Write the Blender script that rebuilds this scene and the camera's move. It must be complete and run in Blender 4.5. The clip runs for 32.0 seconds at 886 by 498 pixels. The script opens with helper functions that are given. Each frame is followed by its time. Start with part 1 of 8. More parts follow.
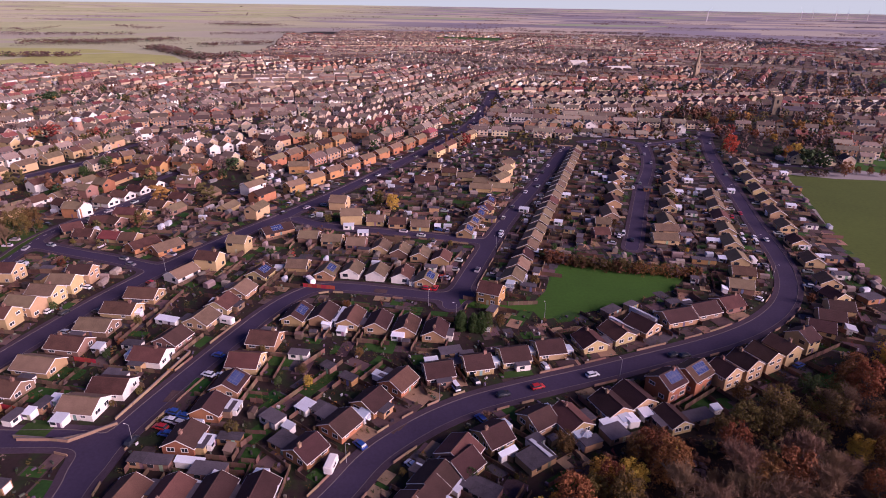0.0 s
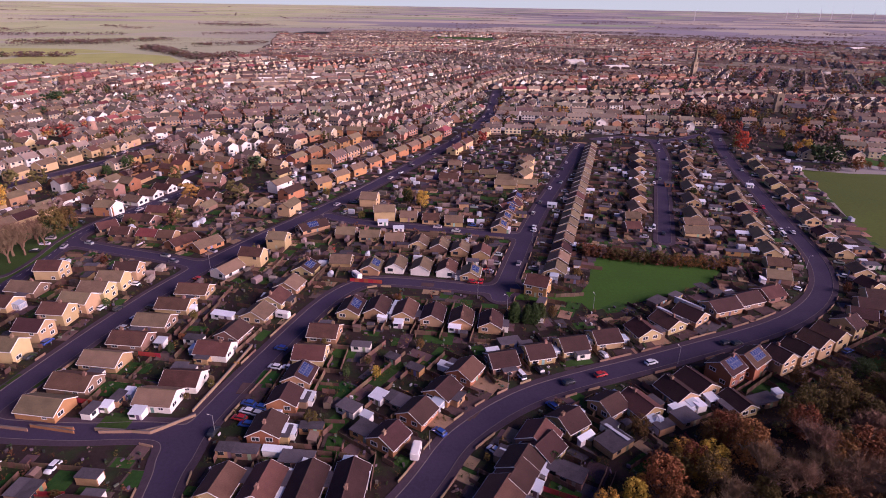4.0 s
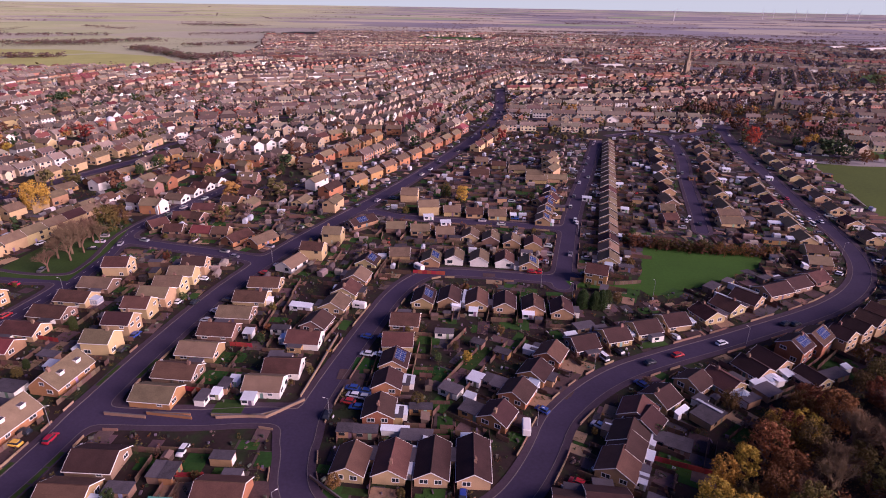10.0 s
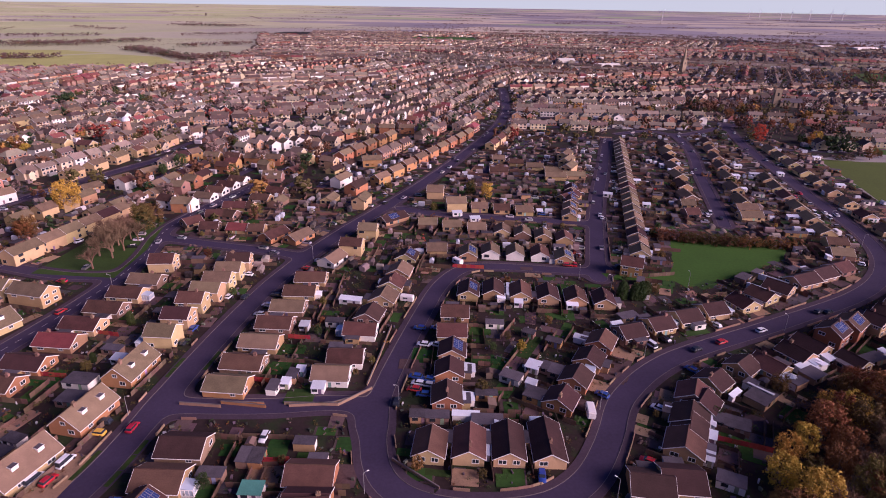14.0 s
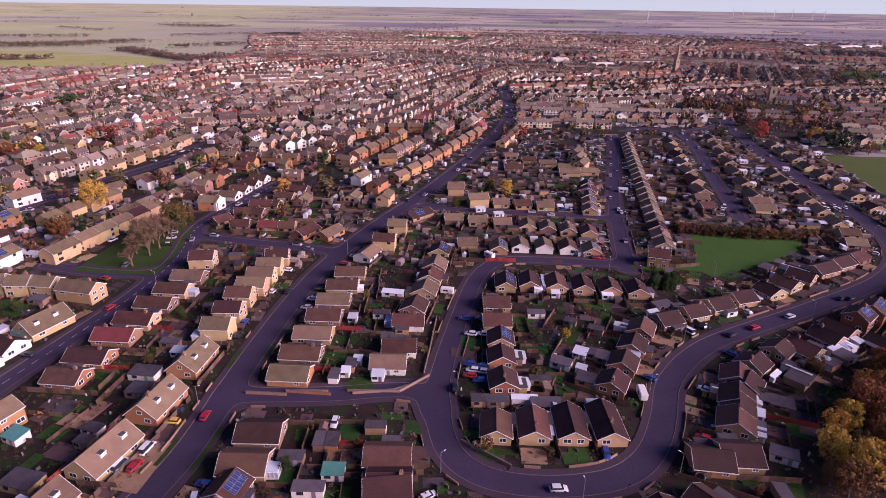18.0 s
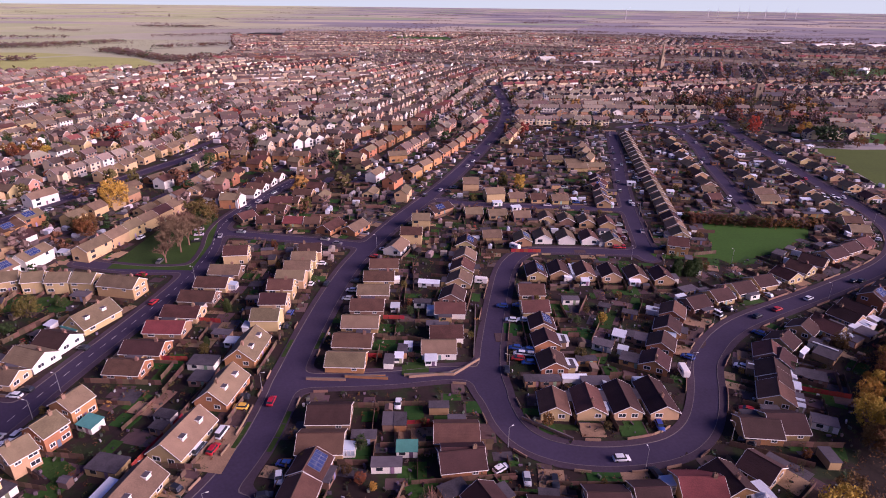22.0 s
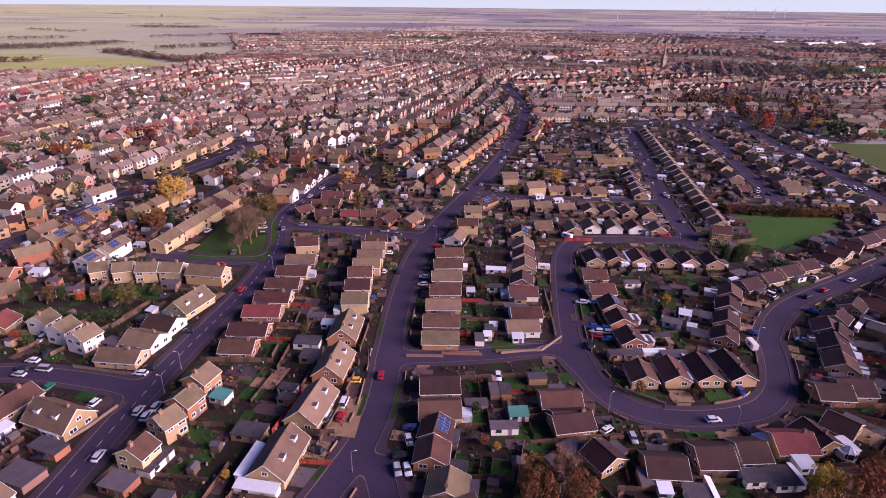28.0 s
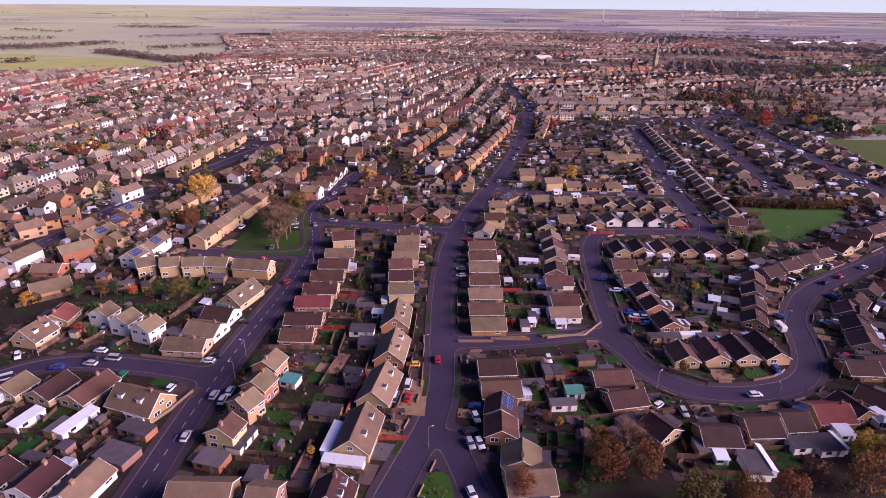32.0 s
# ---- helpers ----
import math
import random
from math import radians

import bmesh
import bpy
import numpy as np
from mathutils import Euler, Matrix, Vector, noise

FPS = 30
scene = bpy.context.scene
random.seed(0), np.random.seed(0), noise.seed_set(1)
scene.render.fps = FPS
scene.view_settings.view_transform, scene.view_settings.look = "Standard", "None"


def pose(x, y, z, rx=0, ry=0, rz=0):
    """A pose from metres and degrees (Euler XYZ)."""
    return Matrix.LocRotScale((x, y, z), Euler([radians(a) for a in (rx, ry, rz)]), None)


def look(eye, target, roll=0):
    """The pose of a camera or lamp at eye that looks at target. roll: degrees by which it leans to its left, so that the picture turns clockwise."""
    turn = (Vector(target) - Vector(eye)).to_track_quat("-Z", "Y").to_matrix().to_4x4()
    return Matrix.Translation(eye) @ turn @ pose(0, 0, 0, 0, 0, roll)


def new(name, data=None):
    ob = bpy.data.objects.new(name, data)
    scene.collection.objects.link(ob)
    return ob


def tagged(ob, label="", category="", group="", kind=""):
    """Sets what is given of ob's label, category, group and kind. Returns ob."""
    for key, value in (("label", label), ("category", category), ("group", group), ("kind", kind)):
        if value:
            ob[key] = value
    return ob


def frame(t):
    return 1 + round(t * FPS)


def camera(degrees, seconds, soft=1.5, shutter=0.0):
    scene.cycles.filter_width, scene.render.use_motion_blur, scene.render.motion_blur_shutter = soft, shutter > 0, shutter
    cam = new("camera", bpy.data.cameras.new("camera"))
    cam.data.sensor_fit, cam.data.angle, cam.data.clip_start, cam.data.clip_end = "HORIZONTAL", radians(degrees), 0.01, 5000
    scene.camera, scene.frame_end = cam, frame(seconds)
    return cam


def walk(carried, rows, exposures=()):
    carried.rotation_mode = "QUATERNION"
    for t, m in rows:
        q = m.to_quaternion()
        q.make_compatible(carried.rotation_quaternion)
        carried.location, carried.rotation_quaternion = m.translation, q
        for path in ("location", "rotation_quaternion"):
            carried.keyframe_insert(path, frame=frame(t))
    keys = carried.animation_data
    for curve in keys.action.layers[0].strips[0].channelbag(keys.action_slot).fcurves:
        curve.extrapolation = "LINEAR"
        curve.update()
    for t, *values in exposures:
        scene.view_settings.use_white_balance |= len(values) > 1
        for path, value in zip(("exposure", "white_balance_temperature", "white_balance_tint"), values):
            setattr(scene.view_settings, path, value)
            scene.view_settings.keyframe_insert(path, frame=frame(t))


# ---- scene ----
cam = camera(75.0, 32.0, soft=0.95)
PATH = [
    (0, (-7.193, 6.067, 102.958), (-7.164, 7.906, 102.173), 0.9),
    (1, (-12.929, 5.107, 102.613), (-12.888, 6.946, 101.827), 0.8),
    (2, (-18.531, 4.349, 102.183), (-18.483, 6.188, 101.399), 0.9),
    (3, (-23.952, 3.434, 102.012), (-23.895, 5.273, 101.227), 0.9),
    (3.5, (-26.883, 3.131, 101.764), (-26.819, 4.97, 100.98), 0.9),
    (5.5, (-37.882, 0.954, 101.525), (-37.8, 2.792, 100.74), 0.9),
    (6, (-40.371, 0.47, 101.491), (-40.286, 2.307, 100.706), 0.9),
    (7, (-46.025, -0.603, 101.389), (-45.927, 1.235, 100.605), 0.9),
    (8, (-51.334, -1.607, 101.344), (-51.223, 0.229, 100.56), 0.9),
    (9, (-56.727, -2.631, 101.082), (-56.603, -0.795, 100.299), 0.9),
    (10, (-62.076, -3.684, 100.918), (-61.941, -1.848, 100.135), 0.9),
    (11, (-67.47, -4.808, 100.75), (-67.324, -2.973, 99.967), 0.9),
    (12, (-72.671, -6.028, 100.873), (-72.515, -4.194, 100.09), 0.9),
    (13, (-77.792, -7.094, 100.836), (-77.628, -5.261, 100.054), 0.9),
    (14, (-83.093, -8.129, 100.788), (-82.919, -6.297, 100.006), 0.9),
    (14.5, (-85.474, -8.787, 100.835), (-85.295, -6.955, 100.052), 0.9),
    (16.5, (-95.303, -11.072, 100.845), (-95.094, -9.243, 100.063), 0.8),
    (17, (-97.893, -11.689, 100.885), (-97.681, -9.86, 100.103), 0.8),
    (18, (-102.966, -12.972, 100.851), (-102.748, -11.144, 100.069), 0.8),
    (19, (-108.161, -14.094, 100.683), (-107.928, -12.267, 99.901), 0.8),
    (20, (-113.457, -15.326, 100.409), (-113.197, -13.503, 99.627), 0.7),
    (21, (-118.538, -16.567, 100.247), (-118.261, -14.747, 99.466), 0.7),
    (22, (-124.119, -17.914, 100.187), (-123.835, -16.095, 99.406), 0.7),
    (23, (-129.528, -19.46, 100.504), (-129.244, -17.641, 99.723), 0.7),
    (24, (-135.025, -20.815, 100.56), (-134.74, -18.996, 99.779), 0.7),
    (25, (-140.436, -22.276, 100.825), (-140.146, -20.458, 100.044), 0.7),
    (25.5, (-143.226, -23.028, 100.95), (-142.931, -21.211, 100.169), 0.6),
    (27.5, (-153.887, -25.932, 101.019), (-153.574, -24.118, 100.238), 0.7),
    (28, (-156.613, -26.814, 100.961), (-156.296, -25.0, 100.179), 0.6),
    (29, (-162.19, -28.416, 101.212), (-161.866, -26.604, 100.43), 0.7),
    (30, (-167.537, -29.981, 101.41), (-167.203, -28.17, 100.628), 0.7),
    (31, (-172.852, -31.366, 101.682), (-172.503, -29.558, 100.9), 0.6),
    (32, (-178.408, -32.788, 101.787), (-178.045, -30.984, 101.005), 0.6),
]
walk(cam, [(t, look(eye, target, roll)) for t, eye, target, roll in PATH], [(0.0, 0.52, 4830, 72), (14.0, 0.52, 4810, 72), (23.0, 0.73, 4770, 71), (32.0, 0.80, 4750, 70)])

# ---- light ----
world = bpy.data.worlds.new("world")
scene.world = world
world.use_nodes = True
SUN_ELEV, SUN_AZ = 20.0, 120.0            # degrees; azimuth clockwise from +y
wn = world.node_tree
sky = wn.nodes.new("ShaderNodeTexSky")
sky.sky_type, sky.sun_disc = "NISHITA", False
sky.sun_elevation, sky.sun_rotation = radians(SUN_ELEV), radians(SUN_AZ)
sky.air_density, sky.dust_density, sky.ozone_density = 1.0, 2.0, 2.0
wn.nodes["Background"].inputs["Strength"].default_value = 0.029
# the haze at the horizon goes on just below it
tc, sep, low, com = (wn.nodes.new("ShaderNode" + k) for k in ("TexCoord", "SeparateXYZ", "Math", "CombineXYZ"))
low.operation = "MAXIMUM"
low.inputs[1].default_value = 0.02
wn.links.new(tc.outputs["Generated"], sep.inputs[0])
wn.links.new(sep.outputs["Z"], low.inputs[0])
wn.links.new(sep.outputs["X"], com.inputs["X"])
wn.links.new(sep.outputs["Y"], com.inputs["Y"])
wn.links.new(low.outputs[0], com.inputs["Z"])
wn.links.new(com.outputs[0], sky.inputs["Vector"])
# pale haze low over the plain
inv, power, gain, pale, haze = (wn.nodes.new("ShaderNode" + k) for k in ("Math", "Math", "Math", "RGB", "MixRGB"))
inv.operation, power.operation, gain.operation = "SUBTRACT", "POWER", "MULTIPLY"
inv.inputs[0].default_value, power.inputs[1].default_value, gain.inputs[1].default_value = 1.0, 22.0, 0.9
pale.outputs[0].default_value = (24.0, 26.0, 13.2, 1)
wn.links.new(low.outputs[0], inv.inputs[1])
wn.links.new(inv.outputs[0], power.inputs[0])
wn.links.new(power.outputs[0], gain.inputs[0])
wn.links.new(gain.outputs[0], haze.inputs[0])
wn.links.new(sky.outputs["Color"], haze.inputs[1])
wn.links.new(pale.outputs[0], haze.inputs[2])
wn.links.new(haze.outputs[0], wn.nodes["Background"].inputs["Color"])
sun = new("sun", bpy.data.lights.new("sun", "SUN"))
sun.data.energy, sun.data.angle, sun.data.color = 5.0, radians(42.0), (1.0, 0.76, 0.36)
sa, se = radians(SUN_AZ), radians(SUN_ELEV)
sun.matrix_world = look((0, 0, 0), (-math.sin(sa) * math.cos(se), -math.cos(sa) * math.cos(se), -math.sin(se)))

# ---- materials ----
def node_mat(name, colour, rough=0.8, var=0.35, big=0.12, fine=2.5, rnd=0.25, hue=0.03, bump=0.0, metal=0.0,
             spec=0.3, island=False, second=None, patch=0.3, mix=(0.45, 0.6)):
    """A weathered surface: base colour with stains at two scales, a shift per object or per piece, and fine relief."""
    m = bpy.data.materials.new(name)
    m.use_nodes = True
    nt = m.node_tree
    n, l = nt.nodes, nt.links
    b = n["Principled BSDF"]
    b.inputs["Roughness"].default_value, b.inputs["Metallic"].default_value = rough, metal
    b.inputs["Specular IOR Level"].default_value = spec
    geo = n.new("ShaderNodeNewGeometry")

    def tex(scale, detail):
        t = n.new("ShaderNodeTexNoise")
        t.inputs["Scale"].default_value, t.inputs["Detail"].default_value = scale, detail
        l.new(geo.outputs["Position"], t.inputs["Vector"])
        return t

    def calc(op, a, c):
        k = n.new("ShaderNodeMath")
        k.operation = op
        for i, v in enumerate((a, c)):
            if isinstance(v, (int, float)):
                k.inputs[i].default_value = v
            else:
                l.new(v, k.inputs[i])
        return k.outputs[0]

    t1, t2 = tex(big, 3), tex(fine, 4)
    info = n.new("ShaderNodeObjectInfo")
    chance = geo.outputs["Random Per Island"] if island else info.outputs["Random"]
    s = calc("ADD", calc("MULTIPLY", t1.outputs["Fac"], var * 1.6), calc("MULTIPLY", t2.outputs["Fac"], var * 1.6))
    s = calc("ADD", calc("ADD", s, calc("MULTIPLY", chance, rnd * 2)), 1 - var * 1.6 - rnd)
    col = n.new("ShaderNodeRGB")
    col.outputs[0].default_value = (*colour, 1)
    source = col.outputs[0]
    if second:
        t3 = tex(patch, 3)
        ramp = n.new("ShaderNodeMapRange")
        ramp.inputs["From Min"].default_value, ramp.inputs["From Max"].default_value = mix
        l.new(t3.outputs["Fac"], ramp.inputs["Value"])
        mx = n.new("ShaderNodeMix")
        mx.data_type = "RGBA"
        l.new(ramp.outputs[0], mx.inputs[0])
        l.new(source, mx.inputs[6])
        mx.inputs[7].default_value = (*second, 1)
        source = mx.outputs[2]
    hs = n.new("ShaderNodeHueSaturation")
    l.new(source, hs.inputs["Color"])
    l.new(s, hs.inputs["Value"])
    l.new(calc("ADD", calc("MULTIPLY", calc("FRACT", calc("MULTIPLY", chance, 7.31), 0), hue * 2), 0.5 - hue), hs.inputs["Hue"])
    l.new(hs.outputs["Color"], b.inputs["Base Color"])
    if bump:
        bp = n.new("ShaderNodeBump")
        bp.inputs["Strength"].default_value, bp.inputs["Distance"].default_value = bump, 0.08
        l.new(t2.outputs["Fac"], bp.inputs["Height"])
        l.new(bp.outputs["Normal"], b.inputs["Normal"])
    return m


def glass_mat(name, colour, rough):
    m = bpy.data.materials.new(name)
    m.use_nodes = True
    b = m.node_tree.nodes["Principled BSDF"]
    b.inputs["Base Color"].default_value = (*colour, 1)
    b.inputs["Roughness"].default_value, b.inputs["Specular IOR Level"].default_value = rough, 0.6
    return m


M = {
    "roof": node_mat("brown_roof_tiles", (0.092, 0.044, 0.031), 0.85, 0.55, 0.35, 4.0, 0.28, 0.02, 0.6),
    "roofdark": node_mat("dark_brown_roof_tiles", (0.050, 0.024, 0.021), 0.85, 0.5, 0.35, 4.0, 0.2, 0.02, 0.6),
    "roofgrey": node_mat("grey_brown_roof_tiles", (0.165, 0.118, 0.068), 0.85, 0.45, 0.35, 4.0, 0.25, 0.02, 0.6),
    "roofred": node_mat("red_roof_tiles", (0.19, 0.055, 0.045), 0.85, 0.4, 0.35, 4.0, 0.15, 0.015, 0.6),
    "flat": node_mat("grey_felt_roof", (0.092, 0.078, 0.090), 0.9, 0.5, 0.4, 3.0, 0.35, 0.02, 0.3),
    "buff": node_mat("buff_brick", (0.39, 0.255, 0.11), 0.88, 0.25, 0.4, 6.0, 0.2, 0.02, 0.4),
    "cream": node_mat("cream_brick", (0.48, 0.345, 0.155), 0.88, 0.22, 0.4, 6.0, 0.15, 0.02, 0.3),
    "orange": node_mat("orange_brick", (0.36, 0.175, 0.065), 0.88, 0.28, 0.4, 6.0, 0.2, 0.02, 0.4),
    "brown": node_mat("brown_brick", (0.24, 0.145, 0.095), 0.88, 0.28, 0.4, 6.0, 0.2, 0.02, 0.4),
    "render": node_mat("white_render", (0.76, 0.72, 0.63), 0.8, 0.15, 0.5, 4.0, 0.08, 0.01, 0.1),
    "trim": node_mat("white_upvc", (0.80, 0.77, 0.72), 0.5, 0.1, 0.5, 4.0, 0.05, 0.01),
    "door": node_mat("painted_door", (0.30, 0.22, 0.18), 0.5, 0.15, 0.5, 4.0, 0.6, 0.45),
    "glass": glass_mat("window_glass", (0.03, 0.035, 0.045), 0.08),
    "solar": glass_mat("solar_glass", (0.03, 0.05, 0.16), 0.12),
    "poly": glass_mat("conservatory_sheet", (0.45, 0.52, 0.62), 0.15),
    "asphalt": node_mat("worn_asphalt", (0.048, 0.034, 0.068), 0.82, 0.35, 0.08, 1.2, 0.0, 0.0, 0.3),
    "pave": node_mat("footway_asphalt", (0.060, 0.039, 0.057), 0.88, 0.4, 0.12, 1.5, 0.0, 0.0, 0.2),
    "kerb": node_mat("concrete_kerb", (0.15, 0.125, 0.12), 0.85, 0.3, 0.3, 2.0, 0.0, 0.0),
    "paint": node_mat("road_paint", (0.55, 0.53, 0.5), 0.7, 0.3, 0.3, 3.0, 0.0, 0.0),
    "grass": node_mat("lawn_grass", (0.022, 0.064, 0.005), 0.95, 0.5, 0.10, 1.2, 0.25, 0.03, 0.4),
    "field": node_mat("playing_field_grass", (0.036, 0.100, 0.002), 0.95, 0.3, 0.05, 0.8, 0.0, 0.0, 0.4),
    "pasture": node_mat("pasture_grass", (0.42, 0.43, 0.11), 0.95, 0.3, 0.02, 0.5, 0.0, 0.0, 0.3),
    "meadow": node_mat("meadow_grass", (0.074, 0.106, 0.007), 0.95, 0.3, 0.02, 0.5, 0.0, 0.0, 0.3),
    "drive": node_mat("block_paved_drive", (0.098, 0.058, 0.056), 0.9, 0.4, 0.25, 2.0, 0.45, 0.04, 0.2, island=True),
    "gravel": node_mat("tan_gravel", (0.31, 0.195, 0.11), 0.95, 0.4, 0.25, 3.0, 0.3, 0.02, 0.5, island=True),
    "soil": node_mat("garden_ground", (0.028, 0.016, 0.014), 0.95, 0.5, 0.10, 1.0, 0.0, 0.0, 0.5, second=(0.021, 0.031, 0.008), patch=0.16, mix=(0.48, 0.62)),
    "fence": node_mat("larch_lap_fence", (0.12, 0.075, 0.05), 0.9, 0.35, 0.4, 4.0, 0.45, 0.03, 0.3),
    "fencered": node_mat("red_stained_fence", (0.33, 0.05, 0.03), 0.85, 0.3, 0.4, 4.0, 0.15, 0.02, 0.3),
    "wallbuff": node_mat("buff_garden_wall", (0.30, 0.20, 0.12), 0.9, 0.3, 0.4, 4.0, 0.15, 0.02, 0.3),
    "wood": node_mat("weathered_shed_boards", (0.15, 0.105, 0.075), 0.9, 0.35, 0.5, 4.0, 0.45, 0.03, 0.3),
    "bark": node_mat("tree_bark", (0.11, 0.085, 0.07), 0.95, 0.3, 0.5, 5.0, 0.2, 0.02, 0.3),
    "twig": node_mat("bare_twigs", (0.185, 0.118, 0.066), 0.95, 0.3, 0.5, 5.0, 0.2, 0.02),
    "leafgreen": node_mat("green_leaves", (0.042, 0.066, 0.012), 0.8, 0.4, 0.3, 2.0, 0.35, 0.03),
    "leafolive": node_mat("olive_leaves", (0.115, 0.080, 0.014), 0.8, 0.4, 0.3, 2.0, 0.35, 0.03),
    "leafbrown": node_mat("russet_leaves", (0.17, 0.070, 0.015), 0.8, 0.4, 0.3, 2.0, 0.3, 0.02),
    "leafgold": node_mat("golden_leaves", (0.45, 0.265, 0.015), 0.8, 0.35, 0.3, 2.0, 0.2, 0.02),
    "leafred": node_mat("red_leaves", (0.42, 0.075, 0.02), 0.8, 0.35, 0.3, 2.0, 0.2, 0.02),
    "metal": node_mat("galvanised_steel", (0.38, 0.38, 0.38), 0.5, 0.15, 0.5, 4.0, 0.05, 0.0, 0.0, 0.6),
    "tyre": node_mat("black_rubber", (0.02, 0.02, 0.02), 0.8, 0.1, 0.5, 4.0, 0.0, 0.0),
    "stone": node_mat("limestone", (0.33, 0.255, 0.16), 0.9, 0.3, 0.2, 2.0, 0.1, 0.01, 0.3),
}
# ---- building helpers ----
MESHES = {}


def finish(name, bm, mats, smooth=False):
    me = bpy.data.meshes.new(name)
    bm.to_mesh(me)
    bm.free()
    for k in mats if isinstance(mats, (list, tuple)) else [mats]:
        me.materials.append(M[k])
    if smooth:
        me.shade_smooth()
    return me


def box(bm, x0, x1, y0, y1, z0, z1, mi=0):
    v = [bm.verts.new(p) for p in ((x0, y0, z0), (x1, y0, z0), (x1, y1, z0), (x0, y1, z0), (x0, y0, z1), (x1, y0, z1), (x1, y1, z1), (x0, y1, z1))]
    for q in ((0, 3, 2, 1), (4, 5, 6, 7), (0, 1, 5, 4), (1, 2, 6, 5), (2, 3, 7, 6), (3, 0, 4, 7)):
        bm.faces.new([v[i] for i in q]).material_index = mi
    return v


def prism(bm, profile, x0, x1, mi=0):
    """A profile in y, z drawn out along x."""
    a = [bm.verts.new((x0, y, z)) for y, z in profile]
    b = [bm.verts.new((x1, y, z)) for y, z in profile]
    k = len(profile)
    bm.faces.new(a[::-1]).material_index = mi
    bm.faces.new(b).material_index = mi
    for i in range(k):
        bm.faces.new((a[i], a[(i + 1) % k], b[(i + 1) % k], b[i])).material_index = mi


def tube(bm, p, q, r0, r1, sides=6, mi=0):
    p, q = Vector(p), Vector(q)
    d = (q - p).normalized()
    u = d.orthogonal().normalized()
    w = d.cross(u)
    ring = [[bm.verts.new(c + r * (math.cos(2 * math.pi * i / sides) * u + math.sin(2 * math.pi * i / sides) * w)) for i in range(sides)] for c, r in ((p, r0), (q, r1))]
    for i in range(sides):
        bm.faces.new((ring[0][i], ring[0][(i + 1) % sides], ring[1][(i + 1) % sides], ring[1][i])).material_index = mi
    bm.faces.new(ring[1]).material_index = mi


def cached(key, make):
    if key not in MESHES:
        MESHES[key] = make()
    return MESHES[key]


def part(name, mesh, parent, m=None, label=""):
    ob = new(name, mesh)
    ob.parent = parent
    if m is not None:
        ob.matrix_local = m
    if label:
        ob["label"] = label
    return ob


def sheet(name, verts, faces, mat):
    me = bpy.data.meshes.new(name)
    me.from_pydata(verts, [], faces)
    me.materials.append(M[mat])
    me.update()
    return me


# ---- ground ----
SKY_Y = 101.0


def far_rise(x, y):
    """The plain runs on to the horizon; past 2.5 km it is drawn in closer, lifted along the line of sight."""
    d = math.hypot(x + 90, y + 12)
    return 0.0 if d < 2500 else max(0.0, SKY_Y * (1 - d * (1 - 0.86 * (d - 2500) / 2400) / 2500))


def drawn_in(x, y):
    """Where a place of the true plain stands on the drawn-in sheet, and how much smaller it is there."""
    d = math.hypot(x + 90, y + 12)
    if d < 2500:
        return x, y, 1.0
    k = (2500 + 2400 / 0.86 * (1 - 2500 / d)) / d
    return (x + 90) * k - 90, (y + 12) * k - 12, k


def ground():
    verts, faces, land = [], [], []
    radii = [0, 60, 130, 220, 330, 460, 620, 820, 1050, 1300, 1600, 1900, 2200] + [2500 + 2400 * (k / 30) for k in range(31)]
    n = 120
    for r in radii:
        far = r if r <= 2500 else 2500 / (1 - 0.86 * (r - 2500) / 2400)
        for i in range(n):
            a = 2 * math.pi * i / n
            x, y = r * math.sin(a) - 90, r * math.cos(a) - 12
            verts.append((x, y, far_rise(x, y) - 0.02))
            land.append((far * math.sin(a) / 1000, far * math.cos(a) / 1000))
    for j in range(len(radii) - 1):
        for i in range(n):
            a, b = j * n + i, j * n + (i + 1) % n
            faces.append((a, b, b + n, a + n) if j else (a, b + n, a + n))
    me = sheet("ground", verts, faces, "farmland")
    layer = me.uv_layers.new(name="land")
    for loop in me.loops:
        layer.data[loop.index].uv = land[loop.vertex_index]
    tagged(new("ground", me), "flat autumn farmland of green, tan and ploughed fields reaching the horizon", "ground", kind="structure")


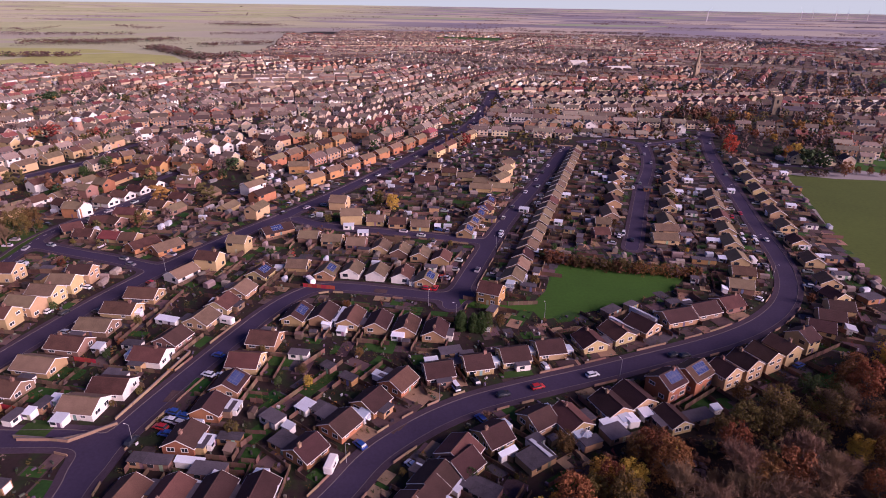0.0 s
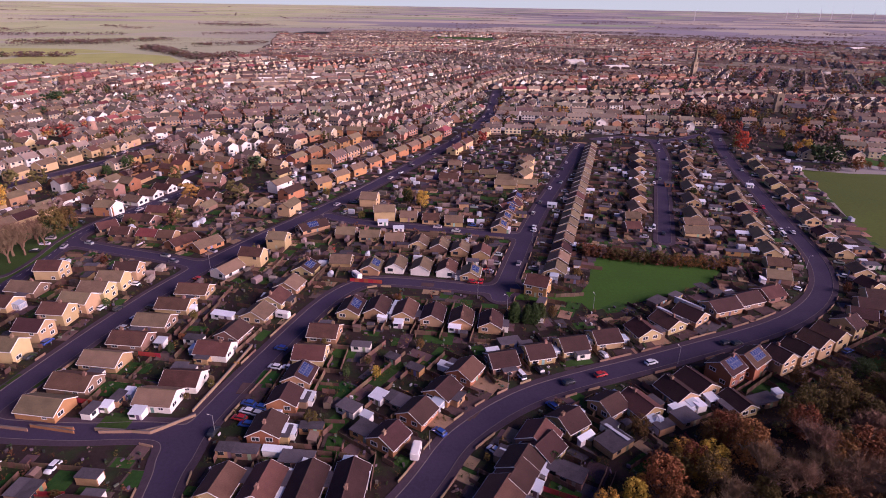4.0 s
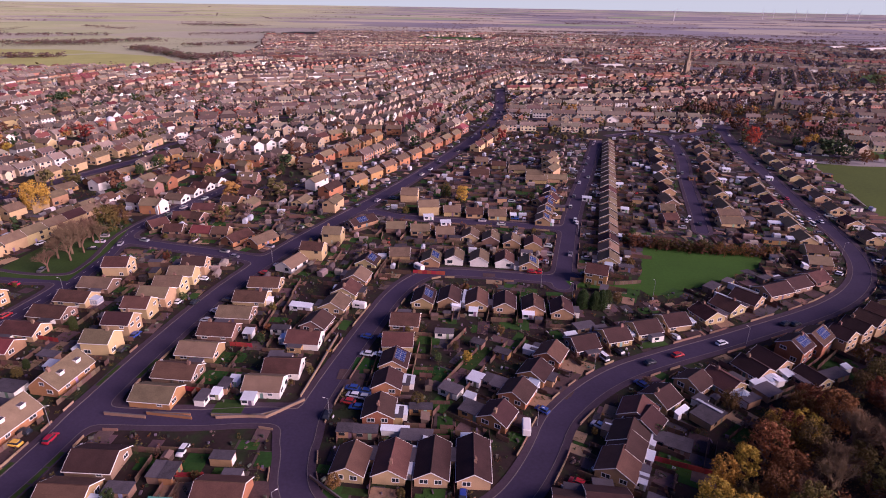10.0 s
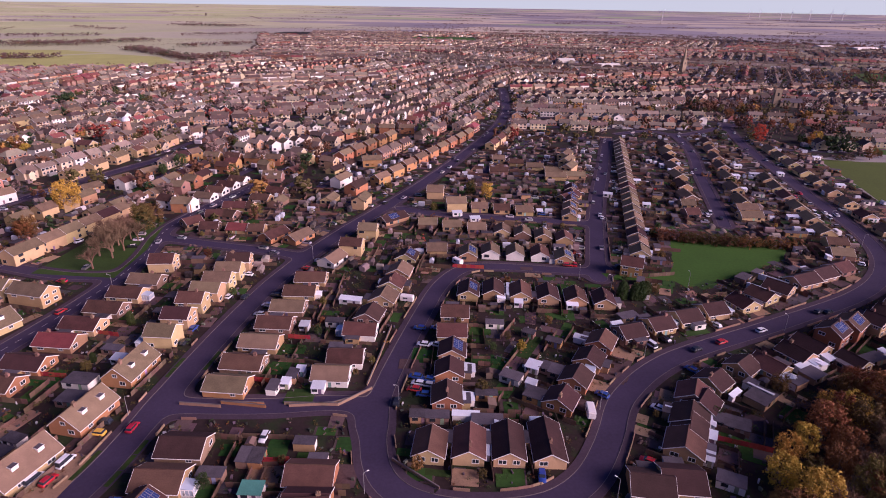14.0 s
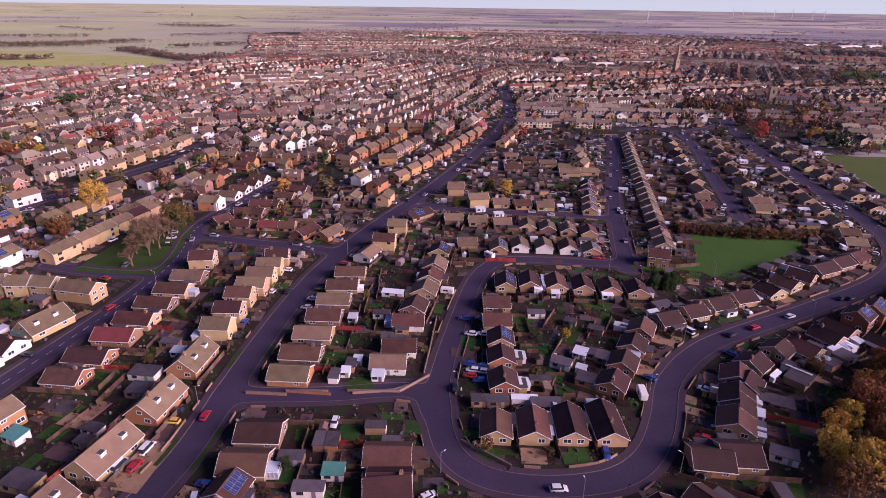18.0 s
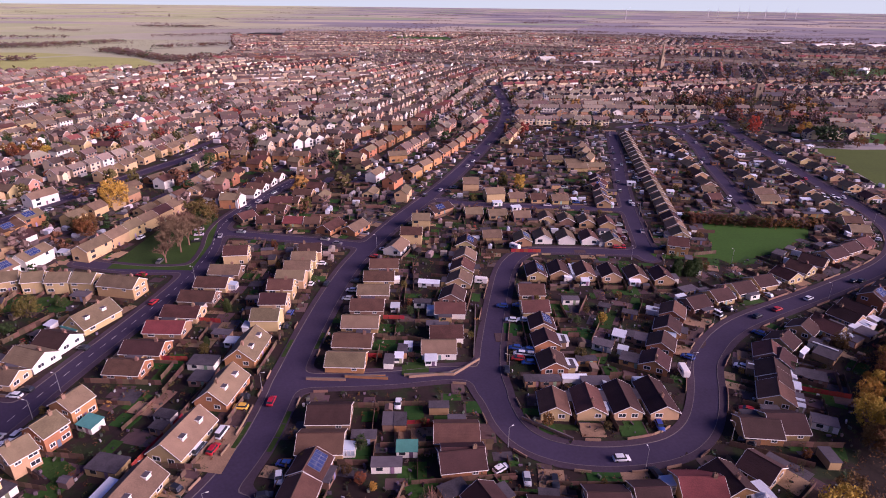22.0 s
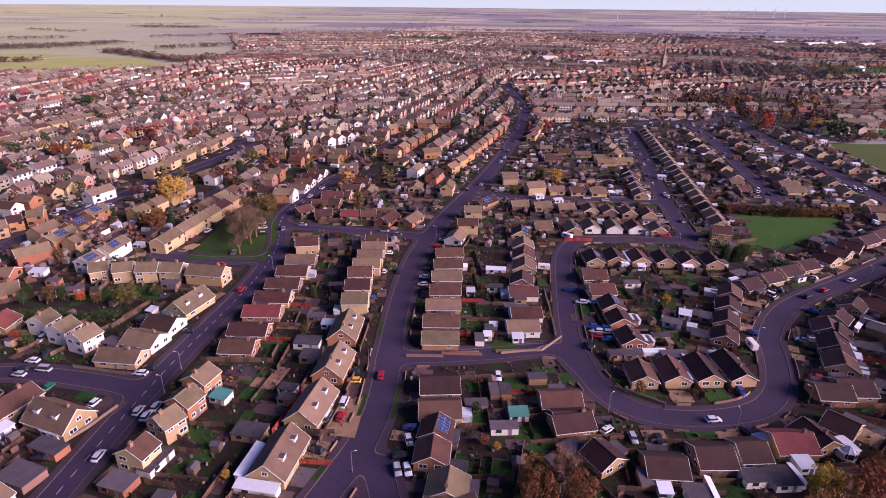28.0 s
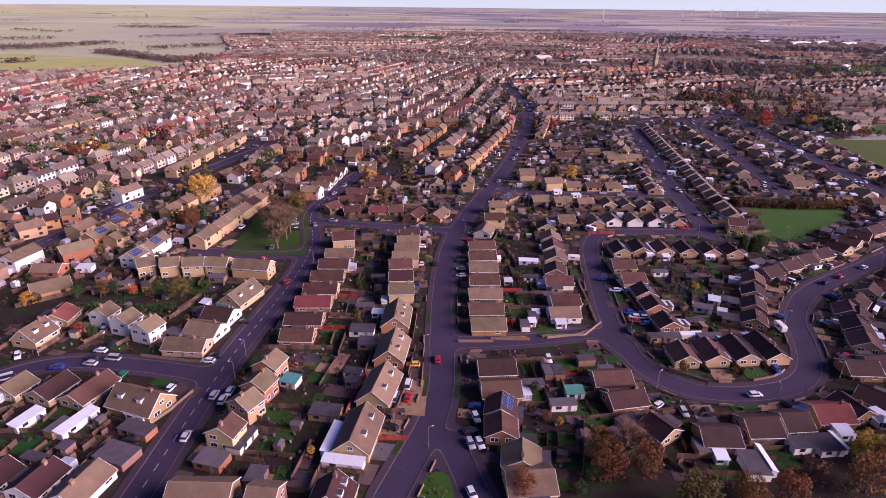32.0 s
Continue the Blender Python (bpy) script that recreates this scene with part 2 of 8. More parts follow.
def farmland():
    """Long fields: pasture and stubble to the west, ploughed land to the east, with a greener or browner drift; distant
    haze is put into their pale colours.
    """
    m = node_mat("farmland", (0.15, 0.115, 0.085), 0.95, 0.2, 0.004, 0.05, 0.0, 0.0)
    nt = m.node_tree
    n, l = nt.nodes, nt.links
    uv = n.new("ShaderNodeUVMap")
    uv.uv_map = "land"
    mp = n.new("ShaderNodeMapping")
    mp.inputs["Rotation"].default_value, mp.inputs["Scale"].default_value = (0, 0, 0.30), (1.7, 3.0, 1.0)
    l.new(uv.outputs[0], mp.inputs["Vector"])
    vo = n.new("ShaderNodeTexVoronoi")
    vo.distance, vo.voronoi_dimensions = "CHEBYCHEV", "2D"
    vo.inputs["Scale"].default_value, vo.inputs["Randomness"].default_value = 1.0, 0.8
    l.new(mp.outputs[0], vo.inputs["Vector"])
    pick = n.new("ShaderNodeSeparateColor")
    l.new(vo.outputs["Color"], pick.inputs[0])
    ramps = []
    # field shades lifted above plain crop and soil tones to imitate haze
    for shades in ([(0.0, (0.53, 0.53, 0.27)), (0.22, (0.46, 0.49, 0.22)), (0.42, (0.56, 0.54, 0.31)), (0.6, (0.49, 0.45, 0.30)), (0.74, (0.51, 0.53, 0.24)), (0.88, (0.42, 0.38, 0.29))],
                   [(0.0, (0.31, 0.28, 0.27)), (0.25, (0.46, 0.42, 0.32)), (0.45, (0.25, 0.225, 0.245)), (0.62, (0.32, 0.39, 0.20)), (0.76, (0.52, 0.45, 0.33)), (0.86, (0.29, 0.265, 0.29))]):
        ramp = n.new("ShaderNodeValToRGB")
        ramp.color_ramp.interpolation = "CONSTANT"
        for k, (q, c) in enumerate(shades):
            e = ramp.color_ramp.elements[k] if k < 2 else ramp.color_ramp.elements.new(q)
            e.position, e.color = q, (*c, 1)
        l.new(pick.outputs[0], ramp.inputs[0])
        ramps.append(ramp)
    side = n.new("ShaderNodeSeparateXYZ")
    l.new(uv.outputs[0], side.inputs[0])
    drift = n.new("ShaderNodeTexNoise")
    drift.inputs["Scale"].default_value = 0.5
    l.new(uv.outputs[0], drift.inputs["Vector"])
    total = n.new("ShaderNodeMath")
    total.operation = "MULTIPLY_ADD"
    total.inputs[1].default_value = 1.6
    l.new(drift.outputs["Fac"], total.inputs[0])
    l.new(side.outputs["X"], total.inputs[2])
    east = n.new("ShaderNodeMapRange")
    east.inputs["From Min"].default_value, east.inputs["From Max"].default_value = -0.4, 1.1
    l.new(total.outputs[0], east.inputs["Value"])
    mx = n.new("ShaderNodeMix")
    mx.data_type = "RGBA"
    l.new(east.outputs[0], mx.inputs[0])
    l.new(ramps[0].outputs[0], mx.inputs[6])
    l.new(ramps[1].outputs[0], mx.inputs[7])
    hs = [k for k in n if k.bl_idname == "ShaderNodeHueSaturation"][0]
    l.new(mx.outputs[2], hs.inputs["Color"])
    return m


M["farmland"] = farmland()
ground()


def polygon(name, pts, z, mat, label, category, kind="structure"):
    bm = bmesh.new()
    f = bm.faces.new([bm.verts.new((x, y, z)) for x, y in pts])
    if f.normal.z < 0:
        f.normal_flip()
    bmesh.ops.triangulate(bm, faces=bm.faces[:])
    return tagged(new(name, finish(name, bm, mat)), label, category, kind=kind)


TOWN = [(-760, -150), (-760, 940), (-690, 945), (-506, 972), (-425, 1040), (-372, 1206), (-400, 1500), (-500, 2050), (-450, 2240), (300, 2300), (900, 2050), (1450, 1600),
        (1300, 1000), (820, 620), (560, 505), (300, 400), (227, 382), (200, 300), (172, 205), (185, 60), (120, -150)]
GREEN = [(46, 236), (73, 231), (98, 222), (87, 208), (58, 193), (31, 184), (29, 190), (3, 193), (2, 199), (30, 197), (36, 206)]
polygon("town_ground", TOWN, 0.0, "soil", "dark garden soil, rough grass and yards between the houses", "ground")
polygon("playing_field", GREEN, 0.05, "field", "triangular mown green playing field behind gardens", "field")
polygon("meadow", [(228, 381), (256, 371), (420, 355), (520, 200), (173, 203), (180, 243), (205, 309)], 0.05, "meadow", "large green grazing meadow beside the estate", "field")
polygon("sports_field", [(330, 480), (470, 480), (420, 380), (300, 385), (282, 397)], 0.05, "field", "green paddock behind a hedge", "field")
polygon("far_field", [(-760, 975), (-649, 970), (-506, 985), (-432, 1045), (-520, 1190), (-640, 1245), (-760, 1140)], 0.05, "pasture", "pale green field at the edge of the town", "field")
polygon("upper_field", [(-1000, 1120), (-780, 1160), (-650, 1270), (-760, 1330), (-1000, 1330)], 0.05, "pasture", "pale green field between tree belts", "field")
polygon("school_field", [(640, 790), (800, 830), (900, 930), (720, 960), (640, 880)], 0.06, "field", "green school playing field behind poplars", "field")
polygon("treed_green", [(-226, 212), (-192, 206), (-190, 234), (-193, 268), (-205, 280), (-217, 262)], 0.05, "grass", "rough green with bare trees beside a street", "green")
polygon("far_sports_field", [(-29, 1861), (174, 1748), (197, 1980), (0, 2000)], 0.06, "field", "green sports field inside the town", "field")

# ---- roads ----
ROADS = [
    ("loop", 3.2, [(-144.3, 124.6), (-130.5, 123.1), (-115.3, 122.1), (-103.0, 122.8), (-93.3, 121.8), (-89.2, 115.7), (-89.0, 106.6), (-88.2, 97.8), (-84.8, 90.9), (-78.7, 86.3), (-69.8, 83.6), (-59.5, 82.8), (-49.5, 83.9), (-41.6, 88.1), (-35.4, 94.3), (-28.4, 104.6), (-22.2, 116.6), (-15.0, 124.0), (-7.5, 130.5), (2.8, 137.1), (14.4, 142.0), (28.4, 147.2), (43.2, 152.5), (61.2, 159.6), (82.8, 168.1), (97.7, 175.3), (111.0, 183.9), (122.9, 194.5), (133.6, 208.4), (142.6, 226.9), (148.4, 245.1), (153.6, 265.8), (161.0, 294.2), (174.2, 339.6), (185.9, 384.4), (200.4, 432.4), (218.3, 481.6), (232.3, 516.5)]),
    ("bend", 3.0, [(-89.5, 113.3), (-86.5, 128.2), (-80.2, 148.8), (-72.9, 170.9), (-65.7, 191.3), (-57.7, 204.0), (-49.9, 209.4), (-35.3, 207.6), (-19.2, 204.1), (-4.4, 200.8), (4.9, 202.3)]),
    ("rise", 3.2, [(-0.7, 194.2), (5.0, 212.8), (13.4, 238.6), (23.3, 269.1), (37.1, 305.5), (58.7, 358.2), (81.0, 416.4), (95.4, 451.4)]),
    ("cul", 2.8, [(15.5, 256.5), (-4.3, 261.7), (-26.2, 267.0), (-48.8, 271.7), (-66.3, 276.6), (-77.9, 284.5)]),
    ("main", 3.6, [(-170.4, 64.4), (-162.6, 77.7), (-155.8, 89.3), (-151.4, 101.0), (-148.5, 114.9), (-145.7, 131.2), (-141.9, 150.6), (-135.2, 179.1), (-126.4, 208.7), (-106.5, 252.0), (-84.6, 290.4), (-61.0, 335.5), (-36.5, 387.7), (-13.0, 441.0), (7.5, 490.0), (24.5, 541.0), (37.5, 590.0), (46.0, 641.8), (55.0, 696.0), (64.0, 757.0)]),
    ("fork", 3.2, [(-152.9, 80.0), (-152.2, 70.0), (-151.1, 60.8)]),
    ("diag", 3.4, [(-227.1, 69.2), (-223.8, 83.4), (-220.1, 100.1), (-215.3, 119.6), (-210.2, 137.6), (-202.9, 159.3), (-195.8, 181.7), (-190.7, 203.4), (-188.2, 226.4), (-190.6, 246.1), (-189.7, 263.3), (-182.7, 284.5), (-168.7, 318.8), (-154.4, 346.3)]),
    ("side", 3.0, [(-217.7, 120.0), (-228.2, 124.9), (-242.2, 130.4), (-256.2, 134.5), (-267.3, 135.0), (-277.8, 131.0), (-283.8, 125.3)]),
    ("close", 3.0, [(-190.0, 207.7), (-206.4, 208.0), (-221.0, 211.8), (-238.7, 219.4)]),
    ("linkw", 2.8, [(-187.3, 248.0), (-165.1, 239.3), (-143.4, 232.4), (-125.0, 224.6)]),
    ("high", 3.6, [(-323.6, 206.8), (-318.0, 221.4), (-310.6, 235.1), (-302.3, 257.2), (-294.5, 280.9), (-284.3, 305.5), (-272.2, 333.1), (-257.4, 362.8), (-239.7, 396.0), (-222.5, 430.2)]),
    ("kroad", 3.0, [(83.6, 250.0), (92.1, 271.7), (104.9, 306.2), (120.9, 349.3), (138.8, 389.6), (151.6, 430.0), (158.8, 461.9)]),
    ("cross", 3.0, [(112.0, 471.6), (143.9, 486.1), (159.7, 462.0), (194.1, 480.3), (228.1, 504.4), (259.4, 518.1)]),
]


def chaikin(p, n=2):
    for _ in range(n):
        q = [p[0]]
        for a, b in zip(p, p[1:]):
            q += [(a[0] * 0.75 + b[0] * 0.25, a[1] * 0.75 + b[1] * 0.25), (a[0] * 0.25 + b[0] * 0.75, a[1] * 0.25 + b[1] * 0.75)]
        p = q + [p[-1]]
    return p


LINES = [(w, np.array(chaikin(p))) for _, w, p in ROADS]


def road_field(P):
    """Signed distance from the carriageway's edge, with rounded corners at the junctions."""
    total = np.zeros(len(P))
    k = 1.6
    for w, line in LINES:
        a, b = line[:-1], line[1:]
        best = np.full(len(P), 1e9)
        lo, hi = line.min(0) - 30, line.max(0) + 30
        near = np.where(((P > lo) & (P < hi)).all(1))[0]
        Q = P[near]
        got = np.full(len(Q), 1e9)
        for s, e in zip(a, b):
            d = e - s
            u = np.clip(((Q - s) @ d) / max(d @ d, 1e-9), 0, 1)
            got = np.minimum(got, ((Q - s - u[:, None] * d) ** 2).sum(1))
        best[near] = np.sqrt(got)
        total += np.exp(-np.clip(best - w, -20, 60) / k)
    return -k * np.log(total + 1e-30)


STEP, X0, Y0, NX, NY = 1.25, -345.0, 50.0, 500, 580
gx, gy = np.meshgrid(X0 + STEP * np.arange(NX), Y0 + STEP * np.arange(NY), indexing="ij")
FIELD = road_field(np.stack([gx.ravel(), gy.ravel()], 1)).reshape(NX, NY)


def off_road(x, y):
    i, j = int(round((x - X0) / STEP)), int(round((y - Y0) / STEP))
    return FIELD[i, j] if 0 <= i < NX and 0 <= j < NY else 30.0


def band(lo, hi, z, drop_lo=None, drop_hi=None):
    """The strip of ground where lo < distance < hi, as a sheet, with upright faces along its edges."""
    verts, faces, index = [], [], {}

    def vert(p):
        key = (round(p[0], 3), round(p[1], 3), round(p[2], 3))
        if key not in index:
            index[key] = len(verts)
            verts.append(key)
        return index[key]

    c = np.stack([FIELD[:-1, :-1], FIELD[1:, :-1], FIELD[1:, 1:], FIELD[:-1, 1:]])
    for i, j in np.argwhere((c.min(0) < hi) & (c.max(0) > lo)):
        sq = [(X0 + STEP * (i + a), Y0 + STEP * (j + b), float(FIELD[i + a, j + b])) for a, b in ((0, 0), (1, 0), (1, 1), (0, 1))]
        for tri in ((sq,) if min(s[2] for s in sq) > lo and max(s[2] for s in sq) < hi else ((sq[0], sq[1], sq[2]), (sq[0], sq[2], sq[3]))):
            poly = list(tri)
            for level, sign in ((lo, 1), (hi, -1)):
                cut = []
                for p, q in zip(poly, poly[1:] + poly[:1]):
                    if sign * (p[2] - level) >= 0:
                        cut.append(p)
                    if (p[2] - level) * (q[2] - level) < 0:
                        u = (level - p[2]) / (q[2] - p[2])
                        cut.append((p[0] + u * (q[0] - p[0]), p[1] + u * (q[1] - p[1]), level))
                poly = cut
                if len(poly) < 3:
                    break
            if len(poly) < 3:
                continue
            faces.append(tuple(vert((p[0], p[1], z)) for p in poly))
            for p, q in zip(poly, poly[1:] + poly[:1]):
                for level, down in ((lo, drop_lo), (hi, drop_hi)):
                    if down is not None and p[2] == level and q[2] == level:
                        faces.append((vert((q[0], q[1], z)), vert((p[0], p[1], z)), vert((p[0], p[1], down)), vert((q[0], q[1], down))))
    return verts, [f for f in faces if len(set(f)) == len(f)]


tagged(new("road", sheet("road", *band(-50, 0, 0.04), "asphalt")), "worn grey asphalt estate roads", "road", kind="structure")
tagged(new("kerb", sheet("kerb", *band(0, 0.16, 0.15, 0.04), "kerb")), "pale concrete kerbstones along the roads", "kerb", kind="structure")
tagged(new("pavement", sheet("pavement", *band(0.16, 2.0, 0.148, None, 0.0), "pave")), "dark asphalt pavement beside the road", "pavement", kind="structure")
# ---- houses ----
HOUSES = []      # x, y, angle, length, width of every placed house
WALLS = {"w": "render", "y": "cream", "o": "orange", "r": "buff"}
NAMES = {"render": "white-rendered", "cream": "cream-brick", "orange": "orange-brick", "buff": "buff-brick", "brown": "brown-brick"}
SHAPE = {"b": (2.4, 0.54), "t": (4.9, 0.60), "c": (2.7, 0.82)}


def wall_mesh(L, W, eave, rise, mat):
    def make():
        bm = bmesh.new()
        prism(bm, [(-W / 2, 0), (W / 2, 0), (W / 2, eave), (0, eave + rise), (-W / 2, eave)], -L / 2, L / 2)
        return finish("wall", bm, mat)
    return cached(("wall", L, W, eave, rise, mat), make)


def roof_mesh(L, W, eave, rise, mat):
    def make():
        bm = bmesh.new()
        o, t, s = 0.35, 0.16, rise / (W / 2)
        e = W / 2 + o
        low = eave - o * s
        n = max(5, int(e / 0.6))
        right = []
        for k in range(n):          # courses of tiles, each a step proud of the one below
            y0, y1 = e * (n - k) / n, e * (n - k - 1) / n
            z0, z1 = eave + rise + t - y0 * s, eave + rise + t - y1 * s
            right += [(y0, z0 + 0.014), (y1, z1 - 0.008)]
        left = [(-y, z) for y, z in reversed(right[:-1])]
        prism(bm, [(-e, low - 0.02), (0, eave + rise + 0.0), (e, low - 0.02)] + right + left, -L / 2 - 0.2, L / 2 + 0.2)
        return finish("roof", bm, mat)
    return cached(("roof", L, W, eave, rise, mat), make)


def ridge_mesh(L, mat):
    def make():
        bm = bmesh.new()
        tube(bm, (-L / 2 - 0.24, 0, 0), (L / 2 + 0.24, 0, 0), 0.15, 0.15, 6)
        return finish("ridge", bm, mat)
    return cached(("ridge", L, mat), make)


def barge_mesh(W, eave, rise):
    def make():
        bm = bmesh.new()
        s, e = rise / (W / 2), W / 2 + 0.4
        low = eave - 0.4 * s
        prism(bm, [(-e, low - 0.08), (0, eave + rise - 0.05), (e, low - 0.08), (e, low + 0.15), (0, eave + rise + 0.18), (-e, low + 0.15)], -0.03, 0.03)
        return finish("bargeboard", bm, "trim")
    return cached(("barge", W, eave, rise), make)


def fascia_mesh(L):
    def make():
        bm = bmesh.new()
        box(bm, -L / 2 - 0.2, L / 2 + 0.2, -0.03, 0.03, -0.2, 0.02)
        tube(bm, (-L / 2 - 0.2, -0.09, -0.02), (L / 2 + 0.2, -0.09, -0.02), 0.06, 0.06, 6)
        return finish("fascia", bm, "trim")
    return cached(("fascia", L), make)


def window_mesh(w, h):
    def make():
        bm = bmesh.new()
        box(bm, -w / 2, w / 2, -0.07, 0.05, 0, h)
        bm.normal_update()
        bmesh.ops.inset_region(bm, faces=[f for f in bm.faces if f.normal.y < -0.5], thickness=0.17, depth=-0.03)
        return finish("window", bm, "trim")
    return cached(("window", w, h), make)


def pane_mesh(w, h):
    def make():
        bm = bmesh.new()
        box(bm, -w / 2 + 0.16, -0.06, -0.052, -0.03, 0.16, h - 0.16)
        box(bm, 0.06, w / 2 - 0.16, -0.052, -0.03, 0.16, h - 0.16)
        return finish("pane", bm, "glass")
    return cached(("pane", w, h), make)


def glazed_mesh(w, h):
    """Frame and pane in one, for houses farther off."""
    def make():
        bm = bmesh.new()
        box(bm, -w / 2, w / 2, -0.07, 0.05, 0, h)
        bm.faces.ensure_lookup_table()
        r = bmesh.ops.inset_region(bm, faces=[bm.faces[2]], thickness=0.17, depth=0.0)
        bm.faces.ensure_lookup_table()
        bm.faces[2].material_index = 1
        return finish("window", bm, ["trim", "glass"])
    return cached(("glazed", w, h), make)


def door_mesh():
    def make():
        bm = bmesh.new()
        box(bm, -0.45, 0.45, -0.05, 0.03, 0, 2.0)
        return finish("door", bm, "door")
    return cached("door", make)


def chimney_mesh():
    def make():
        bm = bmesh.new()
        box(bm, -0.45, 0.45, -0.35, 0.35, -0.9, 1.0)
        box(bm, -0.52, 0.52, -0.42, 0.42, 0.8, 0.95)
        tube(bm, (-0.2, 0, 1.0), (-0.2, 0, 1.45), 0.13, 0.11, 8)
        tube(bm, (0.2, 0, 1.0), (0.2, 0, 1.45), 0.13, 0.11, 8)
        return finish("chimney", bm, "brown")
    return cached("chimney", make)


def solar_mesh():
    def make():
        bm = bmesh.new()
        box(bm, -0.5, 0.5, -0.8, 0.8, 0, 0.05, 1)
        box(bm, -0.46, -0.02, -0.76, 0.76, 0.045, 0.056)
        box(bm, 0.02, 0.46, -0.76, 0.76, 0.045, 0.056)
        return finish("solar_panel", bm, ["solar", "metal"])
    return cached("solar", make)


def dormer(parent, x, side, eave, rise, W):
    """A flat-roofed white dormer on the slope."""
    def make():
        bm = bmesh.new()
        box(bm, -0.8, 0.8, -1.7, 0, 0, 1.15)
        box(bm, -0.9, 0.9, -1.9, 0.14, 1.15, 1.28)
        box(bm, -0.8, 0.8, -1.85, 0.04, 1.28, 1.32, 1)
        return finish("dormer", bm, ["trim", "flat"])
    s = rise / (W / 2)
    y = W / 2 * 0.62
    z = eave + rise - y * s - 0.05
    m = pose(x, side * y, z, 0, 0, 0 if side > 0 else 180)
    d = part("dormer", cached("dormer", make), parent, m, "white-boarded flat-roofed dormer")
    part("pane", pane_mesh(1.4, 0.95), d, pose(0, 0.02, 0.15), "dark dormer window")


def conservatory(parent, x, y, turn):
    def frame_mesh():
        bm = bmesh.new()
        for k in range(6):
            u = -1.6 + 3.2 * k / 5
            box(bm, u - 0.05, u + 0.05, 2.72, 2.84, 0, 2.1)
            box(bm, u - 0.04, u + 0.04, 0, 2.84, 2.1, 2.16)
        for s in (-1.65, 1.65):
            for k in range(4):
                box(bm, s - 0.05, s + 0.05, k * 0.92, k * 0.92 + 0.1, 0, 2.15)
            box(bm, s - 0.05, s + 0.05, 0, 2.84, 2.05, 2.18)
        box(bm, -1.7, 1.7, 2.7, 2.88, 2.05, 2.18)
        box(bm, -1.7, 1.7, 0, 2.86, 0, 0.55)
        return finish("conservatory", bm, "trim")

    def glass_mesh():
        bm = bmesh.new()
        box(bm, -1.58, 1.58, 0.02, 2.76, 0.5, 2.03)
        v = box(bm, -1.62, 1.62, 0.0, 2.8, 2.12, 2.2)
        for k in (4, 5):
            v[k].co.z += 0.45
        return finish("glazing", bm, "poly")
    c = part("conservatory", cached("cons_f", frame_mesh), parent, pose(x, y, 0, 0, 0, turn), "white-framed lean-to conservatory")
    part("glazing", cached("cons_g", glass_mesh), c)


def extension(parent, x, y, side, mat):
    """A flat-roofed side extension."""
    def walls():
        bm = bmesh.new()
        box(bm, -2.2, 2.2, 0, 2.3, 0, 2.2)
        return finish("extension", bm, mat)

    def top():
        bm = bmesh.new()
        box(bm, -2.35, 2.35, 0, 2.5, 2.2, 2.36)
        return finish("flat_roof", bm, "flat")
    e = part("extension", cached(("ext", mat), walls), parent, pose(x, y, 0, 0, 0, 0 if side > 0 else 180), "flat-roofed side extension")
    part("flat_roof", cached("ext_top", top), e)
    part("window", glazed_mesh(1.5, 1.0), e, pose(0.5, 2.3, 0.95, 0, 0, 180))


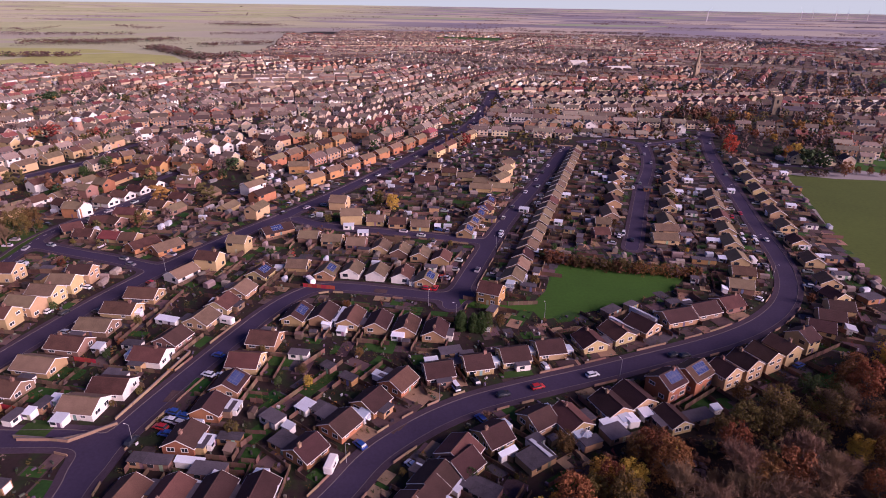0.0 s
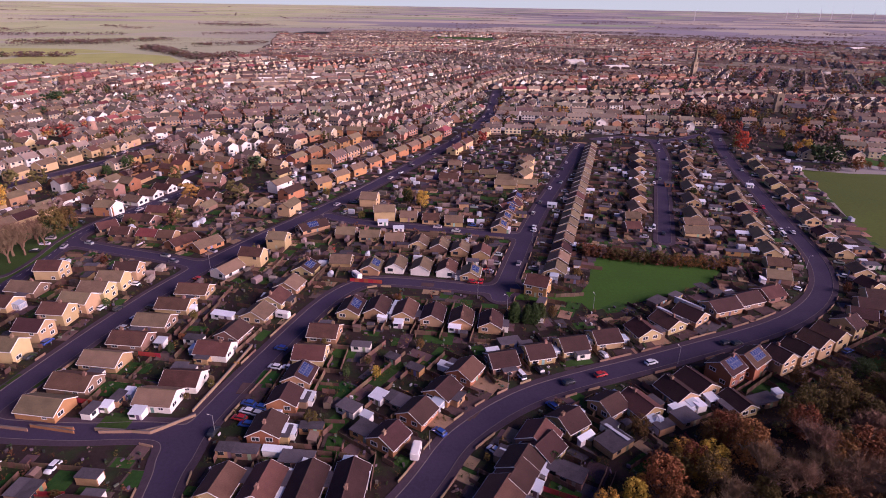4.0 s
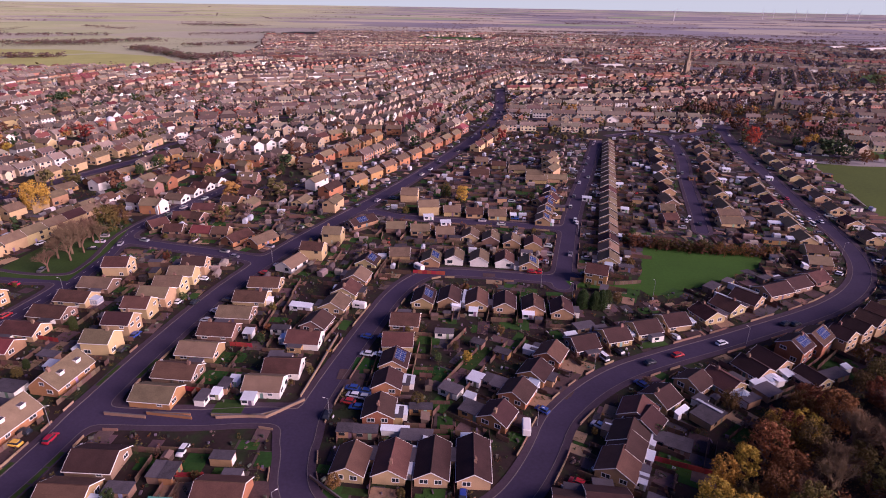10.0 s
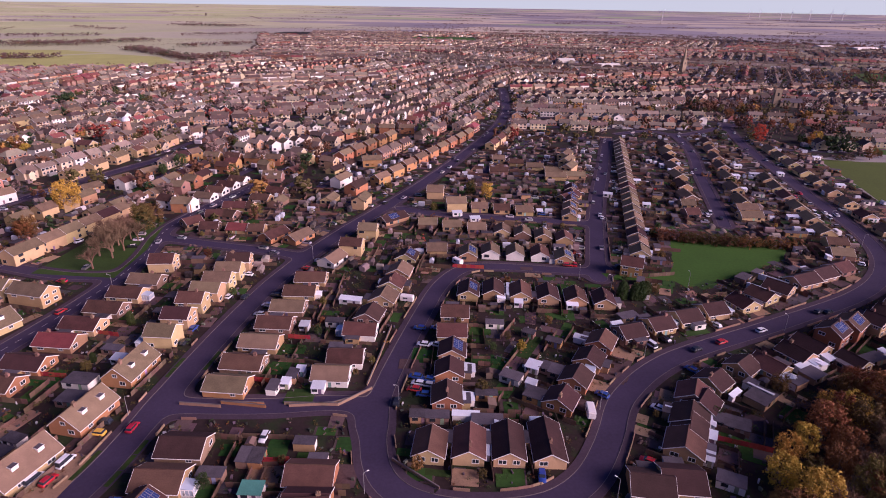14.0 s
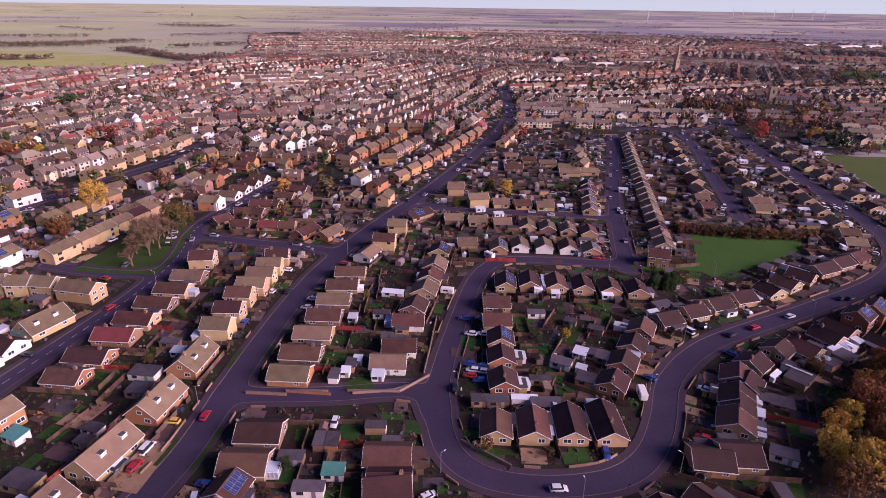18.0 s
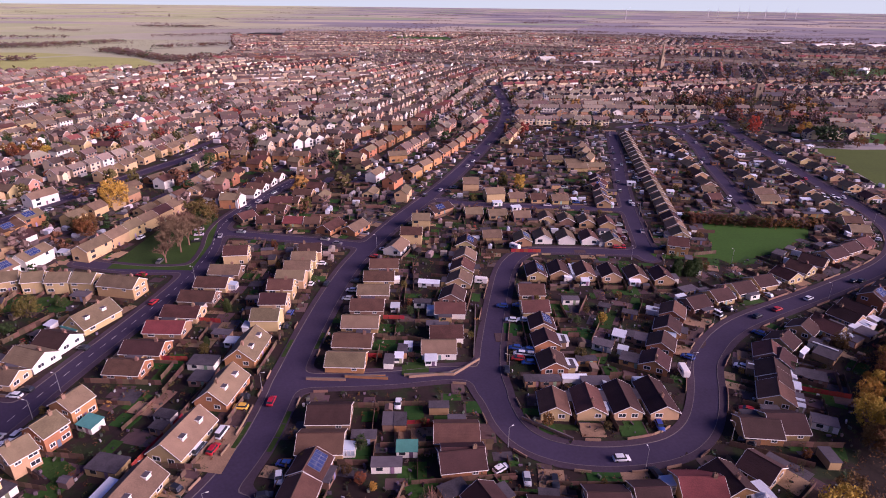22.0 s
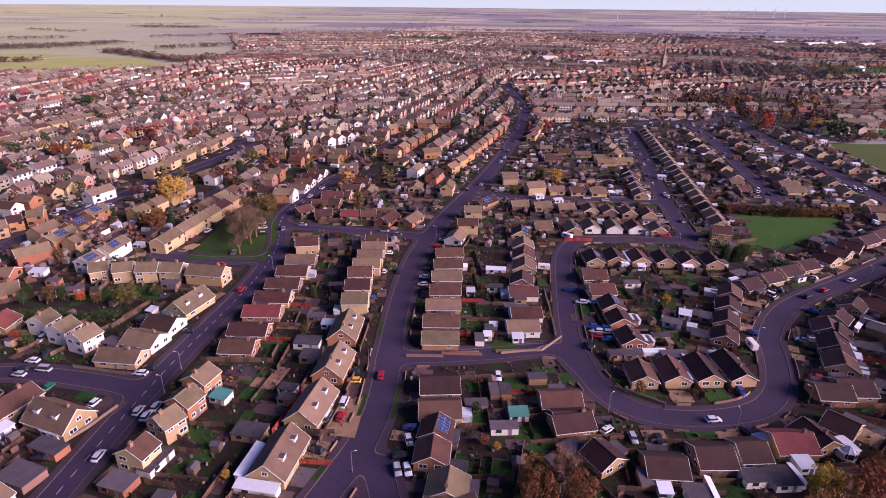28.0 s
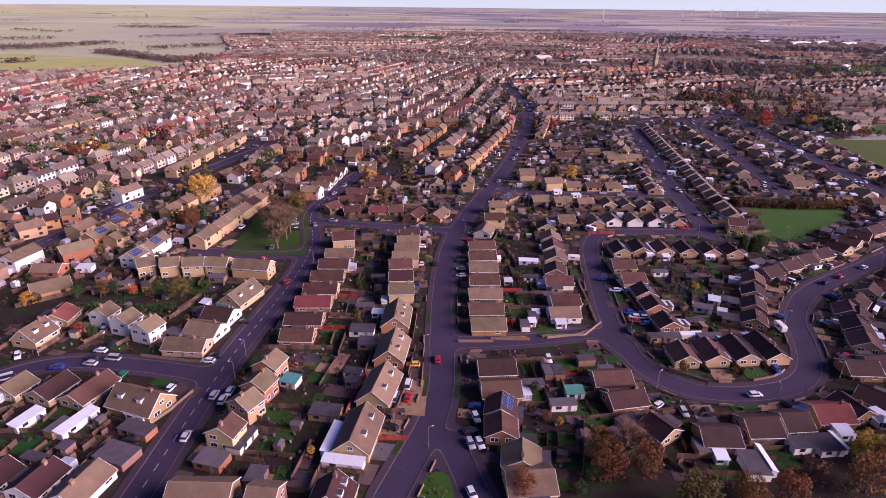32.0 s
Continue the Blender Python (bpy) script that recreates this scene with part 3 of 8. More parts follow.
def house(x, y, ang, L, W, kind, near=True):
    """A gabled house: x along the ridge, its parts below one empty."""
    L, W = round(L * 2) / 2, round(W * 2) / 2
    eave, s = SHAPE[kind[0]]
    rise = round(s * W / 2, 2)
    rng = random.Random(int(x * 71 + y * 37))
    wall = next((WALLS[k] for k in kind[1:] if k in WALLS), rng.choice(["buff", "buff", "brown", "cream"]))
    roof = "roofred" if "r" in kind[1:] else ("roof" if rng.random() < (0.65 if kind[0] == "b" else 0.35) else "roofgrey")
    # darker tiles in these two zones imitate roofs that catch less sun
    if y < 88 and -125 < x < 12 and roof != "roofred":
        wall, roof = rng.choice(["brown", "brown", "orange", "buff"]), "roofdark"
    elif x > -75 and y < 200 and roof != "roofred":
        roof = "roofdark" if rng.random() < 0.55 else "roof"
    elif y > 215 and x > -70 and roof == "roof" and rng.random() < 0.55:
        roof = "roofgrey"
    elif roof == "roof" and rng.random() < 0.25:
        roof = "roofdark"
    if roof == "roof" and (kind[0] == "c" or (x < -190 and rng.random() < 0.6)):
        roof = "roofgrey"
    storeys = {"b": "bungalow", "t": "two-storey house", "c": "chalet house"}[kind[0]]
    h = new({"b": "bungalow", "t": "house", "c": "chalet_house"}[kind[0]])
    h.matrix_world = pose(x, y, 0, 0, 0, ang)
    extra = " and solar panels" if "s" in kind[1:] else ""
    tagged(h, f"{NAMES[wall]} {storeys} with a {'red' if roof == 'roofred' else 'brown' if roof == 'roof' else 'dark' if roof == 'roofdark' else 'grey-brown'} tiled gable roof{extra}", "house", "houses of the estate")
    B = L - 0.5
    part("wall", wall_mesh(B, W, eave, rise, wall), h)
    part("roof", roof_mesh(B, W, eave, rise, roof), h)
    if near is True:
        part("ridge", ridge_mesh(B, roof), h, pose(0, 0, eave + rise + 0.13))
    for e in (-1, 1) if near != "far" else ():
        part("bargeboard", barge_mesh(W, eave, rise), h, pose(e * (B / 2 + 0.24), 0, 0))
        if near is True:
            part("fascia", fascia_mesh(B), h, pose(0, e * (W / 2 + 0.36), eave - 0.35 * s, 0, 0, 0 if e < 0 else 180))
    if rng.random() < (0.45 if kind[0] == "b" else 0.8):
        part("chimney", chimney_mesh(), h, pose(rng.choice([-0.25, 0.2, 0.3]) * B, rng.choice([0.0, 0.3]), eave + rise))
    floors = (0.95,) if kind[0] != "t" else (0.95, 3.4)
    spots = []
    for z in floors:
        for e in (-1, 1):
            spots += [(e * B / 2, -W * 0.22, 90 * e, 2.1, z), (e * B / 2, W * 0.22, 90 * e, 1.8, z)]
            spots += [(-B * 0.28, e * W / 2, 0 if e < 0 else 180, 2.2, z), (B * 0.25, e * W / 2, 0 if e < 0 else 180, 1.5, z)]
    if kind[0] == "c":
        spots += [(e * B / 2, 0.0, 90 * e, 1.5, 3.3) for e in (-1, 1)]
    rng.shuffle(spots)
    # windows that face the open side first
    spots.sort(key=lambda q: 0 if math.sin(radians(ang + q[2] - 90)) < 0.2 else 1)
    for wx, wy, turn, w, z in spots[: (6 if kind[0] == "t" else 4) if near is True else (4 if kind[0] == "t" else 3) if not near else 2]:
        m = pose(wx, wy, z, 0, 0, turn)
        hgt = 1.35 if z < 3.2 else 1.2
        if near is True:
            f = part("window", window_mesh(w, hgt), h, m)
            part("pane", pane_mesh(w, hgt), f)
        else:
            part("window", glazed_mesh(w, hgt), h, m)
    e = rng.choice([-1, 1])
    if near != "far":
        part("door", door_mesh(), h, pose(B * 0.02, e * W / 2, 0, 0, 0, 0 if e < 0 else 180))
    if kind[0] == "c":
        side = -1 if math.cos(radians(ang)) > 0 and math.sin(radians(ang)) > -0.5 else 1
        for u in (-0.26, 0.18):
            dormer(h, u * B, side, eave, rise, W)
    if "s" in kind[1:]:
        # the slope that faces the sun
        sx, sy = math.sin(sa), math.cos(sa)
        nx, ny = -math.sin(radians(ang)), math.cos(radians(ang))
        side = 1 if sx * nx + sy * ny > 0 else -1
        tilt = math.degrees(math.atan(s))
        for i in range(5):
            for j in range(2):
                d = 0.75 + 1.65 * j + 0.4
                yy = side * d * math.cos(radians(tilt))
                part("solar_panel", solar_mesh(), h, pose(-2.7 + 1.06 * i, yy, eave + rise + 0.17 - abs(yy) * s, -side * tilt))
    if near is True and kind[0] == "b":
        c, sn = math.cos(radians(ang)), math.sin(radians(ang))
        for e in (-1, 1):
            far_end = (x + e * (B / 2 + 3.2) * c, y + e * (B / 2 + 3.2) * sn)
            if rng.random() < 0.22 and off_road(*far_end) > 8:
                conservatory(h, e * B / 2, rng.choice([-1.5, 0, 1.5]), -90 * e)
                break
        for e in (-1, 1):
            if rng.random() < 0.3 and off_road(x - e * (W / 2 + 2.6) * sn, y + e * (W / 2 + 2.6) * c) > 5:
                extension(h, rng.uniform(-0.2, 0.2) * B, e * W / 2, e, rng.choice(["buff", "brown", "render"]))
                break
    HOUSES.append((x, y, ang, L, W))
    return h


SIDES = []      # boundaries between neighbours: x, y, direction


def row(x0, y0, a0, x1, y1, a1, n, L0, L1, W, kind):
    """n houses evenly from the first to the last."""
    for i in range(n):
        u = i / max(n - 1, 1)
        x, y = x0 + u * (x1 - x0), y0 + u * (y1 - y0)
        ang = a0 + u * (a1 - a0)
        if n > 1:
            gap = math.hypot(x1 - x0, y1 - y0) / (n - 1)
            dx, dy = (x1 - x0) / (n - 1) / gap, (y1 - y0) / (n - 1) / gap
            for k in (-0.5, 0.5) if i == 0 else (0.5,):
                SIDES.append((x + k * gap * dx, y + k * gap * dy, math.degrees(math.atan2(dx, -dy))))
        else:
            for k in (-1, 1):
                nx, ny = -math.sin(radians(ang)), math.cos(radians(ang))
                SIDES.append((x + k * (W / 2 + 2) * nx, y + k * (W / 2 + 2) * ny, ang))
        house(x, y, ang, L0 + u * (L1 - L0), W, kind, near=y < 215 and abs(x + 90) < 190)


# x, y and direction of the first and the last house, how many, their lengths, width and kind
# row right of main road C
row(-114.6, 197.5, -6, -127.6, 140.9, -10, 6, 11.9, 12.4, 8, "b")
row(-129.7, 130.5, -10, -129.7, 130.5, -10, 1, 11.8, 11.8, 8, "bo")
row(-108.2, 215.9, -117, -108.2, 215.9, -117, 1, 11.3, 11.3, 8, "bw")
row(-100.6, 226.0, -10, -94.1, 244.0, -9, 2, 9.9, 9.2, 7.5, "t")
row(-82.7, 264.1, 39, -82.7, 264.1, 39, 1, 14.9, 14.9, 8, "bs")
# west of C, two-storey row
row(-144.9, 211.7, -1, -150.3, 185.8, -9, 4, 9.5, 11.2, 7.5, "ty")
row(-153.2, 178.2, -7, -155.8, 156.4, -8, 3, 9.3, 9.6, 7.5, "ty")
# chalets along C
row(-159.5, 140.4, -103, -159.5, 140.4, -103, 1, 14.7, 14.7, 9, "co")
row(-163.3, 120.5, -107, -163.3, 120.5, -107, 1, 14.1, 14.1, 9, "co")
row(-169.0, 101.9, -112, -169.0, 101.9, -112, 1, 15.0, 15.0, 9, "cy")
row(-175.9, 84.2, -110, -175.9, 84.2, -110, 1, 15.0, 15.0, 9, "cy")
row(-182.8, 65.0, -109, -182.8, 65.0, -109, 1, 8.0, 8.0, 9, "c")
# west-of-B diagonal
row(-77.0, 216.4, -105, -77.0, 216.4, -105, 1, 9, 9, 8.5, "bs")
row(-80.4, 201.7, -105, -86.6, 179.7, -106, 3, 9, 9, 9, "b")
row(-91.4, 167.3, -108, -91.4, 167.3, -108, 1, 9, 9, 8.5, "b")
row(-94.0, 157.5, -9, -94.0, 157.5, -9, 1, 11.1, 11.1, 8, "bw")
row(-97.8, 142.0, -5, -101.4, 133.6, -7, 2, 10.9, 10.8, 8, "bw")
# north of B, south-facing gables
row(-63.7, 224.4, -4, -63.7, 224.4, -4, 1, 9.1, 9.1, 8, "b")
row(-50.6, 218.4, -99, -50.6, 218.4, -99, 1, 10, 10, 7.5, "bs")
row(-40.6, 220.1, -99, -19.8, 216.3, -100, 3, 10, 10, 7.5, "bw")
row(-10.4, 212.2, -101, -10.4, 212.2, -101, 1, 9.5, 9.5, 7.5, "bs")
row(-65.6, 256.9, -4, -42.6, 249.0, -4, 3, 9.6, 9.2, 8, "b")
row(-31.1, 244.3, -99, -4.1, 233.2, -101, 4, 9.5, 9.5, 7.5, "b")
row(-48.0, 282.9, -4, -14.3, 272.9, -4, 4, 8.8, 9.4, 8, "b")
row(7.7, 264.8, -103, 22.2, 309.6, -104, 5, 9, 9, 7.5, "bs")
# south of B
row(-55.0, 183.5, -100, -55.0, 183.5, -100, 1, 11, 11, 7.5, "bs")
row(-45.6, 183.6, -100, -6.6, 173.3, -100, 5, 11, 10, 7.5, "b")
# east of B
row(-61.8, 167.4, -8, -64.2, 154.9, -5, 2, 10.2, 10.2, 8.5, "b")
row(-65.3, 143.3, -99, -65.3, 143.3, -99, 1, 8.3, 8.3, 8, "bs")
row(-67.2, 132.9, -97, -69.1, 121.0, -95, 2, 8.0, 8.5, 8, "bo")
# bottom row
row(-75.0, 102.2, -101, -46.4, 100.9, -96, 4, 9.7, 14.1, 7.5, "by")
# west bank of loop
row(-17.2, 145.1, -123, -38.2, 117.2, -124, 4, 8.8, 8.0, 8, "bo")
# north bank of loop
row(-5.8, 150.5, 14, 29.5, 163.3, 11, 4, 8.9, 9.7, 8.5, "b")
row(43.7, 167.4, -74, 64.5, 178.1, -54, 3, 8.8, 9.9, 8.5, "by")
row(78.5, 184.2, 18, 101.7, 194.3, 21, 3, 12.3, 9.8, 8.5, "b")
row(120.6, 221.4, -14, 113.8, 209.2, -17, 2, 9.6, 9.5, 8, "b")
row(153.4, 325.1, -109, 125.3, 235.4, -100, 6, 15.0, 11.2, 8, "by")
# east bank
row(206.0, 403.1, -103, 151.3, 213.7, -98, 10, 15.0, 8.7, 8, "by")
row(146.0, 200.9, -76, 146.0, 200.9, -76, 1, 8.0, 8.0, 8, "by")
row(142.2, 192.0, -15, 126.3, 177.3, -26, 3, 9.0, 8.5, 8, "b")
row(113.5, 167.4, -152, 113.5, 167.4, -152, 1, 6.8, 6.8, 8, "t")
# south bank
row(103.0, 160.9, -64, 78.7, 147.9, -62, 4, 8.9, 7.2, 7.5, "ty")
row(59.6, 142.9, -147, 59.6, 142.9, -147, 1, 8.6, 8.6, 8, "tso")
row(68.9, 147.0, -145, 68.9, 147.0, -145, 1, 9.4, 9.4, 8, "tso")
row(49.2, 138.5, -67, 41.6, 134.5, -67, 2, 9.8, 9.4, 8, "b")
row(29.2, 128.7, -64, 29.2, 128.7, -64, 1, 10.0, 10.0, 8, "b")
row(20.6, 129.0, -146, 20.6, 129.0, -146, 1, 8.0, 8.0, 8, "b")
row(8.0, 122.5, -146, -8.6, 103.4, -122, 3, 8.0, 8.1, 8.5, "b")
row(-0.7, 116.5, -122, -12.6, 97.7, -122, 3, 8.5, 9.0, 9, "b")
row(-18.9, 86.8, -10, -18.9, 86.8, -10, 1, 10.0, 10.0, 9, "b")
# south bank of bottom road
row(-102.6, 94.8, -7, -103.0, 85.4, 0, 2, 11.5, 10.9, 8, "bo")
row(-99.9, 72.4, -70, -99.9, 72.4, -70, 1, 8.0, 8.0, 8, "b")
row(-87.1, 67.3, -13, -87.1, 67.3, -13, 1, 9.8, 9.8, 8.5, "b")
row(-74.2, 68.5, -9, -74.2, 68.5, -9, 1, 9.7, 9.7, 9, "b")
row(-64.3, 68.7, -6, -64.3, 68.7, -6, 1, 8.2, 8.2, 8.5, "b")
row(-52.2, 69.8, -8, -52.2, 69.8, -8, 1, 10.3, 10.3, 9, "br")
row(-44.7, 70.3, -85, -44.7, 70.3, -85, 1, 9.4, 9.4, 8.5, "b")
row(-34.6, 73.1, -60, -26.3, 86.1, -14, 2, 8.0, 10.2, 8.5, "b")
# lower block between C and bottom road
row(-133.9, 106.1, -7, -135.6, 95.7, -7, 2, 11.6, 11.3, 8.5, "b")
row(-137.8, 87.8, -110, -137.8, 87.8, -110, 1, 8.0, 8.0, 8, "bso")
row(-140.1, 79.7, -105, -140.1, 79.7, -105, 1, 8.0, 8.0, 8, "bo")
row(-138.3, 68.7, -108, -138.3, 68.7, -108, 1, 8.0, 8.0, 9, "b")
row(-138.8, 61.8, -6, -138.8, 61.8, -6, 1, 11.5, 11.5, 9.5, "b")
row(-102.5, 86.4, -5, -102.5, 86.4, -5, 1, 10.6, 10.6, 8, "bo")
# F right side
row(-174.8, 212.4, -1, -174.8, 212.4, -1, 1, 10.0, 10.0, 8, "ty")
row(-176.8, 199.5, -10, -184.9, 166.9, -12, 4, 12.3, 13.0, 8, "b")
row(-187.5, 156.9, -10, -187.5, 156.9, -10, 1, 13.0, 13.0, 8, "br")
row(-190.5, 145.1, -12, -192.4, 135.0, -12, 2, 12.8, 11.0, 8, "bo")
row(-199.7, 117.0, -118, -201.8, 107.3, -120, 2, 7.3, 6.8, 7.5, "to")
row(-204.6, 99.6, -130, -208.2, 89.4, -116, 2, 6.5, 6.5, 7.5, "ty")
row(-210.2, 69.1, -12, -210.2, 69.1, -12, 1, 14.0, 14.0, 8, "t")
row(-197.0, 65.5, -17, -197.0, 65.5, -17, 1, 7.1, 7.1, 8, "t")
# left of F
row(-226.5, 135.3, -16, -226.5, 135.3, -16, 1, 13.5, 13.5, 7.5, "by")
row(-213.6, 166.4, 61, -213.6, 166.4, 61, 1, 15.0, 15.0, 9, "c")
row(-219.1, 153.6, -24, -222.3, 144.3, -26, 2, 11.1, 12.2, 9, "bw")
row(-232.8, 107.7, -30, -232.8, 107.7, -30, 1, 15.0, 15.0, 9.5, "c")
row(-269.1, 121.4, -118, -248.2, 116.1, -120, 3, 8.0, 13.0, 8.5, "by")
row(-258.0, 85.5, -117, -237.7, 78.8, -114, 3, 8.0, 11.7, 8.5, "bw")
row(-256.9, 157.7, -114, -240.1, 145.2, -121, 3, 6.7, 7.7, 7.5, "tw")
row(-272.6, 162.3, -100, -272.6, 162.3, -100, 1, 8.8, 8.8, 9, "br")
row(-275.5, 150.2, -113, -275.5, 150.2, -113, 1, 10.0, 10.0, 9, "cy")
row(-253.8, 197.5, 16, -225.3, 193.1, -13, 4, 6.8, 9.2, 7.5, "ty")
row(-211.3, 187.9, -18, -211.3, 187.9, -18, 1, 15.0, 15.0, 8, "t")
row(-236.2, 226.8, 69, -218.2, 277.8, 67, 6, 14.5, 13.7, 7.5, "ty")
row(-260.8, 207.1, 66, -256.3, 219.6, 73, 2, 8.7, 15.0, 7.5, "tsw")
row(-290.3, 302.9, 59, -290.3, 302.9, 59, 1, 15.0, 15.0, 8, "tw")
row(-317.4, 250.4, 37, -317.4, 250.4, 37, 1, 11.5, 11.5, 8, "ty")
row(-312.7, 260.7, 34, -306.4, 268.0, 11, 2, 6.5, 7.7, 7.5, "to")
row(-286.9, 218.7, 36, -286.9, 218.7, 36, 1, 12.8, 12.8, 8, "to")
row(-283.3, 236.2, 67, -280.2, 268.3, 65, 3, 15.0, 12.2, 8, "tso")
row(-292.1, 204.1, -8, -292.1, 204.1, -8, 1, 11.6, 11.6, 8, "bo")
row(-284.9, 186.8, 27, -284.9, 186.8, 27, 1, 13.6, 13.6, 10, "bo")
row(-179.6, 263.8, 43, -179.6, 263.8, 43, 1, 9.0, 9.0, 8, "b")
row(-168.9, 256.4, 1, -168.9, 256.4, 1, 1, 9.0, 9.0, 8, "b")
row(-155.1, 254.0, -10, -155.1, 254.0, -10, 1, 9.8, 9.8, 8, "br")
row(-146.4, 252.2, -4, -146.4, 252.2, -4, 1, 8.0, 8.0, 8, "b")
row(-137.2, 245.1, -125, -125.8, 242.4, -125, 2, 13.0, 13.0, 8, "bo")
row(-170.0, 274.0, 2, -164.2, 286.5, -5, 2, 10.9, 12.0, 8, "b")
row(-190.4, 286.8, -4, -190.4, 286.8, -4, 1, 10.3, 10.3, 8, "to")
# D and K rows
row(24.5, 214.9, -108, 99.0, 436.5, -108, 22, 9, 9.5, 8.5, "b")
row(128.5, 419.5, -93, 84.8, 293.1, -95, 7, 15.0, 14.1, 8, "b")
row(77.9, 279.4, -10, 73.0, 265.2, 2, 2, 8.0, 8.0, 8, "b")
row(169.0, 429.6, -105, 111.0, 282.3, -100, 7, 15.0, 15.0, 8, "b")
row(106.5, 270.8, -3, 101.7, 258.7, -5, 2, 12.1, 12.2, 8, "b")
# north of cul-de-sac and west of D
row(-8.0, 381.7, -9, 32.5, 338.4, -9, 5, 8.8, 13.8, 7.5, "b")
row(-13.3, 351.3, -9, 20.1, 336.9, -9, 2, 12.4, 13.6, 7.5, "b")
row(16.2, 295.0, -141, 16.2, 295.0, -141, 1, 15.0, 15.0, 8, "bs")
row(-58.4, 301.3, -9, -58.4, 301.3, -9, 1, 9.6, 9.6, 9, "ty")
row(-49.2, 281.1, 4, -49.2, 281.1, 4, 1, 11.1, 11.1, 8, "ty")
# along C north
row(-89.3, 330.4, 51, -20.4, 459.9, 66, 9, 11.6, 15.0, 7, "to")
row(-6.2, 419.8, 64, 20.5, 477.7, 63, 4, 15.0, 15.0, 7, "ty")
row(39.6, 383.0, 58, 32.7, 350.9, 57, 3, 15.0, 15.0, 7.5, "ty")
row(14.1, 198.4, -25, 14.1, 198.4, -25, 1, 9.1, 9.1, 8, "to")
row(56.7, 129.4, -72, 56.7, 129.4, -72, 1, 8.5, 8.5, 6, "b")

# ---- plots: drives, lawns, fences, sheds ----
def in_house(x, y, margin):
    for hx, hy, a, L, W in NEAR_BY.get((int(x // 20), int(y // 20)), ()):
        c, s = math.cos(radians(a)), math.sin(radians(a))
        u, v = (x - hx) * c + (y - hy) * s, -(x - hx) * s + (y - hy) * c
        if abs(u) < L / 2 + margin and abs(v) < W / 2 + margin:
            return True
    return False


NEAR_BY = {}
for q in HOUSES:
    for i in range(-1, 2):
        for j in range(-1, 2):
            NEAR_BY.setdefault((int(q[0] // 20) + i, int(q[1] // 20) + j), []).append(q)


def poly_in(x, y, pts):
    ok = False
    for (xa, ya), (xb, yb) in zip(pts, pts[1:] + pts[:1]):
        if (ya > y) != (yb > y) and x < (xb - xa) * (y - ya) / (yb - ya) + xa:
            ok = not ok
    return ok


WOOD = [(28, 113), (62, 127), (122, 158), (150, 172), (178, 196), (205, 40), (-20, 20), (-120, 30), (-105, 54), (-40, 59), (-18, 66), (0, 80), (14, 98)]
# litter colour taken near black, with the shade below the crowns painted in
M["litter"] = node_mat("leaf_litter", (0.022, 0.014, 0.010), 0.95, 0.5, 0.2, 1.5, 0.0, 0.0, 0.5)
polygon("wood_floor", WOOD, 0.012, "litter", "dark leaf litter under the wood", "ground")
ISLAND = [(-166, 58), (-163, 68), (-158, 71), (-155.5, 67), (-157, 58)]
for _ in range(3):       # round its corners
    ISLAND = [(a[0] * (1 - u) + b[0] * u, a[1] * (1 - u) + b[1] * u) for a, b in zip(ISLAND, ISLAND[1:] + ISLAND[:1]) for u in (0.25, 0.75)]


def is_open(x, y, margin=0.8, road=2.4):
    return off_road(x, y) > road and not in_house(x, y, margin) and not poly_in(x, y, GREEN) and not poly_in(x, y, WOOD) and not (-226 < x < -189 and 206 < y < 280)


def nearest_angle(x, y):
    near = NEAR_BY.get((int(x // 20), int(y // 20)), ())
    return min(near, key=lambda q: (q[0] - x) ** 2 + (q[1] - y) ** 2)[2] if near else None


PATCH = {"grass": ([], []), "drive": ([], []), "gravel": ([], []), "flat": ([], [])}
rng4 = random.Random(5)
level = 0


def patch(kind, x, y, ang, L, W, lift=0.0):
    """A thin slab of lawn or paving on the plot."""
    global level
    level = (level + 1) % 600
    z = 0.02 + 0.00018 * level + lift
    v, f = PATCH[kind]
    c, s = math.cos(radians(ang)), math.sin(radians(ang))
    b = len(v)
    for zz in (0.0, z):
        v += [(x + i * c * L / 2 - j * s * W / 2, y + i * s * L / 2 + j * c * W / 2, zz) for i, j in ((-1, -1), (1, -1), (1, 1), (-1, 1))]
    f += [(b + 4, b + 5, b + 6, b + 7)] + [(b + k, b + (k + 1) % 4, b + 4 + (k + 1) % 4, b + 4 + k) for k in range(4)]


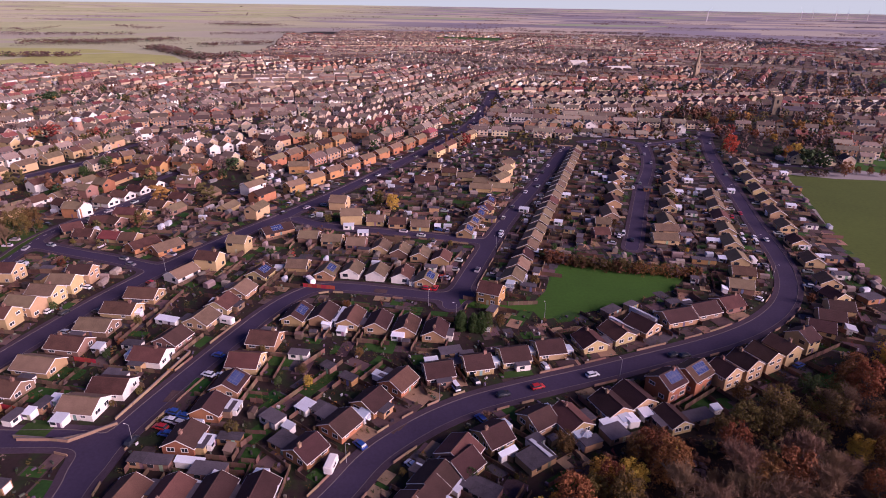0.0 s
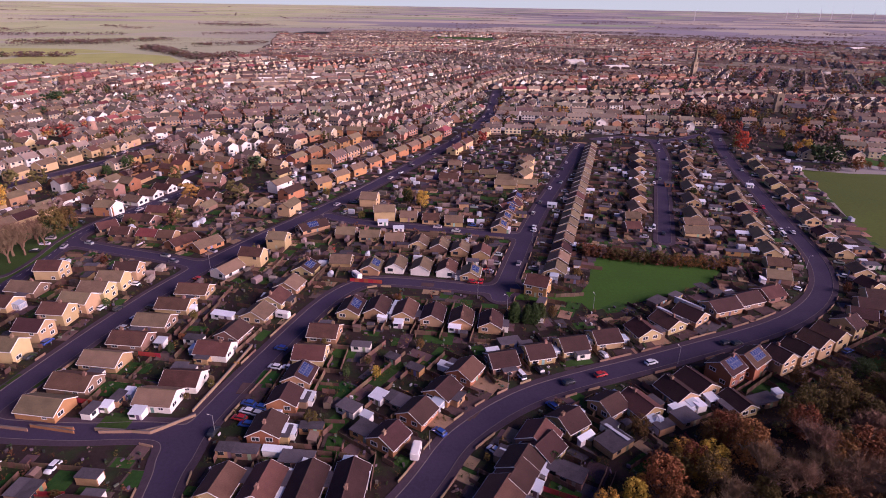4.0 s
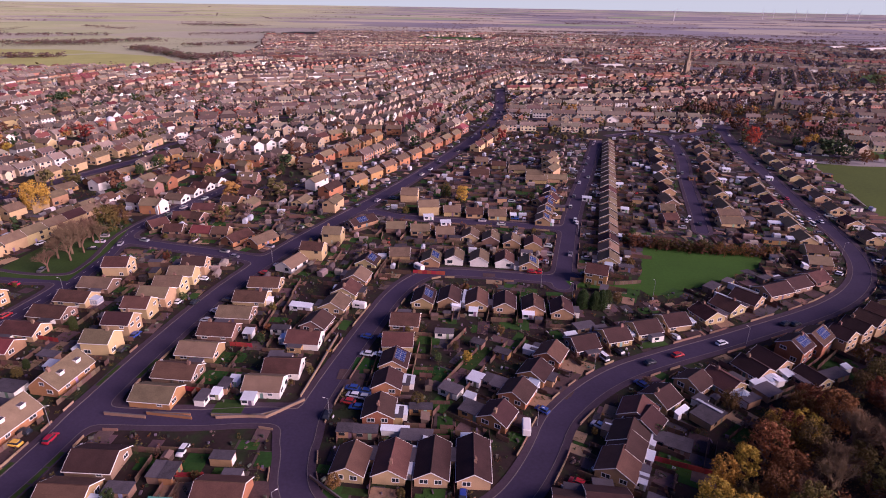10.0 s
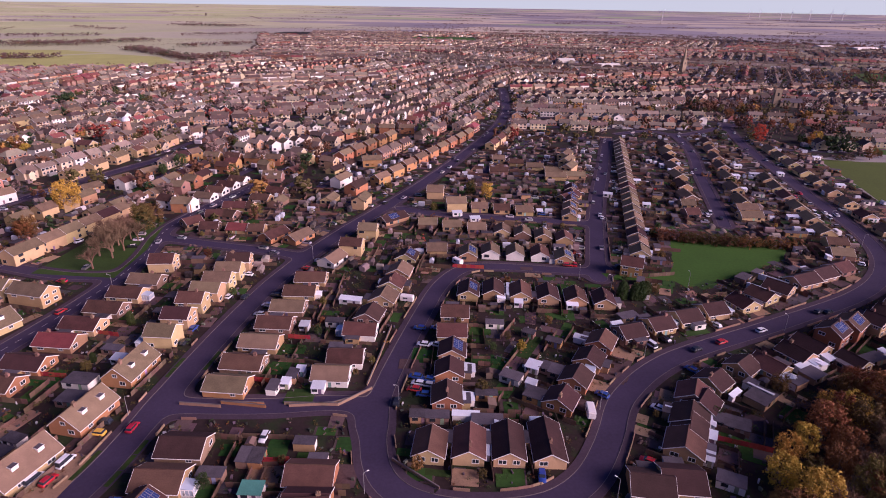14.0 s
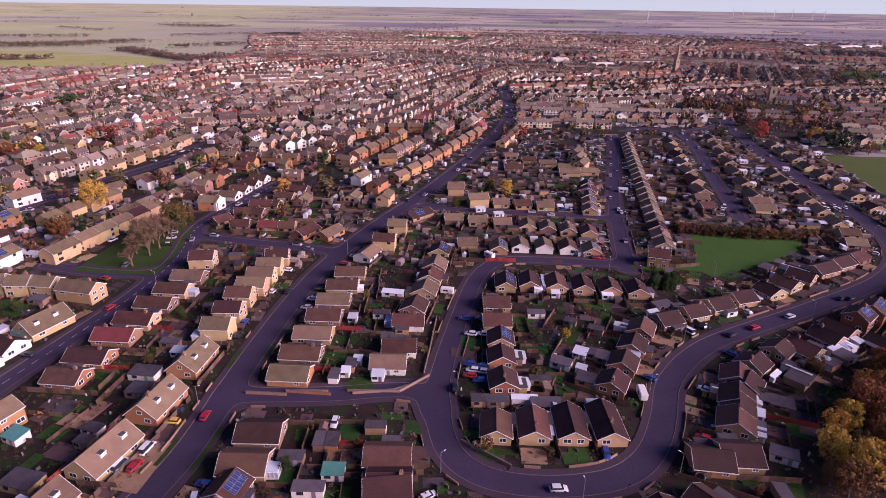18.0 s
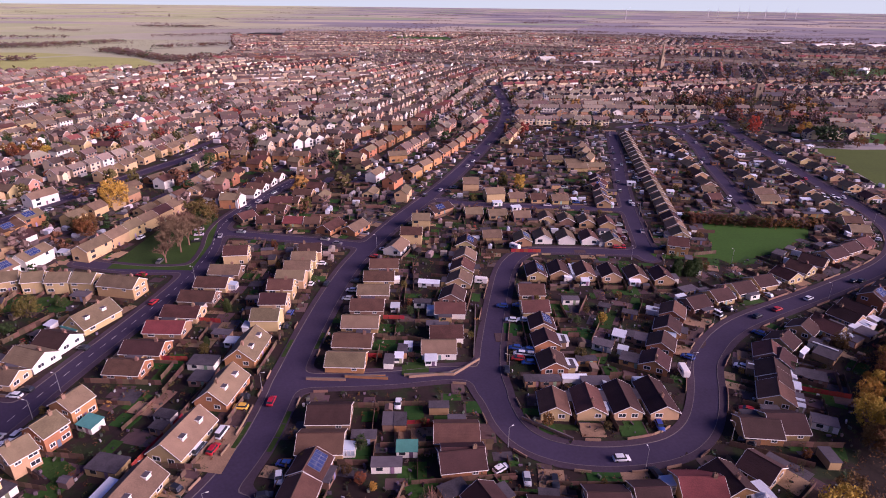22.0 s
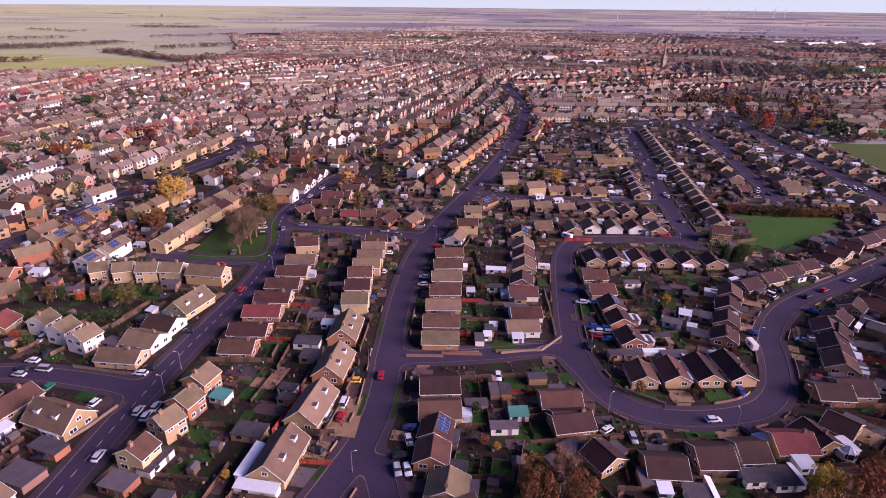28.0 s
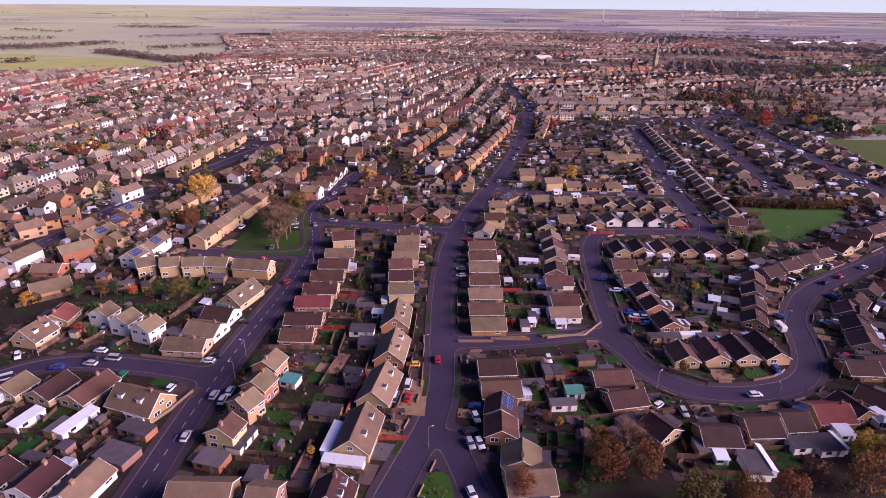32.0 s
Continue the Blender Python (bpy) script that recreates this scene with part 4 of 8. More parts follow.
def shed(x, y, ang, big):
    """A garden shed, or a flat-roofed garage with an up-and-over door."""
    L, W, H = (5.2, 2.8, 2.25) if big else (2.4, 1.9, 1.9)
    style = rng4.random()

    def walls():
        bm = bmesh.new()
        prism(bm, [(-W / 2, 0), (W / 2, 0), (W / 2, H), (0, H + (0.0 if big else 0.35)), (-W / 2, H)], -L / 2, L / 2)
        return finish("wall", bm, ("buff" if style < 0.5 else "brown") if big else "wood")

    def roof():
        bm = bmesh.new()
        if big:
            box(bm, -L / 2 - 0.15, L / 2 + 0.15, -W / 2 - 0.15, W / 2 + 0.15, H, H + 0.16)
        else:
            e = W / 2 + 0.15
            prism(bm, [(-e, H - 0.05), (0, H + 0.36), (e, H - 0.05), (e, H + 0.03), (0, H + 0.44), (-e, H + 0.03)], -L / 2 - 0.12, L / 2 + 0.12)
        return finish("roof", bm, "flat" if big or style < 0.6 else "wood")

    def door():
        bm = bmesh.new()
        w = 1.1 if big else 0.4
        box(bm, L / 2, L / 2 + 0.05, -w, w, 0.05, H - 0.25)
        return finish("door", bm, "trim" if big else "wood")
    ob = new("garage" if big else "garden_shed")
    ob.matrix_world = pose(x, y, 0, 0, 0, ang)
    tagged(ob, "flat-roofed brick garage with a white door" if big else "small weathered wooden garden shed with a felt roof", "garage" if big else "shed", "garages and sheds of the gardens")
    k = (big, style < 0.5, style < 0.6)
    part("wall", cached(("shed_w", *k), walls), ob)
    part("roof", cached(("shed_r", *k), roof), ob)
    part("door", cached(("shed_d", *k), door), ob)
    HOUSES.append((x, y, ang, L, W))
    for i in range(-1, 2):
        for j in range(-1, 2):
            NEAR_BY.setdefault((int(x // 20) + i, int(y // 20) + j), []).append((x, y, ang, L, W))


def panel_mesh(mat):
    bm = bmesh.new()
    box(bm, -0.88, 0.88, -0.025, 0.025, 0.1, 1.65)
    return finish("panel", bm, mat)


def post_mesh(mat):
    bm = bmesh.new()
    box(bm, -0.05, 0.05, -0.05, 0.05, 0, 1.8)
    return finish("post", bm, "kerb" if mat == "fence" else mat)


def fence(x, y, ang, reach, mat):
    """Fence panels between posts along a boundary, wherever the ground is open."""
    c, s = math.cos(radians(ang)), math.sin(radians(ang))
    ob, n = None, 0
    for k in range(-reach, reach + 1):
        px, py = x + k * 1.85 * c, y + k * 1.85 * s
        if is_open(px, py, 0.5, 5.0) and not any(abs(px - fx) < 1.2 and abs(py - fy) < 1.2 for fx, fy in FENCED.get((int(px // 10), int(py // 10)), ())):
            if ob is None:
                ob = new("garden_fence")
                ob.matrix_world = pose(x, y, 0, 0, 0, ang)
                tagged(ob, "red-stained wooden garden panel fence" if mat == "fencered" else "brown wooden panel fence between gardens", "fence", "garden fences")
            part("panel", cached(("panel", mat), lambda: panel_mesh(mat)), ob, pose(k * 1.85, 0, 0))
            if n % 5 == 0:
                part("post", cached(("post", mat), lambda: post_mesh(mat)), ob, pose(k * 1.85 - 0.925, 0, 0))
            n += 1
            FENCED.setdefault((int(px // 10), int(py // 10)), []).append((px, py))
    return n


FENCED = {}


def lap_fence(x, y, ang, reach=6):
    """More of the same fence along a boundary, joined with the others."""
    c, s = math.cos(radians(ang)), math.sin(radians(ang))
    for k in range(-reach, reach + 1):
        px, py = x + k * 1.85 * c, y + k * 1.85 * s
        cell = FENCED.setdefault((int(px // 10), int(py // 10)), [])
        if is_open(px, py, 0.4, 5.5) and not any(abs(px - fx) < 1.2 and abs(py - fy) < 1.2 for fx, fy in cell):
            b, h = len(lapv), 1.5 + 0.25 * math.sin(x * 3 + y)
            lapv.extend((px + i * 0.9 * c - j * 0.035 * s, py + i * 0.9 * s + j * 0.035 * c, z) for z in (0.0, h) for i, j in ((-1, -1), (1, -1), (1, 1), (-1, 1)))
            lapf.extend([(b + 4, b + 5, b + 6, b + 7)] + [(b + m, b + (m + 1) % 4, b + 4 + (m + 1) % 4, b + 4 + m) for m in range(4)])
            cell.append((px, py))


def square(x, y):
    """The plot's direction, from the nearest house."""
    a = nearest_angle(x, y) or 0.0
    return (a + 45) % 90 - 45


def plot(x, y, L, W, kind):
    """One lawn or yard, a slab with a low edge."""
    global level
    level = (level + 1) % 600
    bm = bmesh.new()
    box(bm, -L / 2, L / 2, -W / 2, W / 2, 0, 0.135 + 0.00018 * level)
    name, label = {"grass": ("lawn", "small green garden lawn"), "drive": ("driveway", "purple-brown block-paved driveway"), "gravel": ("gravel_yard", "tan gravel front yard of a house"), "flat": ("concrete_yard", "pale grey concrete yard")}[kind]
    ob = tagged(new(name, finish(name, bm, kind)), label, name.split("_")[-1], kind="structure")
    ob.matrix_world = pose(x, y, 0, 0, 0, square(x, y))


M["fence_far"] = node_mat("lapped_fence", (0.13, 0.078, 0.05), 0.9, 0.35, 0.4, 4.0, 0.4, 0.03, 0.3, island=True)
M["teal"] = node_mat("green_felt_roof", (0.08, 0.26, 0.22), 0.85, 0.3, 0.4, 3.0, 0.1, 0.02, 0.2)
M["sheet"] = node_mat("pale_corrugated_sheet", (0.66, 0.69, 0.74), 0.45, 0.2, 0.4, 3.0, 0.25, 0.03, 0.2)


def outbuilding(x, y, L, W, style):
    """A flat-roofed outbuilding, a white lean-to or glazed room, or a shed."""
    a = square(x, y)
    if L < W:
        L, W, a = W, L, a + 90
    H = 1.8 if style == "s" else 2.1
    r = random.Random(int(x * 13 + y * 7))
    wall = {"g": r.choice(["buff", "brown", "brown", "render", "orange"]), "w": "trim", "t": "render", "s": "wood"}[style]
    top = {"g": "flat", "w": "sheet", "t": "teal", "s": "wood"}[style]
    name, label, cat = {"g": ("outbuilding", "flat-roofed brick outbuilding with a grey felt roof", "outbuilding"), "w": ("lean_to", "white-framed lean-to with a pale corrugated roof", "lean-to"),
                        "t": ("summerhouse", "pale summerhouse with a green felt roof", "summerhouse"), "s": ("garden_shed", "small brown wooden garden shed", "shed")}[style]
    ob = new(name)
    ob.matrix_world = pose(x, y, 0, 0, 0, a)
    tagged(ob, label, cat, "garages and sheds of the gardens")
    fall = 0.25 if style != "g" else 0.05
    bm = bmesh.new()
    prism(bm, [(-W / 2, 0), (W / 2, 0), (W / 2, H + fall), (-W / 2, H - fall)], -L / 2, L / 2)
    part("wall", finish("wall", bm, wall), ob)
    bm = bmesh.new()
    prism(bm, [(-W / 2 - 0.18, H - fall), (W / 2 + 0.18, H + fall), (W / 2 + 0.18, H + fall + 0.15), (-W / 2 - 0.18, H - fall + 0.15)], -L / 2 - 0.18, L / 2 + 0.18)
    part("roof", finish("roof", bm, top), ob)
    if min(L, W) > 2:
        part("window", glazed_mesh(1.5, 1.0), ob, pose(-L * 0.22, -W / 2, 0.9))
        part("door", door_mesh(), ob, pose(L * 0.2, -W / 2, 0, 0, 0, 0))
    HOUSES.append((x, y, a, L, W))
    for i in range(-1, 2):
        for j in range(-1, 2):
            NEAR_BY.setdefault((int(x // 20) + i, int(y // 20) + j), []).append((x, y, a, L, W))


def fence_run(x0, y0, x1, y1, mat):
    d = math.hypot(x1 - x0, y1 - y0)
    n = max(1, round(d / 1.85))
    a = math.degrees(math.atan2(y1 - y0, x1 - x0))
    ob = new("garden_fence")
    ob.matrix_world = pose(x0, y0, 0, 0, 0, a)
    tagged(ob, "red-stained wooden garden panel fence" if mat == "fencered" else "brown wooden panel fence between gardens", "fence", "garden fences")
    for k in range(n):
        part("panel", cached(("panel", mat), lambda: panel_mesh(mat)), ob, pose((k + 0.5) * 1.85, 0, 0))
        if k % 2 == 0:
            part("post", cached(("post", mat), lambda: post_mesh(mat)), ob, pose(k * 1.85, 0, 0))
        px, py = x0 + (k + 0.5) / n * (x1 - x0), y0 + (k + 0.5) / n * (y1 - y0)
        FENCED.setdefault((int(px // 10), int(py // 10)), []).append((px, py))


def wall_run(x0, y0, x1, y1, mat):
    d = math.hypot(x1 - x0, y1 - y0)
    bm = bmesh.new()
    box(bm, 0, d, -0.11, 0.11, 0, 0.95)
    ob = new("garden_wall", finish("wall", bm, mat))
    ob.matrix_world = pose(x0, y0, 0, 0, 0, math.degrees(math.atan2(y1 - y0, x1 - x0)))
    tagged(ob, "brick garden wall with a pale coping beside the pavement", "wall", "front garden walls")
    bm = bmesh.new()
    box(bm, -0.03, d + 0.03, -0.16, 0.16, 0.95, 1.03)
    part("coping", finish("coping", bm, "kerb"), ob)


wall_run(-113.2, 122.7, -101.5, 121.6, "wallbuff")
wall_run(-101.5, 121.6, -98.7, 121.2, "wallbuff")
wall_run(-98.7, 121.2, -89.7, 127.9, "wallbuff")
wall_run(-120.4, 123.2, -118.6, 123.0, "orange")
wall_run(-130.3, 124.3, -120.4, 123.2, "orange")
plot(-109.7, 127.3, 6, 4, "grass")
plot(-115.1, 150.2, 7, 5, "grass")
plot(-117.4, 141.2, 6, 4, "grass")
plot(-73.8, 144.3, 5, 4.5, "grass")
plot(-77.9, 94.8, 6, 4, "grass")
plot(-56.2, 92.3, 5, 5, "grass")
plot(-95.9, 106.1, 4, 5, "grass")
plot(-112.2, 106.3, 5, 5, "grass")
plot(-59.2, 140.1, 7, 3, "grass")
outbuilding(-117.1, 129.2, 2.8, 5, "g")
outbuilding(-112.6, 134.4, 2.8, 5, "g")
outbuilding(-72.3, 113.3, 6, 3, "g")
outbuilding(-59.6, 110.5, 8, 4, "g")
outbuilding(-58.1, 121.5, 6, 2.5, "g")
outbuilding(-57.1, 117.9, 2, 3, "s")
outbuilding(-104.6, 128.1, 3.5, 3, "w")
outbuilding(-61.1, 133.7, 3, 4, "w")
outbuilding(-63.2, 120.2, 3, 3.5, "w")
outbuilding(-41.9, 134.0, 4, 4, "w")
outbuilding(-61.6, 102.3, 2.5, 9, "w")
outbuilding(-64.9, 113.1, 7, 1.5, "w")
outbuilding(-37.5, 132.9, 5, 4, "g")
plot(-67.6, 93.0, 6, 5, "gravel")
plot(-94.9, 95.6, 5, 7, "drive")
plot(-77.0, 136.9, 6, 6, "drive")
plot(-114.0, 96.6, 8, 6, "gravel")
fence_run(-117.7, 101.3, -109.0, 101.1, "fencered")
outbuilding(-115.2, 91.5, 5, 3.5, "t")
outbuilding(-171.6, 135.9, 8, 5, "g")
outbuilding(-170.3, 127.7, 6, 5, "g")
plot(-159.0, 111.5, 8, 8, "drive")
plot(-223.5, 113.0, 8, 7, "drive")
plot(-161.8, 100.8, 11, 11, "gravel")
plot(-168.2, 88.0, 7, 6, "gravel")
plot(-170.4, 79.1, 6, 6, "flat")
fence_run(-172.2, 94.3, -162.3, 92.5, "fence")
fence_run(-133.5, 72.6, -122.4, 70.1, "fence")
fence_run(-116.9, 81.0, -124.0, 64.9, "fence")
fence_run(-172.8, 83.6, -164.4, 82.1, "fencered")
fence_run(-118.2, 100.6, -106.3, 99.7, "fencered")
outbuilding(-182.6, 84.8, 2, 11, "w")
outbuilding(-180.1, 76.0, 10, 2.5, "w")
outbuilding(-184.0, 95.4, 8, 5, "g")
outbuilding(-125.4, 97.0, 6, 3, "g")
outbuilding(-134.1, 85.1, 3, 5, "g")
outbuilding(-134.6, 74.5, 4, 4, "g")
outbuilding(-118.9, 102.1, 3, 5, "g")
outbuilding(-116.0, 101.6, 3, 5, "g")
outbuilding(-120.4, 86.9, 7, 3, "g")
outbuilding(-175.9, 111.9, 5, 3, "g")
outbuilding(-176.1, 107.5, 4, 3, "g")
plot(-134.0, 78.7, 5, 3, "grass")
plot(-125.9, 92.9, 4, 2, "grass")
plot(-126.8, 75.5, 10, 5, "grass")
plot(-129.4, 68.0, 9, 4.5, "grass")
plot(-123.7, 106.0, 4, 4, "grass")
plot(-111.7, 103.8, 4, 4, "grass")
plot(-186.2, 112.9, 6, 5, "grass")
plot(-83.4, 77.4, 6, 8, "gravel")
plot(-65.4, 76.2, 10, 4, "gravel")
plot(-67.3, 93.1, 6, 5, "gravel")
plot(-97.5, 91.8, 4, 8, "drive")
plot(-57.6, 91.3, 6, 4, "grass")
plot(-70.9, 77.2, 8, 4, "grass")
plot(-89.3, 58.0, 9, 4, "grass")
plot(-76.3, 60.7, 5, 5, "grass")
plot(-73.7, 94.9, 6, 2, "grass")
outbuilding(-84.3, 57.3, 5, 8, "g")
outbuilding(-67.3, 61.1, 7, 4, "g")
outbuilding(-61.7, 60.1, 6, 6, "g")
outbuilding(-106.3, 76.9, 6, 4, "g")
outbuilding(-92.5, 64.9, 4, 5, "g")
outbuilding(-80.2, 58.2, 1.2, 9, "w")
outbuilding(-90.4, 61.0, 3, 3, "w")
outbuilding(-57.9, 60.3, 1.2, 6, "w")
outbuilding(-53.6, 63.2, 4, 4, "w")
outbuilding(-39.7, 66.7, 5, 5, "w")
wall_run(-84.3, 99.6, -73.8, 89.9, "wallbuff")
outbuilding(-39.1, 183.1, 3, 10, "w")
outbuilding(-44.5, 125.6, 3, 2, "w")
outbuilding(-7.9, 155.9, 4, 2, "w")
outbuilding(11.3, 116.5, 5, 1.2, "w")
outbuilding(-34.8, 130.6, 6, 5, "g")
outbuilding(-49.5, 129.3, 6, 4, "g")
outbuilding(-32.1, 147.0, 5, 3, "g")
outbuilding(-49.2, 159.5, 6, 3, "g")
outbuilding(-44.0, 120.0, 7, 5, "g")
outbuilding(-1.9, 161.3, 7, 4, "g")
outbuilding(-19.5, 148.3, 3, 3, "g")
outbuilding(18.7, 121.0, 4, 3, "g")
plot(-71.8, 144.2, 6, 5, "grass")
plot(-51.6, 139.6, 6, 4, "grass")
plot(16.2, 151.2, 7, 3, "grass")
plot(-8.9, 141.6, 8, 4, "gravel")
plot(-17.2, 131.4, 8, 8, "drive")
plot(43.9, 160.8, 9, 4, "drive")
plot(65.8, 170.0, 8, 6, "flat")
outbuilding(-114.0, 130.8, 2.5, 2.5, "w")
outbuilding(-110.6, 136.5, 2.5, 2.5, "w")
outbuilding(-111.0, 184.4, 3, 2, "w")
outbuilding(-112.8, 162.4, 3, 3, "w")
outbuilding(-98.6, 179.5, 8, 2.5, "w")
outbuilding(-87.6, 193.0, 2, 2, "w")
outbuilding(-162.3, 155.3, 2, 4, "w")
outbuilding(-165.4, 146.3, 4, 3, "w")
outbuilding(-102.9, 164.1, 6, 3, "g")
outbuilding(-101.4, 148.5, 4, 3, "g")
outbuilding(-162.8, 174.7, 5, 3, "g")
outbuilding(-169.4, 151.7, 6, 3, "g")
plot(-115.0, 149.9, 8, 4, "grass")
plot(-117.2, 138.7, 8, 4, "grass")
plot(-107.3, 132.5, 4, 6, "grass")
plot(-182.9, 137.7, 9, 4, "grass")
fence_run(-117.4, 156.8, -109.8, 155.4, "fencered")
fence_run(-180.7, 163.8, -171.6, 161.2, "fencered")
fence_run(-186.2, 140.9, -177.1, 139.2, "fencered")
wall_run(-129.2, 124.1, -117.9, 121.7, "orange")
wall_run(-111.8, 121.7, -100.3, 121.8, "wallbuff")
wall_run(-100.3, 121.8, -95.4, 123.7, "wallbuff")
wall_run(-141.3, 124.7, -130.0, 122.7, "wallbuff")
outbuilding(-260.2, 106.6, 3, 8, "w")
outbuilding(-247.1, 103.0, 3, 11, "w")
outbuilding(-232.5, 103.3, 6, 3, "w")
outbuilding(-251.0, 101.7, 3, 6, "g")
outbuilding(-231.1, 97.1, 9, 4, "g")
outbuilding(-204.6, 88.4, 4, 8, "g")
outbuilding(-233.3, 88.4, 9, 6, "g")
outbuilding(-210.7, 82.5, 7, 5, "g")
outbuilding(-200.0, 75.3, 4, 5, "g")
outbuilding(-251.0, 90.0, 8, 2.5, "g")
outbuilding(-246.3, 93.4, 3, 3, "g")
outbuilding(-193.8, 111.4, 5, 4, "t")
plot(-255.5, 106.1, 4, 12, "grass")
plot(-256.1, 96.8, 8, 6, "grass")
plot(-195.9, 97.1, 7, 5, "grass")
plot(-199.0, 87.1, 4, 6, "grass")
plot(-231.0, 119.3, 5, 4, "grass")
wall_run(-240.0, 134.2, -224.7, 128.3, "wallbuff")
wall_run(-224.7, 128.3, -217.2, 126.2, "wallbuff")
wall_run(-229.0, 100.2, -225.1, 105.1, "wallbuff")
wall_run(-225.1, 105.1, -220.8, 112.7, "wallbuff")
fence_run(-269.3, 112.2, -263.8, 114.9, "fence")
fence_run(-258.7, 102.5, -238.4, 95.7, "fence")
fence_run(-265.4, 103.5, -258.7, 102.5, "fence")
plot(-224.1, 115.6, 5, 5, "drive")
outbuilding(-279.1, 204.7, 6, 4, "w")
outbuilding(-248.6, 228.3, 4, 3, "w")
outbuilding(-226.0, 164.7, 3, 3, "w")
outbuilding(-269.4, 194.6, 5, 3, "g")
outbuilding(-258.7, 186.0, 6, 3, "g")
outbuilding(-224.9, 185.6, 6, 4, "g")
outbuilding(-226.6, 158.2, 5, 3, "g")
outbuilding(-231.9, 144.6, 6, 4, "g")
outbuilding(-218.6, 161.4, 7, 2, "t")
plot(-245.7, 182.5, 25, 8, "grass")
plot(-260.6, 154.9, 5, 8, "grass")
plot(-307.3, 211.8, 6, 4, "grass")
outbuilding(-43.0, 181.1, 3, 10, "w")
outbuilding(-38.0, 173.6, 3, 2.5, "w")
outbuilding(-19.0, 170.7, 4, 3, "w")
outbuilding(27.7, 215.4, 5, 2, "w")
outbuilding(39.5, 241.2, 5, 3, "w")
outbuilding(55.4, 280.0, 4, 3, "w")
outbuilding(32.5, 235.5, 3, 3, "w")
outbuilding(-17.5, 221.6, 3, 4, "g")
outbuilding(-8.7, 224.2, 5, 3, "g")
outbuilding(29.6, 207.6, 6, 3, "g")
outbuilding(46.8, 274.4, 5, 3, "g")
outbuilding(40.5, 265.7, 4, 2, "g")
fence_run(-8.1, 217.0, -2.5, 217.1, "fencered")
fence_run(-58.4, 208.2, -46.4, 206.2, "fencered")
fence_run(-3.5, 221.8, -2.6, 214.8, "fencered")
plot(-4.6, 214.4, 6, 5, "drive")
plot(-27.9, 205.2, 5, 3, "drive")
fence_run(3.8, 198.9, 20.3, 194.3, "fence")
fence_run(20.3, 194.3, 30.7, 195.4, "fence")
plot(25.9, 201.0, 7, 3, "grass")
outbuilding(-22.7, 147.9, 5, 2, "w")
outbuilding(19.9, 118.0, 2, 7, "w")
outbuilding(-9.1, 110.4, 5, 1.2, "w")
outbuilding(-1.3, 105.8, 2, 4, "w")
outbuilding(0.4, 155.3, 5, 3, "g")
outbuilding(-39.0, 152.8, 4, 3, "g")
outbuilding(17.9, 115.0, 8, 6, "g")
outbuilding(4.9, 104.4, 6, 5, "g")
plot(-41.0, 147.0, 6, 14, "grass")
plot(19.3, 152.0, 7, 3, "grass")
plot(-12.1, 140.2, 8, 6, "gravel")
plot(-24.5, 124.2, 7, 6, "gravel")
plot(-6.4, 118.4, 6, 6, "gravel")
plot(-0.6, 147.4, 6, 5, "gravel")
plot(-15.5, 136.3, 9, 6, "drive")
plot(-19.1, 129.5, 8, 6, "drive")
plot(-31.6, 116.5, 7, 5, "drive")
outbuilding(39.7, 124.1, 6, 5, "g")
outbuilding(64.2, 130.7, 8, 4, "g")
outbuilding(50.3, 131.6, 3, 3, "w")
outbuilding(45.6, 129.5, 3, 4, "w")
outbuilding(70.4, 133.9, 2.5, 2, "w")
plot(112.2, 149.8, 10, 6, "grass")
outbuilding(159.9, 200.4, 8, 5, "g")
outbuilding(81.8, 195.0, 5, 3, "g")
outbuilding(56.7, 188.8, 7, 4, "g")
outbuilding(65.2, 192.8, 5, 3, "g")
outbuilding(98.3, 215.5, 3, 3, "g")
outbuilding(110.0, 234.4, 10, 3, "g")
outbuilding(136.6, 176.9, 3, 4, "w")
outbuilding(87.0, 195.1, 3, 1.5, "w")
outbuilding(67.7, 186.3, 1.5, 11, "w")
outbuilding(57.9, 179.1, 1.5, 10, "w")
outbuilding(106.5, 206.7, 2, 3, "w")
outbuilding(118.9, 236.0, 3, 3, "w")
plot(71.0, 174.5, 10, 6, "flat")
plot(58.7, 168.1, 9, 5, "drive")
plot(95.1, 184.1, 7, 6, "drive")
plot(48.3, 163.5, 6, 4, "gravel")
plot(103.2, 187.8, 8, 4, "gravel")
plot(127.1, 166.7, 6, 4, "grass")
plot(-120.7, 149.8, 6, 8, "grass")
plot(-122.1, 138.6, 5, 8, "grass")
plot(-109.6, 125.4, 8, 5, "grass")
plot(-75.8, 144.2, 4, 8, "grass")
plot(-58.3, 140.9, 7, 4, "grass")
plot(-58.5, 151.8, 6, 3, "grass")
plot(-52.8, 124.4, 5, 6, "grass")
plot(-52.1, 115.6, 4, 8, "grass")
wall_run(-91.1, 129.5, -88.0, 143.0, "wallbuff")
wall_run(-88.0, 143.0, -84.0, 161.7, "wallbuff")
outbuilding(-77.0, 114.0, 5, 3, "g")
plot(-78.9, 139.6, 6, 5, "drive")
outbuilding(153.5, 358.6, 5, 3, "w")
outbuilding(152.4, 337.2, 6, 3, "w")
outbuilding(137.6, 334.1, 5, 3, "w")
outbuilding(191.7, 310.4, 5, 3, "w")
outbuilding(164.1, 251.7, 5, 3, "w")
outbuilding(165.5, 238.7, 6, 3, "w")
outbuilding(225.9, 379.3, 5, 3, "w")
outbuilding(173.4, 297.3, 5, 3, "w")
outbuilding(170.9, 337.9, 4, 3, "w")
outbuilding(101.8, 362.2, 4, 4, "w")
